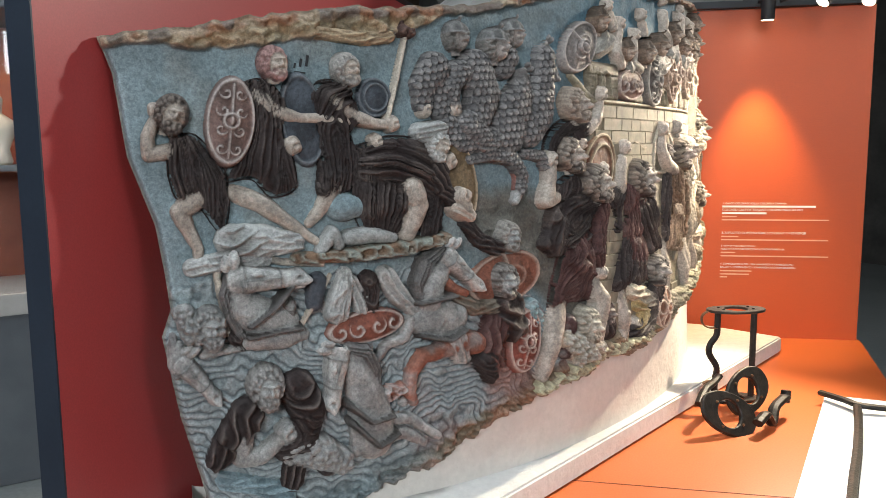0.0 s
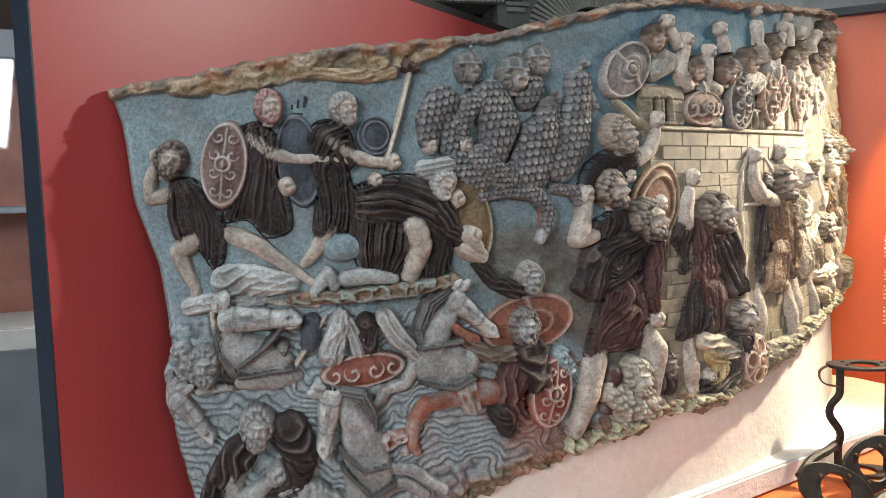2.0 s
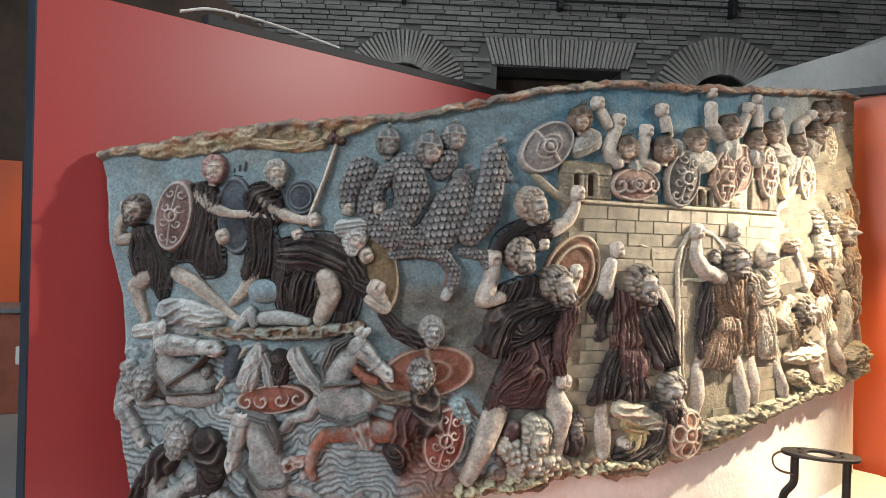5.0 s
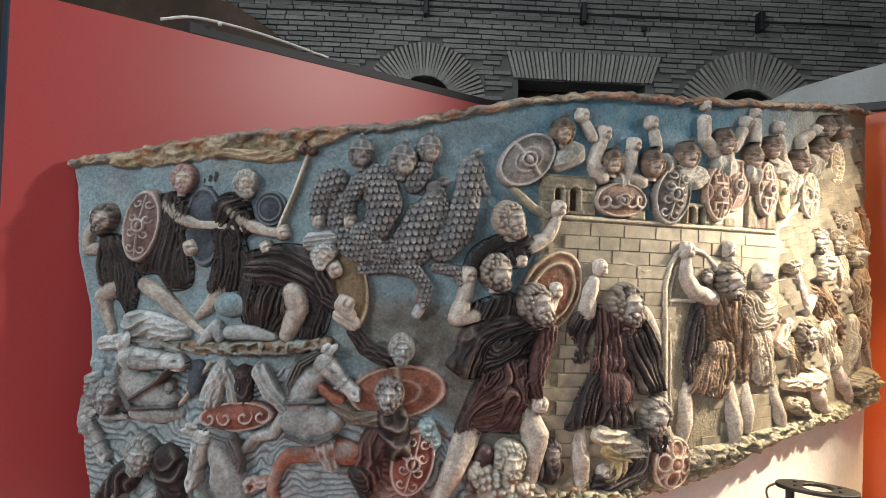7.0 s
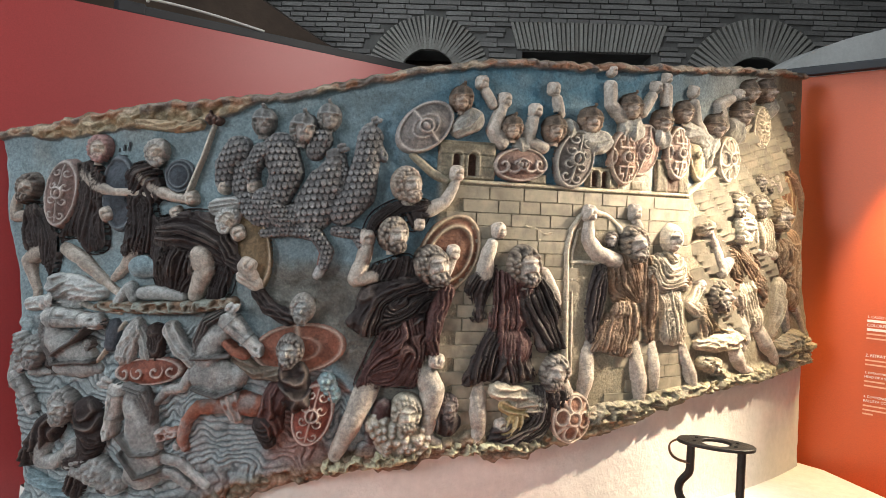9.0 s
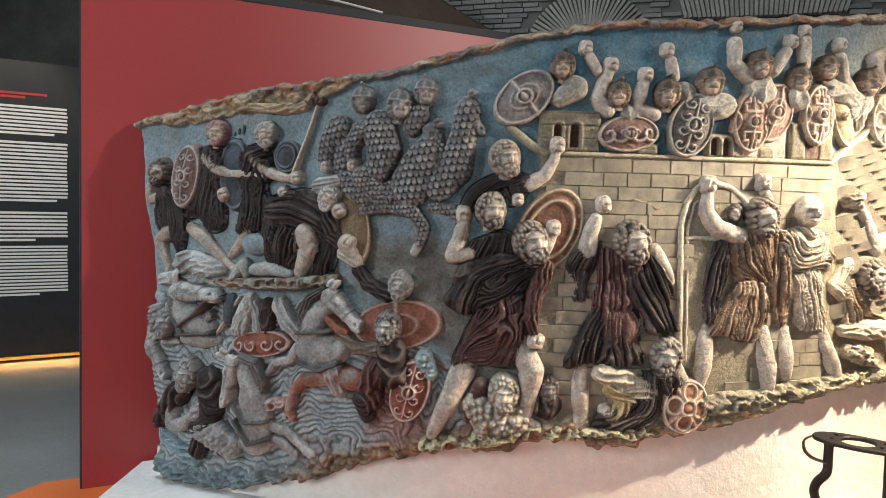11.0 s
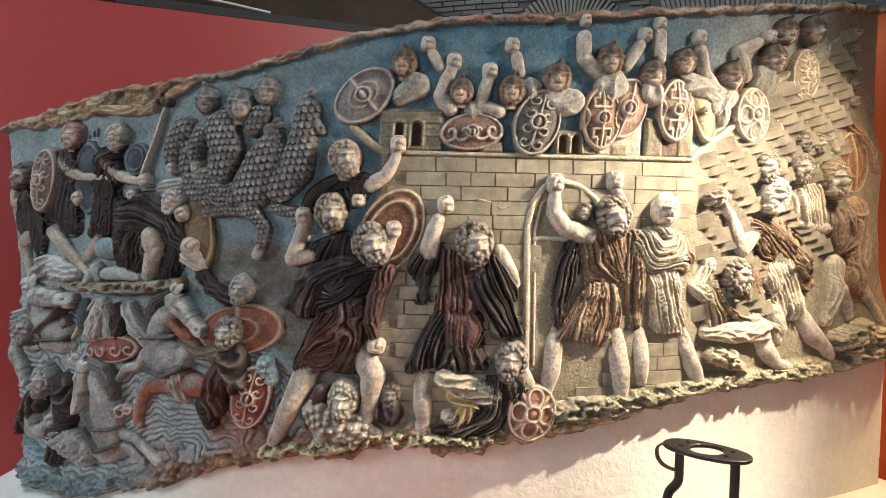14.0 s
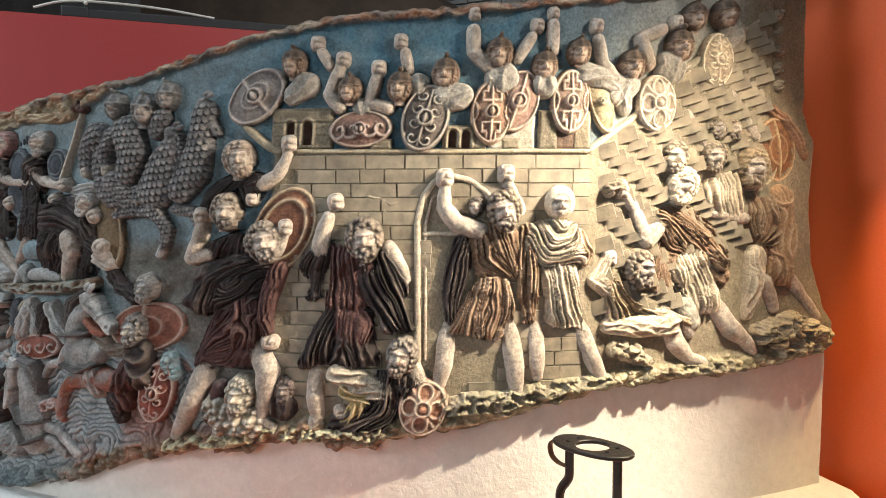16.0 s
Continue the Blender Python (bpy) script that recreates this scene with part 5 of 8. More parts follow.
carve("carved_shield", "round salmon shield with cream petals and boss",
      shield(1.5516, 1.1057, 0.0542, 0.0638, -0.1396, 0.03, (0.40,0.20,0.13), (0.55,0.47,0.38), "cross"))
carve("carved_figure", "man at the gate with both arms raised",
      cloth([(1.603, 1.488), (1.641, 1.499), (1.658, 1.424), (1.638, 1.360), (1.626, 1.309), (1.595, 1.290), (1.578, 1.360), (1.587, 1.424)], 0.006, CLOAK, CLOAK_LIGHT,
            [([(1.609, 1.482), (1.585, 1.399), (1.591, 1.296)], [(1.641, 1.488), (1.644, 1.399), (1.621, 1.309)], 3)], 0.008, 27),
      cloth([(1.629, 1.511), (1.678, 1.524), (1.731, 1.512), (1.756, 1.489), (1.767, 1.399), (1.720, 1.383), (1.660, 1.390), (1.638, 1.447)], 0.018, (0.15, 0.09, 0.055), SAND,
            [([(1.678, 1.518), (1.698, 1.450), (1.746, 1.391)], [(1.742, 1.509), (1.761, 1.450), (1.760, 1.394)], 3), ([(1.637, 1.488), (1.661, 1.412), (1.725, 1.389)], [(1.678, 1.518), (1.698, 1.450), (1.746, 1.391)], 3)], 0.008, 28),
      cloth([(1.653, 1.394), (1.719, 1.396), (1.740, 1.360), (1.751, 1.309), (1.729, 1.276), (1.710, 1.249), (1.674, 1.255), (1.629, 1.262), (1.595, 1.268), (1.613, 1.314), (1.636, 1.360)], 0.018, (0.20, 0.13, 0.085), SAND,
            [([(1.653, 1.391), (1.631, 1.335), (1.597, 1.271)], [(1.680, 1.391), (1.664, 1.309), (1.670, 1.253)], 3), ([(1.680, 1.391), (1.664, 1.309), (1.670, 1.253)], [(1.725, 1.386), (1.740, 1.315), (1.709, 1.253)], 3)], 0.008, 30),
      limb([(1.577, 1.597, 0.0144, 0.024), (1.577, 1.552, 0.0183, 0.026), (1.607, 1.516, 0.0223, 0.026), (1.660, 1.499, 0.0238, 0.026)], SKIN, tuple(0.8 * k for k in SKIN)),
      fist(1.576, 1.618, 0.0223, 0.028, 0, SKIN),
      limb([(1.745, 1.547, 0.0201, 0.02), (1.731, 1.579, 0.0161, 0.022), (1.719, 1.604, 0.0147, 0.022)], SKIN, tuple(0.8 * k for k in SKIN)),
      fist(1.714, 1.627, 0.0228, 0.024, 0, SKIN),
      limb([(1.5977, 1.284, 0.0265, -0.012), (1.594, 1.201, 0.0237, 0.018), (1.586, 1.156, 0.0169, 0.018)], SKIN, tuple(0.8 * k for k in SKIN)),
      limb([(1.7363, 1.29, 0.0284, -0.012), (1.754, 1.193, 0.0244, 0.024), (1.76, 1.135, 0.0173, 0.022), (1.773, 1.126, 0.013, 0.02)], SKIN, tuple(0.8 * k for k in SKIN)),
      head(1.650, 1.555, 0.0220, 0.01, -0.4, 0, seed=46),
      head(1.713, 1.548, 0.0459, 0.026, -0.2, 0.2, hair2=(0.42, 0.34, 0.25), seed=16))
carve("carved_figure", "bald man in draped tunic beside the gate",
      cloth([(1.770, 1.515), (1.817, 1.533), (1.866, 1.523), (1.890, 1.502), (1.910, 1.423), (1.881, 1.421), (1.817, 1.415), (1.783, 1.435), (1.760, 1.463)], 0.02, SAND, CREAM,
            [([(1.790, 1.521), (1.821, 1.466), (1.869, 1.478), (1.884, 1.508)], [(1.765, 1.476), (1.803, 1.420), (1.881, 1.420)], 4), ([(1.827, 1.525), (1.847, 1.504), (1.871, 1.518)], [(1.790, 1.521), (1.821, 1.466), (1.869, 1.478), (1.884, 1.508)], 2)], 0.009, 32),
      cloth([(1.749, 1.515), (1.778, 1.520), (1.803, 1.424), (1.808, 1.360), (1.798, 1.293), (1.764, 1.287), (1.751, 1.386)], 0.016, (0.17, 0.105, 0.065), SAND,
            [([(1.755, 1.502), (1.752, 1.399), (1.768, 1.291)], [(1.776, 1.502), (1.803, 1.398), (1.797, 1.295)], 3)], 0.008, 33),
      cloth([(1.789, 1.419), (1.886, 1.424), (1.899, 1.358), (1.912, 1.286), (1.920, 1.264), (1.881, 1.278), (1.846, 1.272), (1.811, 1.293), (1.807, 1.360)], 0.018, SAND, CREAM,
            [([(1.803, 1.414), (1.810, 1.347), (1.822, 1.291)], [(1.880, 1.417), (1.901, 1.345), (1.916, 1.269)], 4)], 0.008, 34),
      limb([(1.891, 1.489, 0.0152, 0.02), (1.911, 1.450, 0.0153, 0.018), (1.908, 1.426, 0.0125, 0.016)], (0.24, 0.17, 0.11), SAND, "diag", 3, 0.005),
      limb([(1.7942, 1.302, 0.0233, -0.012), (1.804, 1.218, 0.0216, 0.02), (1.807, 1.169, 0.0159, 0.018)], SKIN, tuple(0.8 * k for k in SKIN)),
      limb([(1.8981, 1.292, 0.0252, -0.012), (1.934, 1.207, 0.0224, 0.022), (1.962, 1.157, 0.0165, 0.02)], SKIN, tuple(0.8 * k for k in SKIN)),
      head(1.840, 1.562, 0.0395, 0.024, -0.3, 0, hair=(0.5, 0.43, 0.33), hair2=(0.55, 0.48, 0.38), beard=False, bald=True, seed=16))
carve("carved_figure", "fallen man sitting with arm raised to his head",
      cloth([(1.948, 1.383), (1.980, 1.399), (2.019, 1.366), (2.063, 1.321), (2.179, 1.296), (2.199, 1.255), (2.110, 1.288), (2.030, 1.299), (1.963, 1.280)], 0.016, (0.26, 0.19, 0.12), CREAM,
            [([(1.957, 1.377), (1.963, 1.330), (1.972, 1.285)], [(1.977, 1.389), (2.038, 1.322), (2.187, 1.280)], 4)], 0.008, 35),
      limb([(1.967, 1.363, 0.0225, 0.018), (1.933, 1.384, 0.0195, 0.02), (1.957, 1.420, 0.0169, 0.022)], SAND, CREAM, "diag", 3, 0.006),
      fist(1.968, 1.433, 0.0197, 0.026, 0, SKIN),
      limb([(1.972, 1.277, 0.0198, 0.016), (2.047, 1.272, 0.0274, 0.02), (2.128, 1.274, 0.0296, 0.022)], SAND, CREAM, "diag", 3, 0.006),
      limb([(2.1257, 1.303, 0.0298, -0.012), (2.151, 1.23, 0.0253, 0.024), (2.192, 1.187, 0.0177, 0.02), (2.234, 1.178, 0.013, 0.018)], SKIN, tuple(0.8 * k for k in SKIN)),
      limb([(2.169, 1.276, 0.0180, 0.016), (2.192, 1.248, 0.0151, 0.014)], SKIN, tuple(0.8 * k for k in SKIN)),
      head(2.041, 1.411, 0.0431, 0.026, 0.6, -0.1, hair2=(0.46, 0.38, 0.28), seed=64))
carve("carved_rock", "broken rocks under the fallen man",
      limb([(1.9907, 1.2214, 0.0201, 0.01), (2.0334, 1.2129, 0.0253, 0.012), (2.0812, 1.183, 0.0153, 0.008)], SAND, (0.2,0.16,0.1), "rock", 3, 0.016))
carve("carved_figure", "man hurling a stone in dark draped cloak",
      cloth([(2.077, 1.535), (2.125, 1.562), (2.192, 1.542), (2.239, 1.501), (2.278, 1.445), (2.294, 1.373), (2.255, 1.368), (2.218, 1.418), (2.174, 1.444), (2.135, 1.406), (2.107, 1.434), (2.093, 1.501)], 0.02, (0.15, 0.09, 0.055), SAND,
            [([(2.093, 1.547), (2.175, 1.498), (2.267, 1.407)], [(2.141, 1.558), (2.232, 1.506), (2.283, 1.434)], 3), ([(2.098, 1.512), (2.134, 1.466), (2.176, 1.444)], [(2.093, 1.547), (2.175, 1.498), (2.267, 1.407)], 3)], 0.009, 37),
      cloth([(2.123, 1.440), (2.182, 1.446), (2.226, 1.439), (2.257, 1.376), (2.270, 1.307), (2.226, 1.292), (2.192, 1.301), (2.155, 1.352), (2.126, 1.393)], 0.018, SAND, CREAM,
            [([(2.133, 1.433), (2.161, 1.365), (2.195, 1.303)], [(2.216, 1.438), (2.255, 1.376), (2.263, 1.304)], 4)], 0.008, 39),
      cloth([(2.074, 1.475), (2.110, 1.488), (2.134, 1.420), (2.138, 1.363), (2.107, 1.344), (2.063, 1.365), (2.069, 1.421)], 0.012, (0.15, 0.09, 0.055), SAND,
            [([(2.082, 1.468), (2.069, 1.367)], [(2.109, 1.474), (2.135, 1.360)], 3)], 0.008, 38),
      limb([(2.088, 1.501, 0.0234, 0.022), (2.062, 1.472, 0.0246, 0.024), (2.042, 1.508, 0.0216, 0.024), (2.026, 1.548, 0.0158, 0.024), (2.005, 1.575, 0.0129, 0.024)], SKIN, tuple(0.8 * k for k in SKIN)),
      fist(1.992, 1.588, 0.0185, 0.026, 0, SKIN),
      limb([(2.252, 1.325, 0.0312, -0.012), (2.302, 1.257, 0.0282, 0.02), (2.347, 1.227, 0.0202, 0.018), (2.377, 1.197, 0.0154, 0.018)], SKIN, tuple(0.8 * k for k in SKIN)),
      head(2.147, 1.603, 0.0448, 0.026, -0.3, -0.3, hair=(0.5, 0.42, 0.3), hair2=(0.6, 0.52, 0.4), seed=80))
carve("carved_rock", "dark stone in the raised hand",
      limb([(1.961, 1.5923, 0.0188, 0.02), (1.98, 1.5987, 0.0201, 0.024)], (0.16,0.12,0.08), SAND, "rock", 3, 0.01))
carve("carved_shield", "dull grey round shield behind the heads",
      shield(2.3611, 1.656, 0.0731, 0.0647, 0, 0.01, (0.30,0.25,0.18), (0.44,0.37,0.26), "plain", boss=False))
carve("carved_shield", "reddish shield with feathered edge",
      shield(2.4289, 1.6924, 0.0624, 0.0827, 0.1745, 0.008, (0.26,0.12,0.06), (0.40,0.29,0.17), "spine", boss=False))
carve("carved_figure", "warrior with raised arm behind the stone thrower",
      cloth([(2.213, 1.618), (2.258, 1.632), (2.304, 1.637), (2.329, 1.591), (2.324, 1.514), (2.245, 1.526), (2.215, 1.563)], 0.012, SAND, CREAM,
            [([(2.221, 1.611), (2.244, 1.528)], [(2.299, 1.629), (2.323, 1.521)], 4)], 0.008, 40),
      limb([(2.163, 1.774, 0.0122, 0.012), (2.182, 1.740, 0.0137, 0.012), (2.212, 1.700, 0.0138, 0.012)], SKIN, tuple(0.8 * k for k in SKIN)),
      head(2.234, 1.673, 0.0377, 0.018, -0.5, 0, hair2=(0.44, 0.36, 0.26), seed=94))
carve("carved_figure", "bearded warrior in draped cloak holding a shield",
      cloth([(2.316, 1.570), (2.396, 1.588), (2.453, 1.557), (2.455, 1.471), (2.387, 1.448), (2.338, 1.469), (2.312, 1.528)], 0.016, (0.15, 0.09, 0.055), SAND,
            [([(2.331, 1.568), (2.327, 1.514), (2.358, 1.458)], [(2.437, 1.568), (2.453, 1.500), (2.397, 1.452)], 4)], 0.009, 41),
      cloth([(2.395, 1.472), (2.459, 1.478), (2.486, 1.398), (2.487, 1.341), (2.422, 1.372), (2.399, 1.422)], 0.012, (0.20, 0.10, 0.065), SAND,
            [([(2.405, 1.464), (2.422, 1.372)], [(2.459, 1.471), (2.486, 1.348)], 3)], 0.007, 43),
      limb([(2.327, 1.521, 0.0190, 0.022), (2.279, 1.528, 0.0156, 0.022), (2.244, 1.535, 0.0123, 0.022)], SKIN, tuple(0.8 * k for k in SKIN)),
      limb([(2.369, 1.430, 0.0288, 0.014), (2.365, 1.359, 0.0272, 0.014), (2.355, 1.289, 0.0207, 0.01)], SAND, CREAM, "along", 3, 0.004),
      head(2.344, 1.648, 0.0480, 0.022, -0.5, 0, hair=(0.16, 0.11, 0.07), hair2=(0.42, 0.33, 0.22), seed=81))
carve("carved_figure", "small heads of men behind the throng",
      head(2.130, 1.671, 0.0398, 0.012, -0.5, 0, hair2=(0.5, 0.42, 0.3), skin=(0.55, 0.48, 0.38), seed=20),
      head(2.247, 1.743, 0.0294, 0.008, -0.3, 0, hair2=(0.46, 0.38, 0.28), seed=40),
      head(2.291, 1.740, 0.0281, 0.006, 0.2, 0, hair2=(0.46, 0.38, 0.28), seed=75))
carve("carved_figure", "warrior at the broken edge with bent leg",
      limb([(2.4413, 1.5726, 0.0353, 0.01), (2.454, 1.474, 0.0409, 0.012), (2.4515, 1.3896, 0.0409, 0.01)], (0.22,0.13,0.075), SAND, "along", 4, 0.008, seed=42),
      limb([(2.4075, 1.3633, 0.0243, 0.01), (2.4382, 1.299, 0.0204, 0.01)], SKIN, tuple(0.8 * k for k in SKIN)),
      limb([(2.4827, 1.3742, 0.0233, 0.008), (2.5448, 1.3143, 0.0194, 0.008), (2.5953, 1.2678, 0.0154, 0.006)], SKIN, tuple(0.8 * k for k in SKIN)))
carve("carved_arm", "bare raised arm beside the rosettes",
      limb([(2.2853, 1.8259, 0.0119, 0.01), (2.3227, 1.779, 0.0146, 0.012), (2.3597, 1.7249, 0.0174, 0.012)], SKIN, tuple(0.8 * k for k in SKIN)))
carve("carved_shield", "fragment of a curved wing-like shield edge",
      limb([(2.3947, 1.7961, 0.0135, 0.008), (2.4488, 1.77, 0.0136, 0.01), (2.4994, 1.715, 0.0138, 0.01), (2.5233, 1.68, 0.0138, 0.008)], (0.24,0.13,0.08), (0.42,0.33,0.22), "along", 3, 0.006))
carve("carved_figure", "helmeted soldier in tunic raising a fist over the rampart",
      limb([(1.2508, 1.8322, 0.0322, 0.008), (1.2192, 1.8073, 0.0223, 0.008)], (0.26,0.24,0.21), (0.16,0.14,0.12), "diag", 2.4, 0.004),
      head(1.2213, 1.8826, 0.0323, 0.018, -0.3, 0, helmet=BRONZE, beard=False, hair=(0.13, 0.085, 0.06), hair2=(0.26, 0.18, 0.13), skin=(0.36, 0.27, 0.21), seed=45),
      limb([(1.2818, 1.9068, 0.0124, 0.016), (1.3028, 1.8744, 0.0123, 0.016)], SKIN, tuple(0.8 * k for k in SKIN)),
      fist(1.2709, 1.9282, 0.0173, 0.018, 0, SKIN))
carve("carved_figure", "helmeted soldier with bent raised arm",
      limb([(1.3821, 1.7789, 0.0245, 0.006)], (0.26,0.24,0.21), (0.16,0.14,0.12), "diag", 2.4, 0.004),
      head(1.3531, 1.8196, 0.0307, 0.018, -0.3, 0, helmet=BRONZE, beard=False, hair=(0.13, 0.085, 0.06), hair2=(0.26, 0.18, 0.13), skin=(0.36, 0.27, 0.21), seed=95),
      limb([(1.326, 1.87, 0.0148, 0.016), (1.306, 1.8106, 0.0185, 0.016), (1.3305, 1.7809, 0.0185, 0.016)], SKIN, tuple(0.8 * k for k in SKIN)),
      fist(1.332, 1.8896, 0.0185, 0.018, 0, SKIN))
carve("carved_figure", "helmeted soldier raising both fists",
      limb([(1.5065, 1.8286, 0.0294, 0.006)], (0.26,0.24,0.21), (0.16,0.14,0.12), "diag", 2.4, 0.004),
      head(1.466, 1.8245, 0.0343, 0.018, -0.3, 0, helmet=BRONZE, beard=False, hair=(0.13, 0.085, 0.06), hair2=(0.26, 0.18, 0.13), skin=(0.36, 0.27, 0.21), seed=83),
      limb([(1.4108, 1.847, 0.0147, 0.016), (1.3985, 1.7901, 0.0172, 0.016), (1.4406, 1.7769, 0.0171, 0.016)], SKIN, tuple(0.8 * k for k in SKIN)),
      fist(1.4143, 1.869, 0.0184, 0.018, 0, SKIN),
      limb([(1.4733, 1.9032, 0.0135, 0.016), (1.4827, 1.8651, 0.0135, 0.016)], SKIN, tuple(0.8 * k for k in SKIN)),
      fist(1.4618, 1.9293, 0.0172, 0.018, 0, SKIN))
carve("carved_figure", "helmeted soldier behind his oval shield",
      limb([(1.5707, 1.8028, 0.0416, 0.006), (1.6023, 1.8028, 0.0318, 0.006)], (0.26,0.24,0.21), (0.16,0.14,0.12), "diag", 2.4, 0.004),
      head(1.5669, 1.8542, 0.0355, 0.018, -0.3, 0, helmet=BRONZE, beard=False, hair=(0.13, 0.085, 0.06), hair2=(0.26, 0.18, 0.13), skin=(0.36, 0.27, 0.21), seed=44))
carve("carved_figure", "helmeted soldier with arm thrust upward",
      limb([(1.6956, 1.8414, 0.0417, 0.005)], (0.26,0.24,0.21), (0.16,0.14,0.12), "diag", 2.4, 0.004),
      head(1.686, 1.9, 0.0356, 0.018, -0.3, 0, helmet=BRONZE, beard=False, hair=(0.13, 0.085, 0.06), hair2=(0.26, 0.18, 0.13), skin=(0.36, 0.27, 0.21), seed=8),
      limb([(1.626, 1.9533, 0.0172, 0.016), (1.6283, 1.9052, 0.0172, 0.016), (1.665, 1.8711, 0.0184, 0.016)], SKIN, tuple(0.8 * k for k in SKIN)),
      fist(1.6269, 1.9922, 0.0147, 0.018, 0, SKIN),
      limb([(1.7592, 1.9395, 0.0135, 0.016), (1.7297, 1.8907, 0.0148, 0.016)], SKIN, tuple(0.8 * k for k in SKIN)),
      fist(1.7715, 1.9659, 0.0173, 0.018, 0, SKIN))
carve("carved_figure", "helmeted soldier behind a pink shield",
      limb([(1.7928, 1.8296, 0.032, 0.005)], (0.26,0.24,0.21), (0.16,0.14,0.12), "diag", 2.4, 0.004),
      head(1.7915, 1.8721, 0.0333, 0.018, -0.3, 0, helmet=BRONZE, beard=False, hair=(0.13, 0.085, 0.06), hair2=(0.26, 0.18, 0.13), skin=(0.36, 0.27, 0.21), seed=16),
      limb([(1.8082, 1.9687, 0.0161, 0.016), (1.8109, 1.9113, 0.0148, 0.016)], SKIN, tuple(0.8 * k for k in SKIN)),
      fist(1.8077, 1.9951, 0.0148, 0.018, 0, SKIN))
carve("carved_figure", "helmeted soldier turning with raised fist",
      limb([(1.8917, 1.8579, 0.0299, 0.005), (1.9765, 1.8346, 0.0277, 0.006), (1.9934, 1.7827, 0.0202, 0.006)], (0.26,0.24,0.21), (0.16,0.14,0.12), "diag", 2.4, 0.004),
      head(1.8713, 1.9063, 0.0311, 0.018, -0.3, 0, helmet=BRONZE, beard=False, hair=(0.13, 0.085, 0.06), hair2=(0.26, 0.18, 0.13), skin=(0.36, 0.27, 0.21), seed=53),
      limb([(1.9193, 1.941, 0.0138, 0.016), (1.9331, 1.8833, 0.015, 0.016), (1.9644, 1.8456, 0.0189, 0.016)], SKIN, tuple(0.8 * k for k in SKIN)),
      fist(1.9134, 1.9712, 0.0175, 0.018, 0, SKIN))
carve("carved_figure", "helmeted soldier watching over the wall",
      limb([(1.9981, 1.8354, 0.0328, 0.006), (1.9711, 1.8084, 0.0251, 0.005)], (0.26,0.24,0.21), (0.16,0.14,0.12), "diag", 2.4, 0.004),
      head(2.0031, 1.8794, 0.0367, 0.018, -0.3, 0, helmet=BRONZE, beard=False, hair=(0.13, 0.085, 0.06), hair2=(0.26, 0.18, 0.13), skin=(0.36, 0.27, 0.21), seed=75))
carve("carved_figure", "helmeted soldier swinging an arm overhead",
      limb([(2.1076, 1.8799, 0.0437, 0.006)], (0.26,0.24,0.21), (0.16,0.14,0.12), "diag", 2.4, 0.004),
      head(2.128, 1.9321, 0.0387, 0.018, -0.3, 0, helmet=BRONZE, beard=False, hair=(0.13, 0.085, 0.06), hair2=(0.26, 0.18, 0.13), skin=(0.36, 0.27, 0.21), seed=29),
      limb([(2.0818, 1.9723, 0.0167, 0.016), (2.0269, 1.9466, 0.0178, 0.016), (2.0488, 1.8885, 0.0204, 0.016)], SKIN, tuple(0.8 * k for k in SKIN)),
      fist(2.1206, 1.9902, 0.018, 0.018, 0, SKIN))
carve("carved_figure", "helmeted soldier high on the wall",
      head(2.1658, 2.004, 0.0338, 0.018, -0.3, 0, helmet=BRONZE, beard=False, hair=(0.13, 0.085, 0.06), hair2=(0.26, 0.18, 0.13), skin=(0.36, 0.27, 0.21), seed=4))
carve("carved_figure", "helmeted soldier with shield at the tower",
      limb([(2.2768, 1.9706, 0.0396, 0.005)], (0.26,0.24,0.21), (0.16,0.14,0.12), "diag", 2.4, 0.004),
      head(2.2513, 2.0151, 0.0369, 0.018, -0.3, 0, helmet=BRONZE, beard=False, hair=(0.13, 0.085, 0.06), hair2=(0.26, 0.18, 0.13), skin=(0.36, 0.27, 0.21), seed=55))
carve("carved_shield", "tilted oval grey shield with ribs and boss",
      shield(1.1359, 1.8083, 0.0784, 0.0527, 0.733, 0.022, (0.22,0.19,0.175), (0.36,0.31,0.28), "spine"))
carve("carved_arm", "bent sandstone club under the tilted shield",
      limb([(1.1102, 1.7385, 0.0088, 0.012), (1.1606, 1.6985, 0.0112, 0.014), (1.1948, 1.6813, 0.0112, 0.014)], STONE))
carve("carved_shield", "oval red and cream shield lying sideways",
      shield(1.3807, 1.7298, 0.0711, 0.0426, 0.0698, 0.018, (0.25,0.15,0.12), (0.36,0.30,0.26), "long"))
carve("carved_shield", "dark oval shield with cream scrolls",
      shield(1.5256, 1.7532, 0.0523, 0.0772, -0.2443, 0.024, (0.14,0.115,0.10), (0.38,0.34,0.29), "scroll"))
carve("carved_shield", "orange oval shield with key pattern",
      shield(1.6735, 1.7671, 0.0452, 0.0722, 0, 0.022, (0.31,0.19,0.13), (0.42,0.33,0.26), "key"))
carve("carved_shield", "pink oval shield with crossed bands",
      shield(1.7323, 1.792, 0.0484, 0.0724, -0.2793, 0.018, (0.30,0.19,0.15), (0.42,0.34,0.27), "spine"))
carve("carved_shield", "upright pink oval shield with key pattern",
      shield(1.8543, 1.7931, 0.0438, 0.0731, 0, 0.022, (0.32,0.22,0.17), (0.44,0.36,0.29), "key"))
carve("carved_shield", "narrow ochre shield leaning on the parapet",
      shield(1.9304, 1.7961, 0.0278, 0.079, 0.3142, 0.014, (0.38,0.31,0.20), (0.44,0.37,0.27), "plain"))
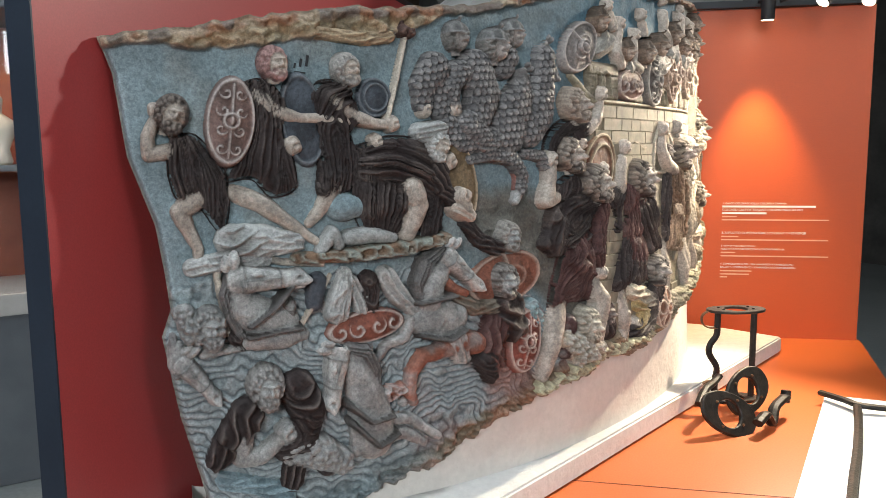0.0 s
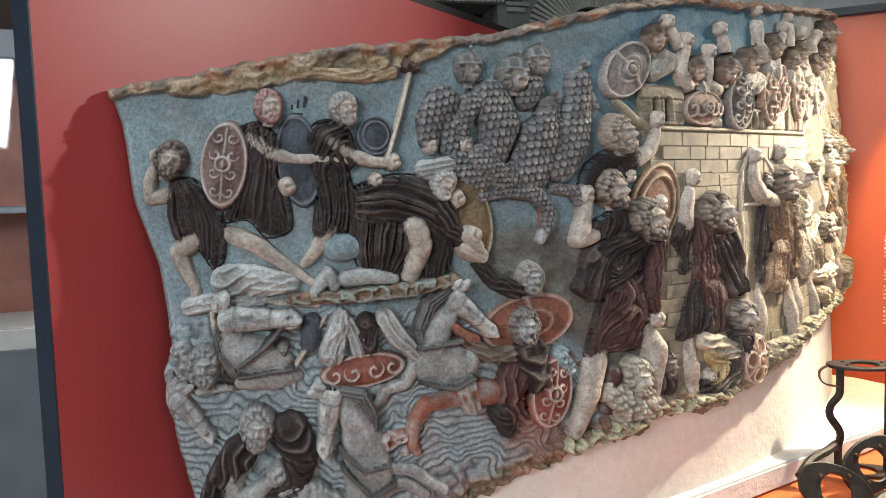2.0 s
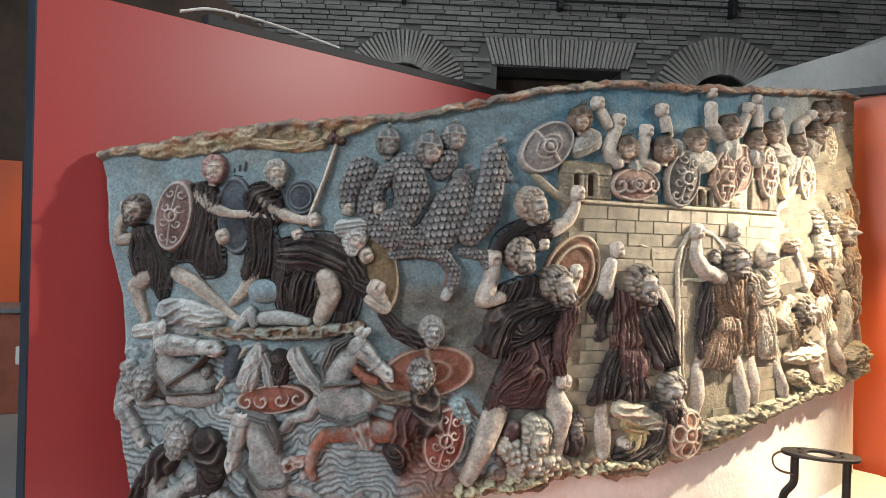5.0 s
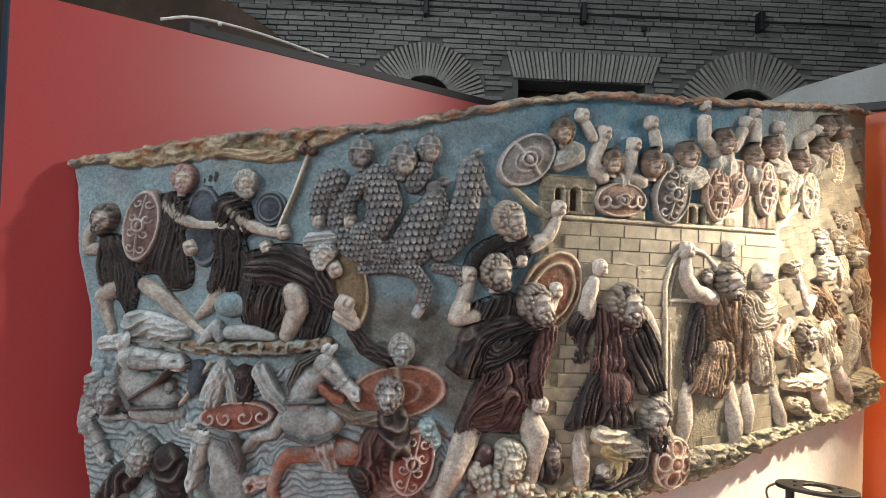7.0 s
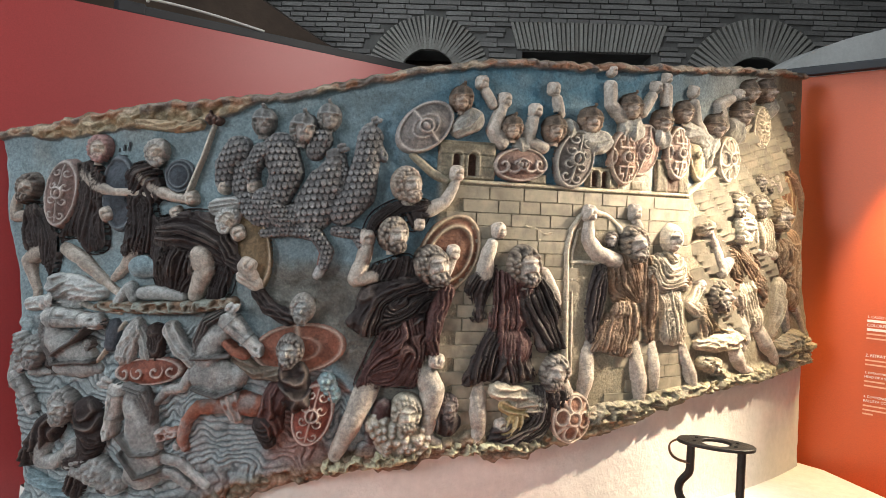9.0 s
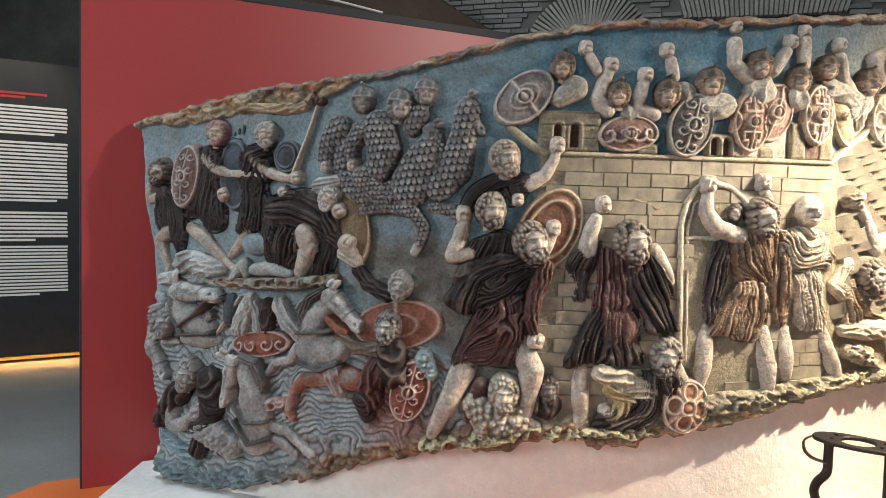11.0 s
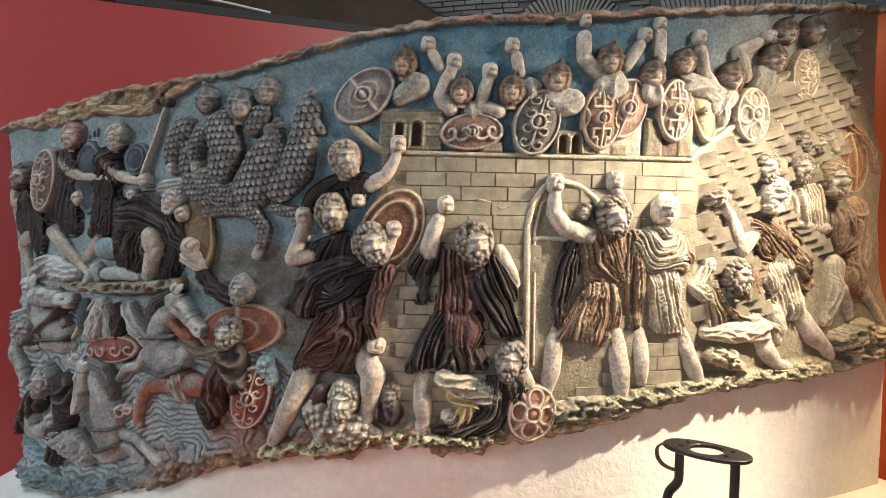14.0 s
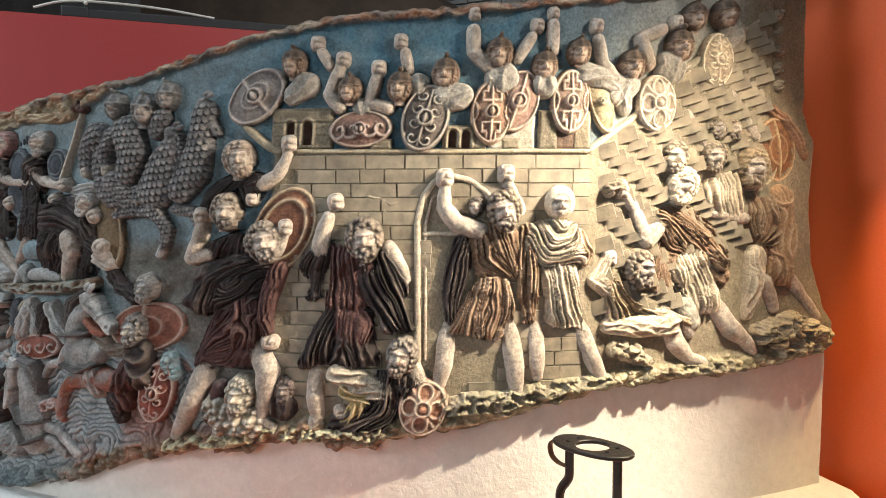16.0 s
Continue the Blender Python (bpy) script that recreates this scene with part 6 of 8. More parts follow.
carve("carved_shield", "pale pink shield with dark boss",
      shield(2.0723, 1.7943, 0.0505, 0.0673, 0.0698, 0.022, (0.36,0.29,0.23), (0.46,0.40,0.33), "cross"))
carve("carved_shield", "pale oval shield at the tower top",
      shield(2.2322, 1.9041, 0.0442, 0.0663, 0, 0.022, (0.46,0.37,0.27), (0.55,0.48,0.37), "scroll"))
carve("carved_saddle", "arched carved rim over the horse",
      limb([(0.2498, 1.2059, 0.0052, 0.01), (0.2388, 1.2715, 0.0062, 0.012), (0.2316, 1.3255, 0.0072, 0.014), (0.2451, 1.3587, 0.0072, 0.014), (0.2885, 1.3628, 0.0072, 0.014), (0.3517, 1.3439, 0.0073, 0.012), (0.4353, 1.3338, 0.0064, 0.01)], CREAM, HORSE_DARK),
      limb([(0.4244, 1.3004, 0.0236, 0.004), (0.4169, 1.2563, 0.0193, 0.004)], SLATE),
      limb([(0.3843, 1.2113, 0.0043, 0.014), (0.4133, 1.2532, 0.0043, 0.016), (0.4498, 1.3112, 0.0043, 0.016)], CREAM))
carve("carved_horse", "pale swimming horse with bridle and raised head",
      limb([(0.264, 1.298, 0.0245, 0.016), (0.273, 1.261, 0.0343, 0.018), (0.310, 1.240, 0.0426, 0.016), (0.359, 1.230, 0.0290, 0.01)], HORSE, (0.25, 0.245, 0.235)),
      limb([(0.284, 1.196, 0.0221, 0.008), (0.345, 1.195, 0.0255, 0.008), (0.392, 1.200, 0.0157, 0.006)], HORSE, (0.25, 0.245, 0.235)),
      horse_head(0.261, 1.317, 0.1300, -0.05, 0.026, 1, (0.40, 0.39, 0.37)),
      limb([(0.286, 1.229, 0.0037, 0.07), (0.336, 1.264, 0.0036, 0.068), (0.368, 1.299, 0.0036, 0.06)], (0.09, 0.08, 0.075), (0.05, 0.045, 0.04)),
      limb([(0.284, 1.206, 0.0037, 0.058), (0.344, 1.215, 0.0036, 0.06), (0.383, 1.217, 0.0036, 0.054)], (0.09, 0.08, 0.075), (0.05, 0.045, 0.04)),
      limb([(0.258, 1.331, 0.0086, 0.036), (0.245, 1.289, 0.0111, 0.034), (0.254, 1.243, 0.0111, 0.03), (0.271, 1.209, 0.0086, 0.026)], (0.11, 0.10, 0.095), HORSE, "along", 4, 0.006))
carve("carved_figure", "small head behind the horse muzzle",
      head(0.3637, 1.2575, 0.0169, 0.016, 0.4, 0, skin=SKIN_COOL, hair2=(0.33,0.32,0.3), seed=90))
carve("carved_figure", "curly head of a man in the waves",
      limb([(0.1675, 1.2543, 0.0204, 0.008), (0.1862, 1.2215, 0.0287, 0.01)], SKIN_COOL, HORSE_DARK, "curl", 2.4, 0.012),
      head(0.2133, 1.2297, 0.0381, 0.018, 0.4, 0, hair=(0.12,0.115,0.11), hair2=(0.34,0.33,0.31), skin=SKIN_COOL, seed=81),
      limb([(0.2622, 1.2048, 0.0166, 0.01), (0.2743, 1.1871, 0.0115, 0.008)], CLOAK, CLOAK_LIGHT, "along", 3, 0.008, seed=43),
      limb([(0.1995, 1.1756, 0.0103, 0.01), (0.2718, 1.1846, 0.0094, 0.01)], SKIN_COOL, tuple(0.75 * k for k in SKIN_COOL)))
carve("carved_horse", "horse head breaking the surface by the edge",
      limb([(0.1519, 1.1918, 0.0184, 0.008), (0.1565, 1.1605, 0.0245, 0.012)], HORSE, HORSE_DARK),
      horse_head(0.1607, 1.1652, 0.0981, -0.9049, 0.016, 1, HORSE),
      limb([(0.1468, 1.2144, 0.0082, 0.012), (0.145, 1.1727, 0.0092, 0.014), (0.1496, 1.1399, 0.0081, 0.012)], HORSE_DARK, HORSE, "along", 4, 0.008))
carve("carved_figure", "draped knees rising from the water",
      limb([(0.46, 1.2368, 0.0261, 0.012), (0.4747, 1.2867, 0.0218, 0.016), (0.4811, 1.3107, 0.0153, 0.014)], SKIN_COOL, HORSE, "along", 3, 0.006),
      limb([(0.5149, 1.2423, 0.0177, 0.01), (0.4956, 1.2957, 0.0131, 0.012)], SKIN_COOL, HORSE, "along", 3, 0.006),
      limb([(0.5691, 1.3019, 0.0201, 0.018), (0.5963, 1.2586, 0.0215, 0.016), (0.627, 1.2278, 0.0148, 0.012)], SKIN_COOL, HORSE, "along", 3, 0.006),
      limb([(0.5307, 1.2919, 0.0243, 0.006), (0.5351, 1.2454, 0.02, 0.006)], CLOAK, CLOAK_LIGHT, "along", 4, 0.008, seed=44))
carve("carved_shield", "long red shield with cream scrolls afloat",
      shield(0.5223, 1.2011, 0.0857, 0.0326, 0.1047, 0.014, (0.27,0.095,0.065), (0.42,0.36,0.32), "long", boss=False))
carve("carved_horse", "rearing pale horse with harness",
      limb([(0.697, 1.310, 0.0259, 0.02), (0.672, 1.279, 0.0330, 0.022), (0.664, 1.241, 0.0354, 0.018)], HORSE, (0.25, 0.245, 0.235)),
      limb([(0.661, 1.200, 0.0450, 0.014), (0.701, 1.198, 0.0498, 0.016), (0.731, 1.200, 0.0356, 0.012)], HORSE, (0.25, 0.245, 0.235)),
      horse_head(0.705, 1.335, 0.1084, -0.75, 0.028, 1, (0.40, 0.39, 0.37)),
      limb([(0.693, 1.349, 0.0094, 0.038), (0.657, 1.325, 0.0129, 0.038), (0.64, 1.283, 0.013, 0.034), (0.641, 1.255, 0.0094, 0.03)], (0.11, 0.10, 0.095), HORSE, "along", 4, 0.006),
      limb([(0.705, 1.279, 0.0106, 0.034), (0.729, 1.258, 0.0118, 0.032), (0.752, 1.249, 0.0107, 0.028)], RUST, (0.12, 0.05, 0.035)),
      limb([(0.633, 1.24, 0.0035, 0.062), (0.685, 1.246, 0.0035, 0.066), (0.717, 1.249, 0.0035, 0.064)], (0.09, 0.08, 0.075), (0.05, 0.045, 0.04)),
      limb([(0.641, 1.171, 0.0036, 0.06), (0.7, 1.156, 0.0036, 0.066), (0.74, 1.174, 0.0036, 0.06)], (0.09, 0.08, 0.075), (0.05, 0.045, 0.04)),
      limb([(0.626, 1.2019, 0.016, 0.012), (0.6079, 1.1685, 0.0137, 0.012), (0.5676, 1.1589, 0.0124, 0.01), (0.5448, 1.1287, 0.0101, 0.008)], HORSE, HORSE_DARK),
      limb([(0.5187, 1.1576, 0.0111, 0.008), (0.4961, 1.1408, 0.0099, 0.008), (0.4875, 1.1186, 0.0099, 0.006)], HORSE, HORSE_DARK))
carve("carved_shield", "red shield with cream rim behind the swimmer",
      shield(0.8753, 1.27, 0.1098, 0.0594, 0.1396, 0.006, (0.26,0.10,0.065), (0.34,0.25,0.20), "spine", boss=False))
carve("carved_figure", "man before his red shield in the waves",
      limb([(0.7338, 1.2451, 0.0153, 0.016), (0.7819, 1.212, 0.018, 0.018), (0.8349, 1.2095, 0.0171, 0.018)], EARTH, HAIR_LIGHT, "diag", 3, 0.004),
      limb([(0.8668, 1.212, 0.037, 0.018), (0.8813, 1.1591, 0.0372, 0.018)], CLOAK, CLOAK_LIGHT, "swag", 3.2, 0.008, seed=45),
      limb([(0.8366, 1.1645, 0.0342, 0.014), (0.8198, 1.1289, 0.0316, 0.014), (0.8293, 1.0888, 0.0244, 0.01)], TUNIC, TUNIC_LIGHT, "diag", 3.4, 0.007, seed=46),
      limb([(0.8078, 1.093, 0.0291, 0.014), (0.8204, 1.0547, 0.0171, 0.01)], CLOAK, CLOAK_LIGHT, "swag", 3.2, 0.008, seed=47),
      limb([(0.9436, 1.1945, 0.0227, 0.008), (0.9628, 1.1652, 0.0178, 0.006)], SEA, (0.1,0.22,0.24), "curl", 2.4, 0.008),
      head(0.8571, 1.2689, 0.0369, 0.028, -0.3, 0, hair2=(0.36,0.33,0.3), skin=SKIN_COOL, seed=42))
carve("carved_shield", "upright red shield with cream scrolls",
      shield(0.9181, 1.1213, 0.0467, 0.0742, -0.2094, 0.022, (0.30,0.09,0.065), (0.45,0.37,0.32), "scroll"))
carve("carved_figure", "curly head and dark arm above the red shield",
      limb([(0.7664, 1.4008, 0.0142, 0.012), (0.7975, 1.3622, 0.0168, 0.014), (0.8444, 1.34, 0.0182, 0.012)], CLOAK, CLOAK_LIGHT, "diag", 3.4, 0.008, seed=48),
      head(0.8771, 1.3659, 0.0332, 0.018, 0, 0, hair=(0.17,0.15,0.13), hair2=(0.38,0.35,0.32), skin=SKIN_COOL, seed=65))
carve("carved_figure", "reclining rust-coloured legs in the sea",
      limb([(0.7835, 1.1337, 0.0288, 0.012), (0.7316, 1.1436, 0.0284, 0.014), (0.6892, 1.1286, 0.0199, 0.014), (0.6473, 1.1227, 0.0162, 0.016), (0.6227, 1.091, 0.0138, 0.018), (0.6158, 1.0499, 0.0138, 0.016), (0.6253, 1.03, 0.0115, 0.014)], RUST, SKIN_COOL),
      limb([(0.7278, 1.149, 0.026, 0.02), (0.742, 1.1099, 0.0178, 0.018)], SKIN_COOL, RUST, "along", 3, 0.004))
carve("carved_figure", "curly-haired man in the sea wrapped in a cloak",
      limb([(0.3754, 1.095, 0.0384, 0.01), (0.3958, 1.0477, 0.0366, 0.01), (0.389, 1.0033, 0.028, 0.008)], CLOAK, CLOAK_LIGHT, "swag", 3.4, 0.008, seed=49),
      limb([(0.2764, 1.0529, 0.0356, 0.014), (0.2438, 1.0126, 0.0292, 0.012), (0.2166, 0.971, 0.0208, 0.008)], CLOAK, CLOAK_LIGHT, "diag", 3, 0.008, seed=50),
      limb([(0.3871, 0.9825, 0.0302, 0.012), (0.3483, 0.9771, 0.0256, 0.012)], CLOAK, CLOAK_LIGHT, "along", 5, 0.008, seed=51),
      limb([(0.2661, 1.0235, 0.0251, 0.02), (0.2617, 0.9728, 0.021, 0.022), (0.2977, 0.9721, 0.019, 0.024), (0.3354, 1.0004, 0.0149, 0.026)], SKIN_COOL, tuple(0.75 * k for k in SKIN_COOL)),
      fist(0.3494, 1.0117, 0.0203, 0.028, 0.5, SKIN_COOL),
      head(0.3133, 1.1088, 0.04, 0.026, 0.2, -0.1, hair=(0.15,0.14,0.13), hair2=(0.40,0.38,0.36), skin=SKIN_COOL, seed=96))
carve("carved_horse", "rearing pale horse in the waves",
      limb([(0.483, 1.140, 0.0240, 0.018), (0.506, 1.097, 0.0348, 0.02), (0.525, 1.035, 0.0484, 0.02), (0.528, 0.974, 0.0549, 0.016)], HORSE, (0.25, 0.245, 0.235)),
      horse_head(0.457, 1.161, 0.1103, -1.72, 0.028, -1, (0.40, 0.39, 0.37)),
      limb([(0.478, 1.165, 0.0096, 0.04), (0.515, 1.154, 0.0131, 0.04), (0.535, 1.116, 0.012, 0.036), (0.541, 1.078, 0.0096, 0.03)], (0.11, 0.10, 0.095), HORSE, "along", 4, 0.006),
      limb([(0.475, 1.051, 0.0036, 0.068), (0.515, 1.014, 0.0036, 0.074), (0.564, 1.019, 0.0036, 0.066)], (0.09, 0.08, 0.075), (0.05, 0.045, 0.04)),
      limb([(0.48, 1.014, 0.0037, 0.066), (0.528, 0.963, 0.0037, 0.072), (0.574, 0.98, 0.0036, 0.064)], (0.09, 0.08, 0.075), (0.05, 0.045, 0.04)),
      limb([(0.4955, 0.9535, 0.0189, 0.016), (0.5446, 0.9742, 0.018, 0.018), (0.6025, 0.969, 0.0149, 0.016), (0.642, 0.9431, 0.0116, 0.014)], HORSE, HORSE_DARK),
      limb([(0.5601, 1.0053, 0.0136, 0.014), (0.6165, 0.9963, 0.0138, 0.016), (0.6562, 0.9646, 0.0116, 0.014), (0.6799, 0.9474, 0.0117, 0.012)], HORSE, HORSE_DARK))
carve("carved_rock", "broken lumps in the foam",
      limb([(0.5648, 1.0557, 0.0158, 0.008), (0.597, 1.0626, 0.0125, 0.008)], RUST, SKIN_COOL, "rock", 2.5, 0.01),
      limb([(0.6034, 1.0313, 0.0126, 0.006)], HORSE, HORSE_DARK))
carve("carved_figure", "drowning figure in folds at the lower edge",
      limb([(0.359, 0.97, 0.0257, 0.012), (0.4134, 0.9628, 0.0347, 0.016), (0.4603, 0.9357, 0.0264, 0.012)], SKIN_COOL, HORSE_DARK, "curl", 2.2, 0.008),
      limb([(0.3638, 0.9407, 0.0236, 0.01), (0.3573, 0.9138, 0.0236, 0.01)], CLOAK, CLOAK_LIGHT, "along", 4, 0.008, seed=52),
      limb([(0.4318, 0.9283, 0.0218, 0.008)], CLOAK, CLOAK_LIGHT, "swag", 3, 0.008, seed=54))
carve("carved_wave", "pale blue-grey crest of foam along the bottom",
      limb([(0.2311, 0.9284, 0.0209, 0.001), (0.2833, 0.9136, 0.019, 0.001), (0.3474, 0.8894, 0.0193, 0.001)], (0.16,0.22,0.24), (0.3,0.36,0.37), "diag", 3, 0.01, seed=53))
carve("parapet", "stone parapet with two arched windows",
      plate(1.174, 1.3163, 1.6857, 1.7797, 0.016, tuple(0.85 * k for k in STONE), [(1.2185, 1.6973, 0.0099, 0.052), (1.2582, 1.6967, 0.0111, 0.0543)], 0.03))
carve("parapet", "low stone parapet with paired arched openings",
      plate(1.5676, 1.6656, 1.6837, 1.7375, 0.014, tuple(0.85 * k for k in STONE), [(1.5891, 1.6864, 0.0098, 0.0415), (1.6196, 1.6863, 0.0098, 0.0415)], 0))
carve("parapet", "pale stone merlons on the rampart",
      plate(1.6728, 1.776, 1.6842, 1.7597, 0.009, PALE, [], 0),
      plate(1.7028, 1.7425, 1.6838, 1.708, 0.014, tuple(0.85 * k for k in STONE), [], 0))
carve("parapet", "stone posts of the rampart",
      plate(1.7853, 1.8279, 1.6843, 1.7727, 0.013, tuple(0.85 * k for k in STONE), [], 0),
      plate(1.8708, 1.9081, 1.6851, 1.7741, 0.013, tuple(0.85 * k for k in STONE), [(1.8586, 1.6871, 0.0074, 0.0421)], 0),
      plate(1.8259, 1.8767, 1.6851, 1.7545, 0.008, (0.16,0.10,0.07), [], 0))
carve("parapet", "stone step under the lying shield",
      plate(1.4043, 1.4525, 1.6843, 1.7076, 0.018, tuple(0.85 * k for k in STONE), [], 0))
carve("ledge", "moulded stone ledge along the rampart",
      limb([(1.2061, 1.681, 0.0062, 0.016), (1.5515, 1.6777, 0.0061, 0.016), (1.9045, 1.6798, 0.0062, 0.016)], STONE, SAND),
      limb([(1.2045, 1.6699, 0.005, 0.01), (1.552, 1.6667, 0.0049, 0.01), (1.9072, 1.6686, 0.005, 0.01)], STONE, SAND))
carve("ledge", "sloping stone coping of the flank",
      limb([(1.9111, 1.6866, 0.0075, 0.012), (2.0205, 1.7631, 0.0076, 0.012), (2.1498, 1.8808, 0.0078, 0.012), (2.2562, 1.9473, 0.0079, 0.012), (2.3531, 2.009, 0.008, 0.012)], SAND, CREAM))
carve("doorway", "arched stone door frame with a cross bar",
      limb([(1.5346, 1.1973, 0.0085, 0.016), (1.5256, 1.3856, 0.0085, 0.016), (1.519, 1.524, 0.0085, 0.016), (1.529, 1.5744, 0.0085, 0.016), (1.5523, 1.6095, 0.0085, 0.016), (1.5852, 1.6245, 0.0085, 0.016), (1.6294, 1.6143, 0.0085, 0.016), (1.6682, 1.5889, 0.0086, 0.016), (1.6949, 1.5547, 0.0086, 0.016)], SAND, CREAM),
      limb([(1.5514, 1.2089, 0.0049, 0.012), (1.5369, 1.5112, 0.0049, 0.012), (1.5502, 1.5743, 0.0049, 0.012), (1.5802, 1.602, 0.0049, 0.012)], SAND, CREAM),
      limb([(1.5354, 1.4924, 0.0061, 0.014), (1.6353, 1.4919, 0.0061, 0.014)], SAND, CREAM))
carve("rosette", "worn carved rosette",
      limb([(2.4203, 2.031, 0.0162, 0.002)], SAND, BRONZE, "curl", 2.6, 0.01))
carve("rosette", "worn carved rosette",
      limb([(2.4226, 1.9887, 0.0162, 0.002)], SAND, BRONZE, "curl", 2.6, 0.01))
carve("rosette", "worn carved rosette",
      limb([(2.4252, 1.9423, 0.0162, 0.002)], SAND, BRONZE, "curl", 2.6, 0.01))
carve("rosette", "worn carved rosette",
      limb([(2.4277, 1.8972, 0.0162, 0.002)], SAND, BRONZE, "curl", 2.6, 0.01))
carve("rosette", "worn carved rosette",
      limb([(2.4301, 1.8549, 0.0163, 0.002)], SAND, BRONZE, "curl", 2.6, 0.01))
carve("carved_rock", "layered sandy rocks at the broken corner",
      limb([(2.3934, 1.2379, 0.0296, 0.004), (2.494, 1.2526, 0.0357, 0.004), (2.5865, 1.2318, 0.028, 0.003)], SAND, (0.25,0.19,0.11), "rock", 3, 0.02),
      limb([(2.4592, 1.1985, 0.0272, 0.004), (2.5768, 1.1994, 0.028, 0.004)], SAND, (0.25,0.19,0.11), "rock", 3, 0.02))
carve("carved_rock", "smooth grey repair beside the fallen man",
      limb([(2.1759, 1.3172, 0.0336, 0.004), (2.1935, 1.2761, 0.0337, 0.004)], (0.36,0.33,0.28), (0.30,0.28,0.24)))
carve("carved_rock", "rugged sandy ground under the gate",
      limb([(1.6038, 1.1064, 0.0242, 0.006), (1.6664, 1.1121, 0.0267, 0.007), (1.7295, 1.1145, 0.0244, 0.007), (1.8059, 1.1334, 0.0221, 0.006), (1.8854, 1.1422, 0.0198, 0.005), (1.9964, 1.1524, 0.0176, 0.005), (2.1301, 1.1591, 0.0154, 0.004), (2.3032, 1.1639, 0.0158, 0.004)], SAND, (0.16,0.14,0.08), "rock", 3, 0.018))
carve("carved_rock", "mossy trodden ground under the warriors",
      limb([(0.9639, 0.9994, 0.0176, 0.006), (1.0358, 1.0107, 0.0174, 0.006), (1.1197, 1.025, 0.0197, 0.008), (1.2004, 1.0394, 0.0147, 0.01), (1.2918, 1.0399, 0.0146, 0.01), (1.3687, 1.0378, 0.0158, 0.01), (1.469, 1.0446, 0.0145, 0.008)], (0.30,0.22,0.15), (0.42,0.40,0.26), "rock", 3, 0.016))

# black ink marks on the sky
def frame_on(u, v, h):
    """A pose on the shaft: x along it, y up, z outwards."""
    o = Vector(on_column(u, v, h).tolist())
    x = (Vector(on_column(u + 0.01, v, h).tolist()) - o).normalized()
    z = (Vector(on_column(u, v, h + 0.01).tolist()) - o).normalized()
    y = z.cross(x).normalized()
    x = y.cross(z)
    return Matrix(((x.x, y.x, z.x, o.x), (x.y, y.y, z.y, o.y), (x.z, y.z, z.z, o.z), (0, 0, 0, 1)))


ink = bmesh.new()
for du, dv, w, t, lean in ((-0.018, -0.004, 0.004, 0.010, -12), (-0.006, 0.002, 0.005, 0.016, -10), (0.007, 0.006, 0.005, 0.022, -10), (-0.008, -0.017, 0.022, 0.003, -4)):
    box(ink, (w, t, 0.0015), frame_on(0.4135 + du, 1.728 + dv, 0.0045) @ pose(0, 0, 0, 0, 0, lean))
part("ink_mark", ink, BLACK_INK, relief, "small black ink strokes")

# ashlar blocks of the rampart, front and flank
block_mesh = bpy.data.meshes.new("stone_block")
bm = box(bmesh.new(), (1, 1, 1))
for v in bm.verts:
    if v.co.z > 0:
        v.co.x *= 0.975
        v.co.y *= 0.95
bm.to_mesh(block_mesh)
bm.free()


def stone_build(nt, b):
    info = nt.nodes.new("ShaderNodeObjectInfo")
    tone = ramp(nt, info.outputs["Random"], [(0.0, (0.19, 0.155, 0.11)), (1.0, (0.24, 0.20, 0.145))])
    where = nt.nodes.new("ShaderNodeNewGeometry").outputs["Position"]
    stain, grain = noise_tex(nt, 28, 5), noise_tex(nt, 160, 4)
    for socket in (stain, grain):
        nt.links.new(where, socket.node.inputs["Vector"])
    c = mixed(nt, "MULTIPLY", tone, ramp(nt, stain, [(0.3, (0.5, 0.5, 0.5)), (0.7, (1.2, 1.2, 1.2))]), 0.9)
    nt.links.new(c, b.inputs["Base Color"])
    b.inputs["Roughness"].default_value = 0.7
    bump(nt, b, grain, 0.35, 0.004)


block_mesh.materials.append(mat("sandstone_block", stone_build))


def lay(u, v, w, t, turn, out=0.0095):
    ob = new("stone_block", block_mesh)
    deep = 0.0035 + 0.0015 * random.random()
    ob.matrix_world = frame_on(u, v, out + deep / 2) @ pose(0, 0, 0, 0, 0, turn) @ Matrix.Diagonal((w, t, deep, 1))
    ob.parent = relief


COURSE = 0.032
for row in range(18):
    v = 1.655 - row * COURSE
    u = 1.20 + (0.04 if row % 2 else 0.0)
    while u < 1.90:
        w = random.choice((0.055, 0.075, 0.09, 0.105))
        w = min(w, 1.912 - u)
        door = 1.505 < u + w / 2 < 1.70 and v < 1.585
        if w > 0.02 and not door and v > bottom_of(np.array(u)) + 0.05:
            lay(u + w / 2, v, w - 0.0015, COURSE - 0.0015, random.uniform(-0.4, 0.4))
        u += w
for row in range(15):
    for k in range(11):
        u = 1.945 + k * 0.047 + (0.0235 if row % 2 else 0.0)
        v = float(ledge_of(np.array(u))) - 0.032 - row * 0.036
        if u < 2.37 and 1.28 < v < float(top_of(np.array(u))) - 0.05:
            ob = new("stone_block", block_mesh)
            deep = 0.003 + 0.001 * random.random()
            slant = Matrix(((0.0465, 0, 0, 0), (0.79 * 0.0465, 0.0352, 0, 0), (0, 0, deep, 0), (0, 0, 0, 1)))
            ob.matrix_world = frame_on(u, v, 0.0128 + deep / 2) @ slant
            ob.parent = relief

# ---- ironwork on the podium ----


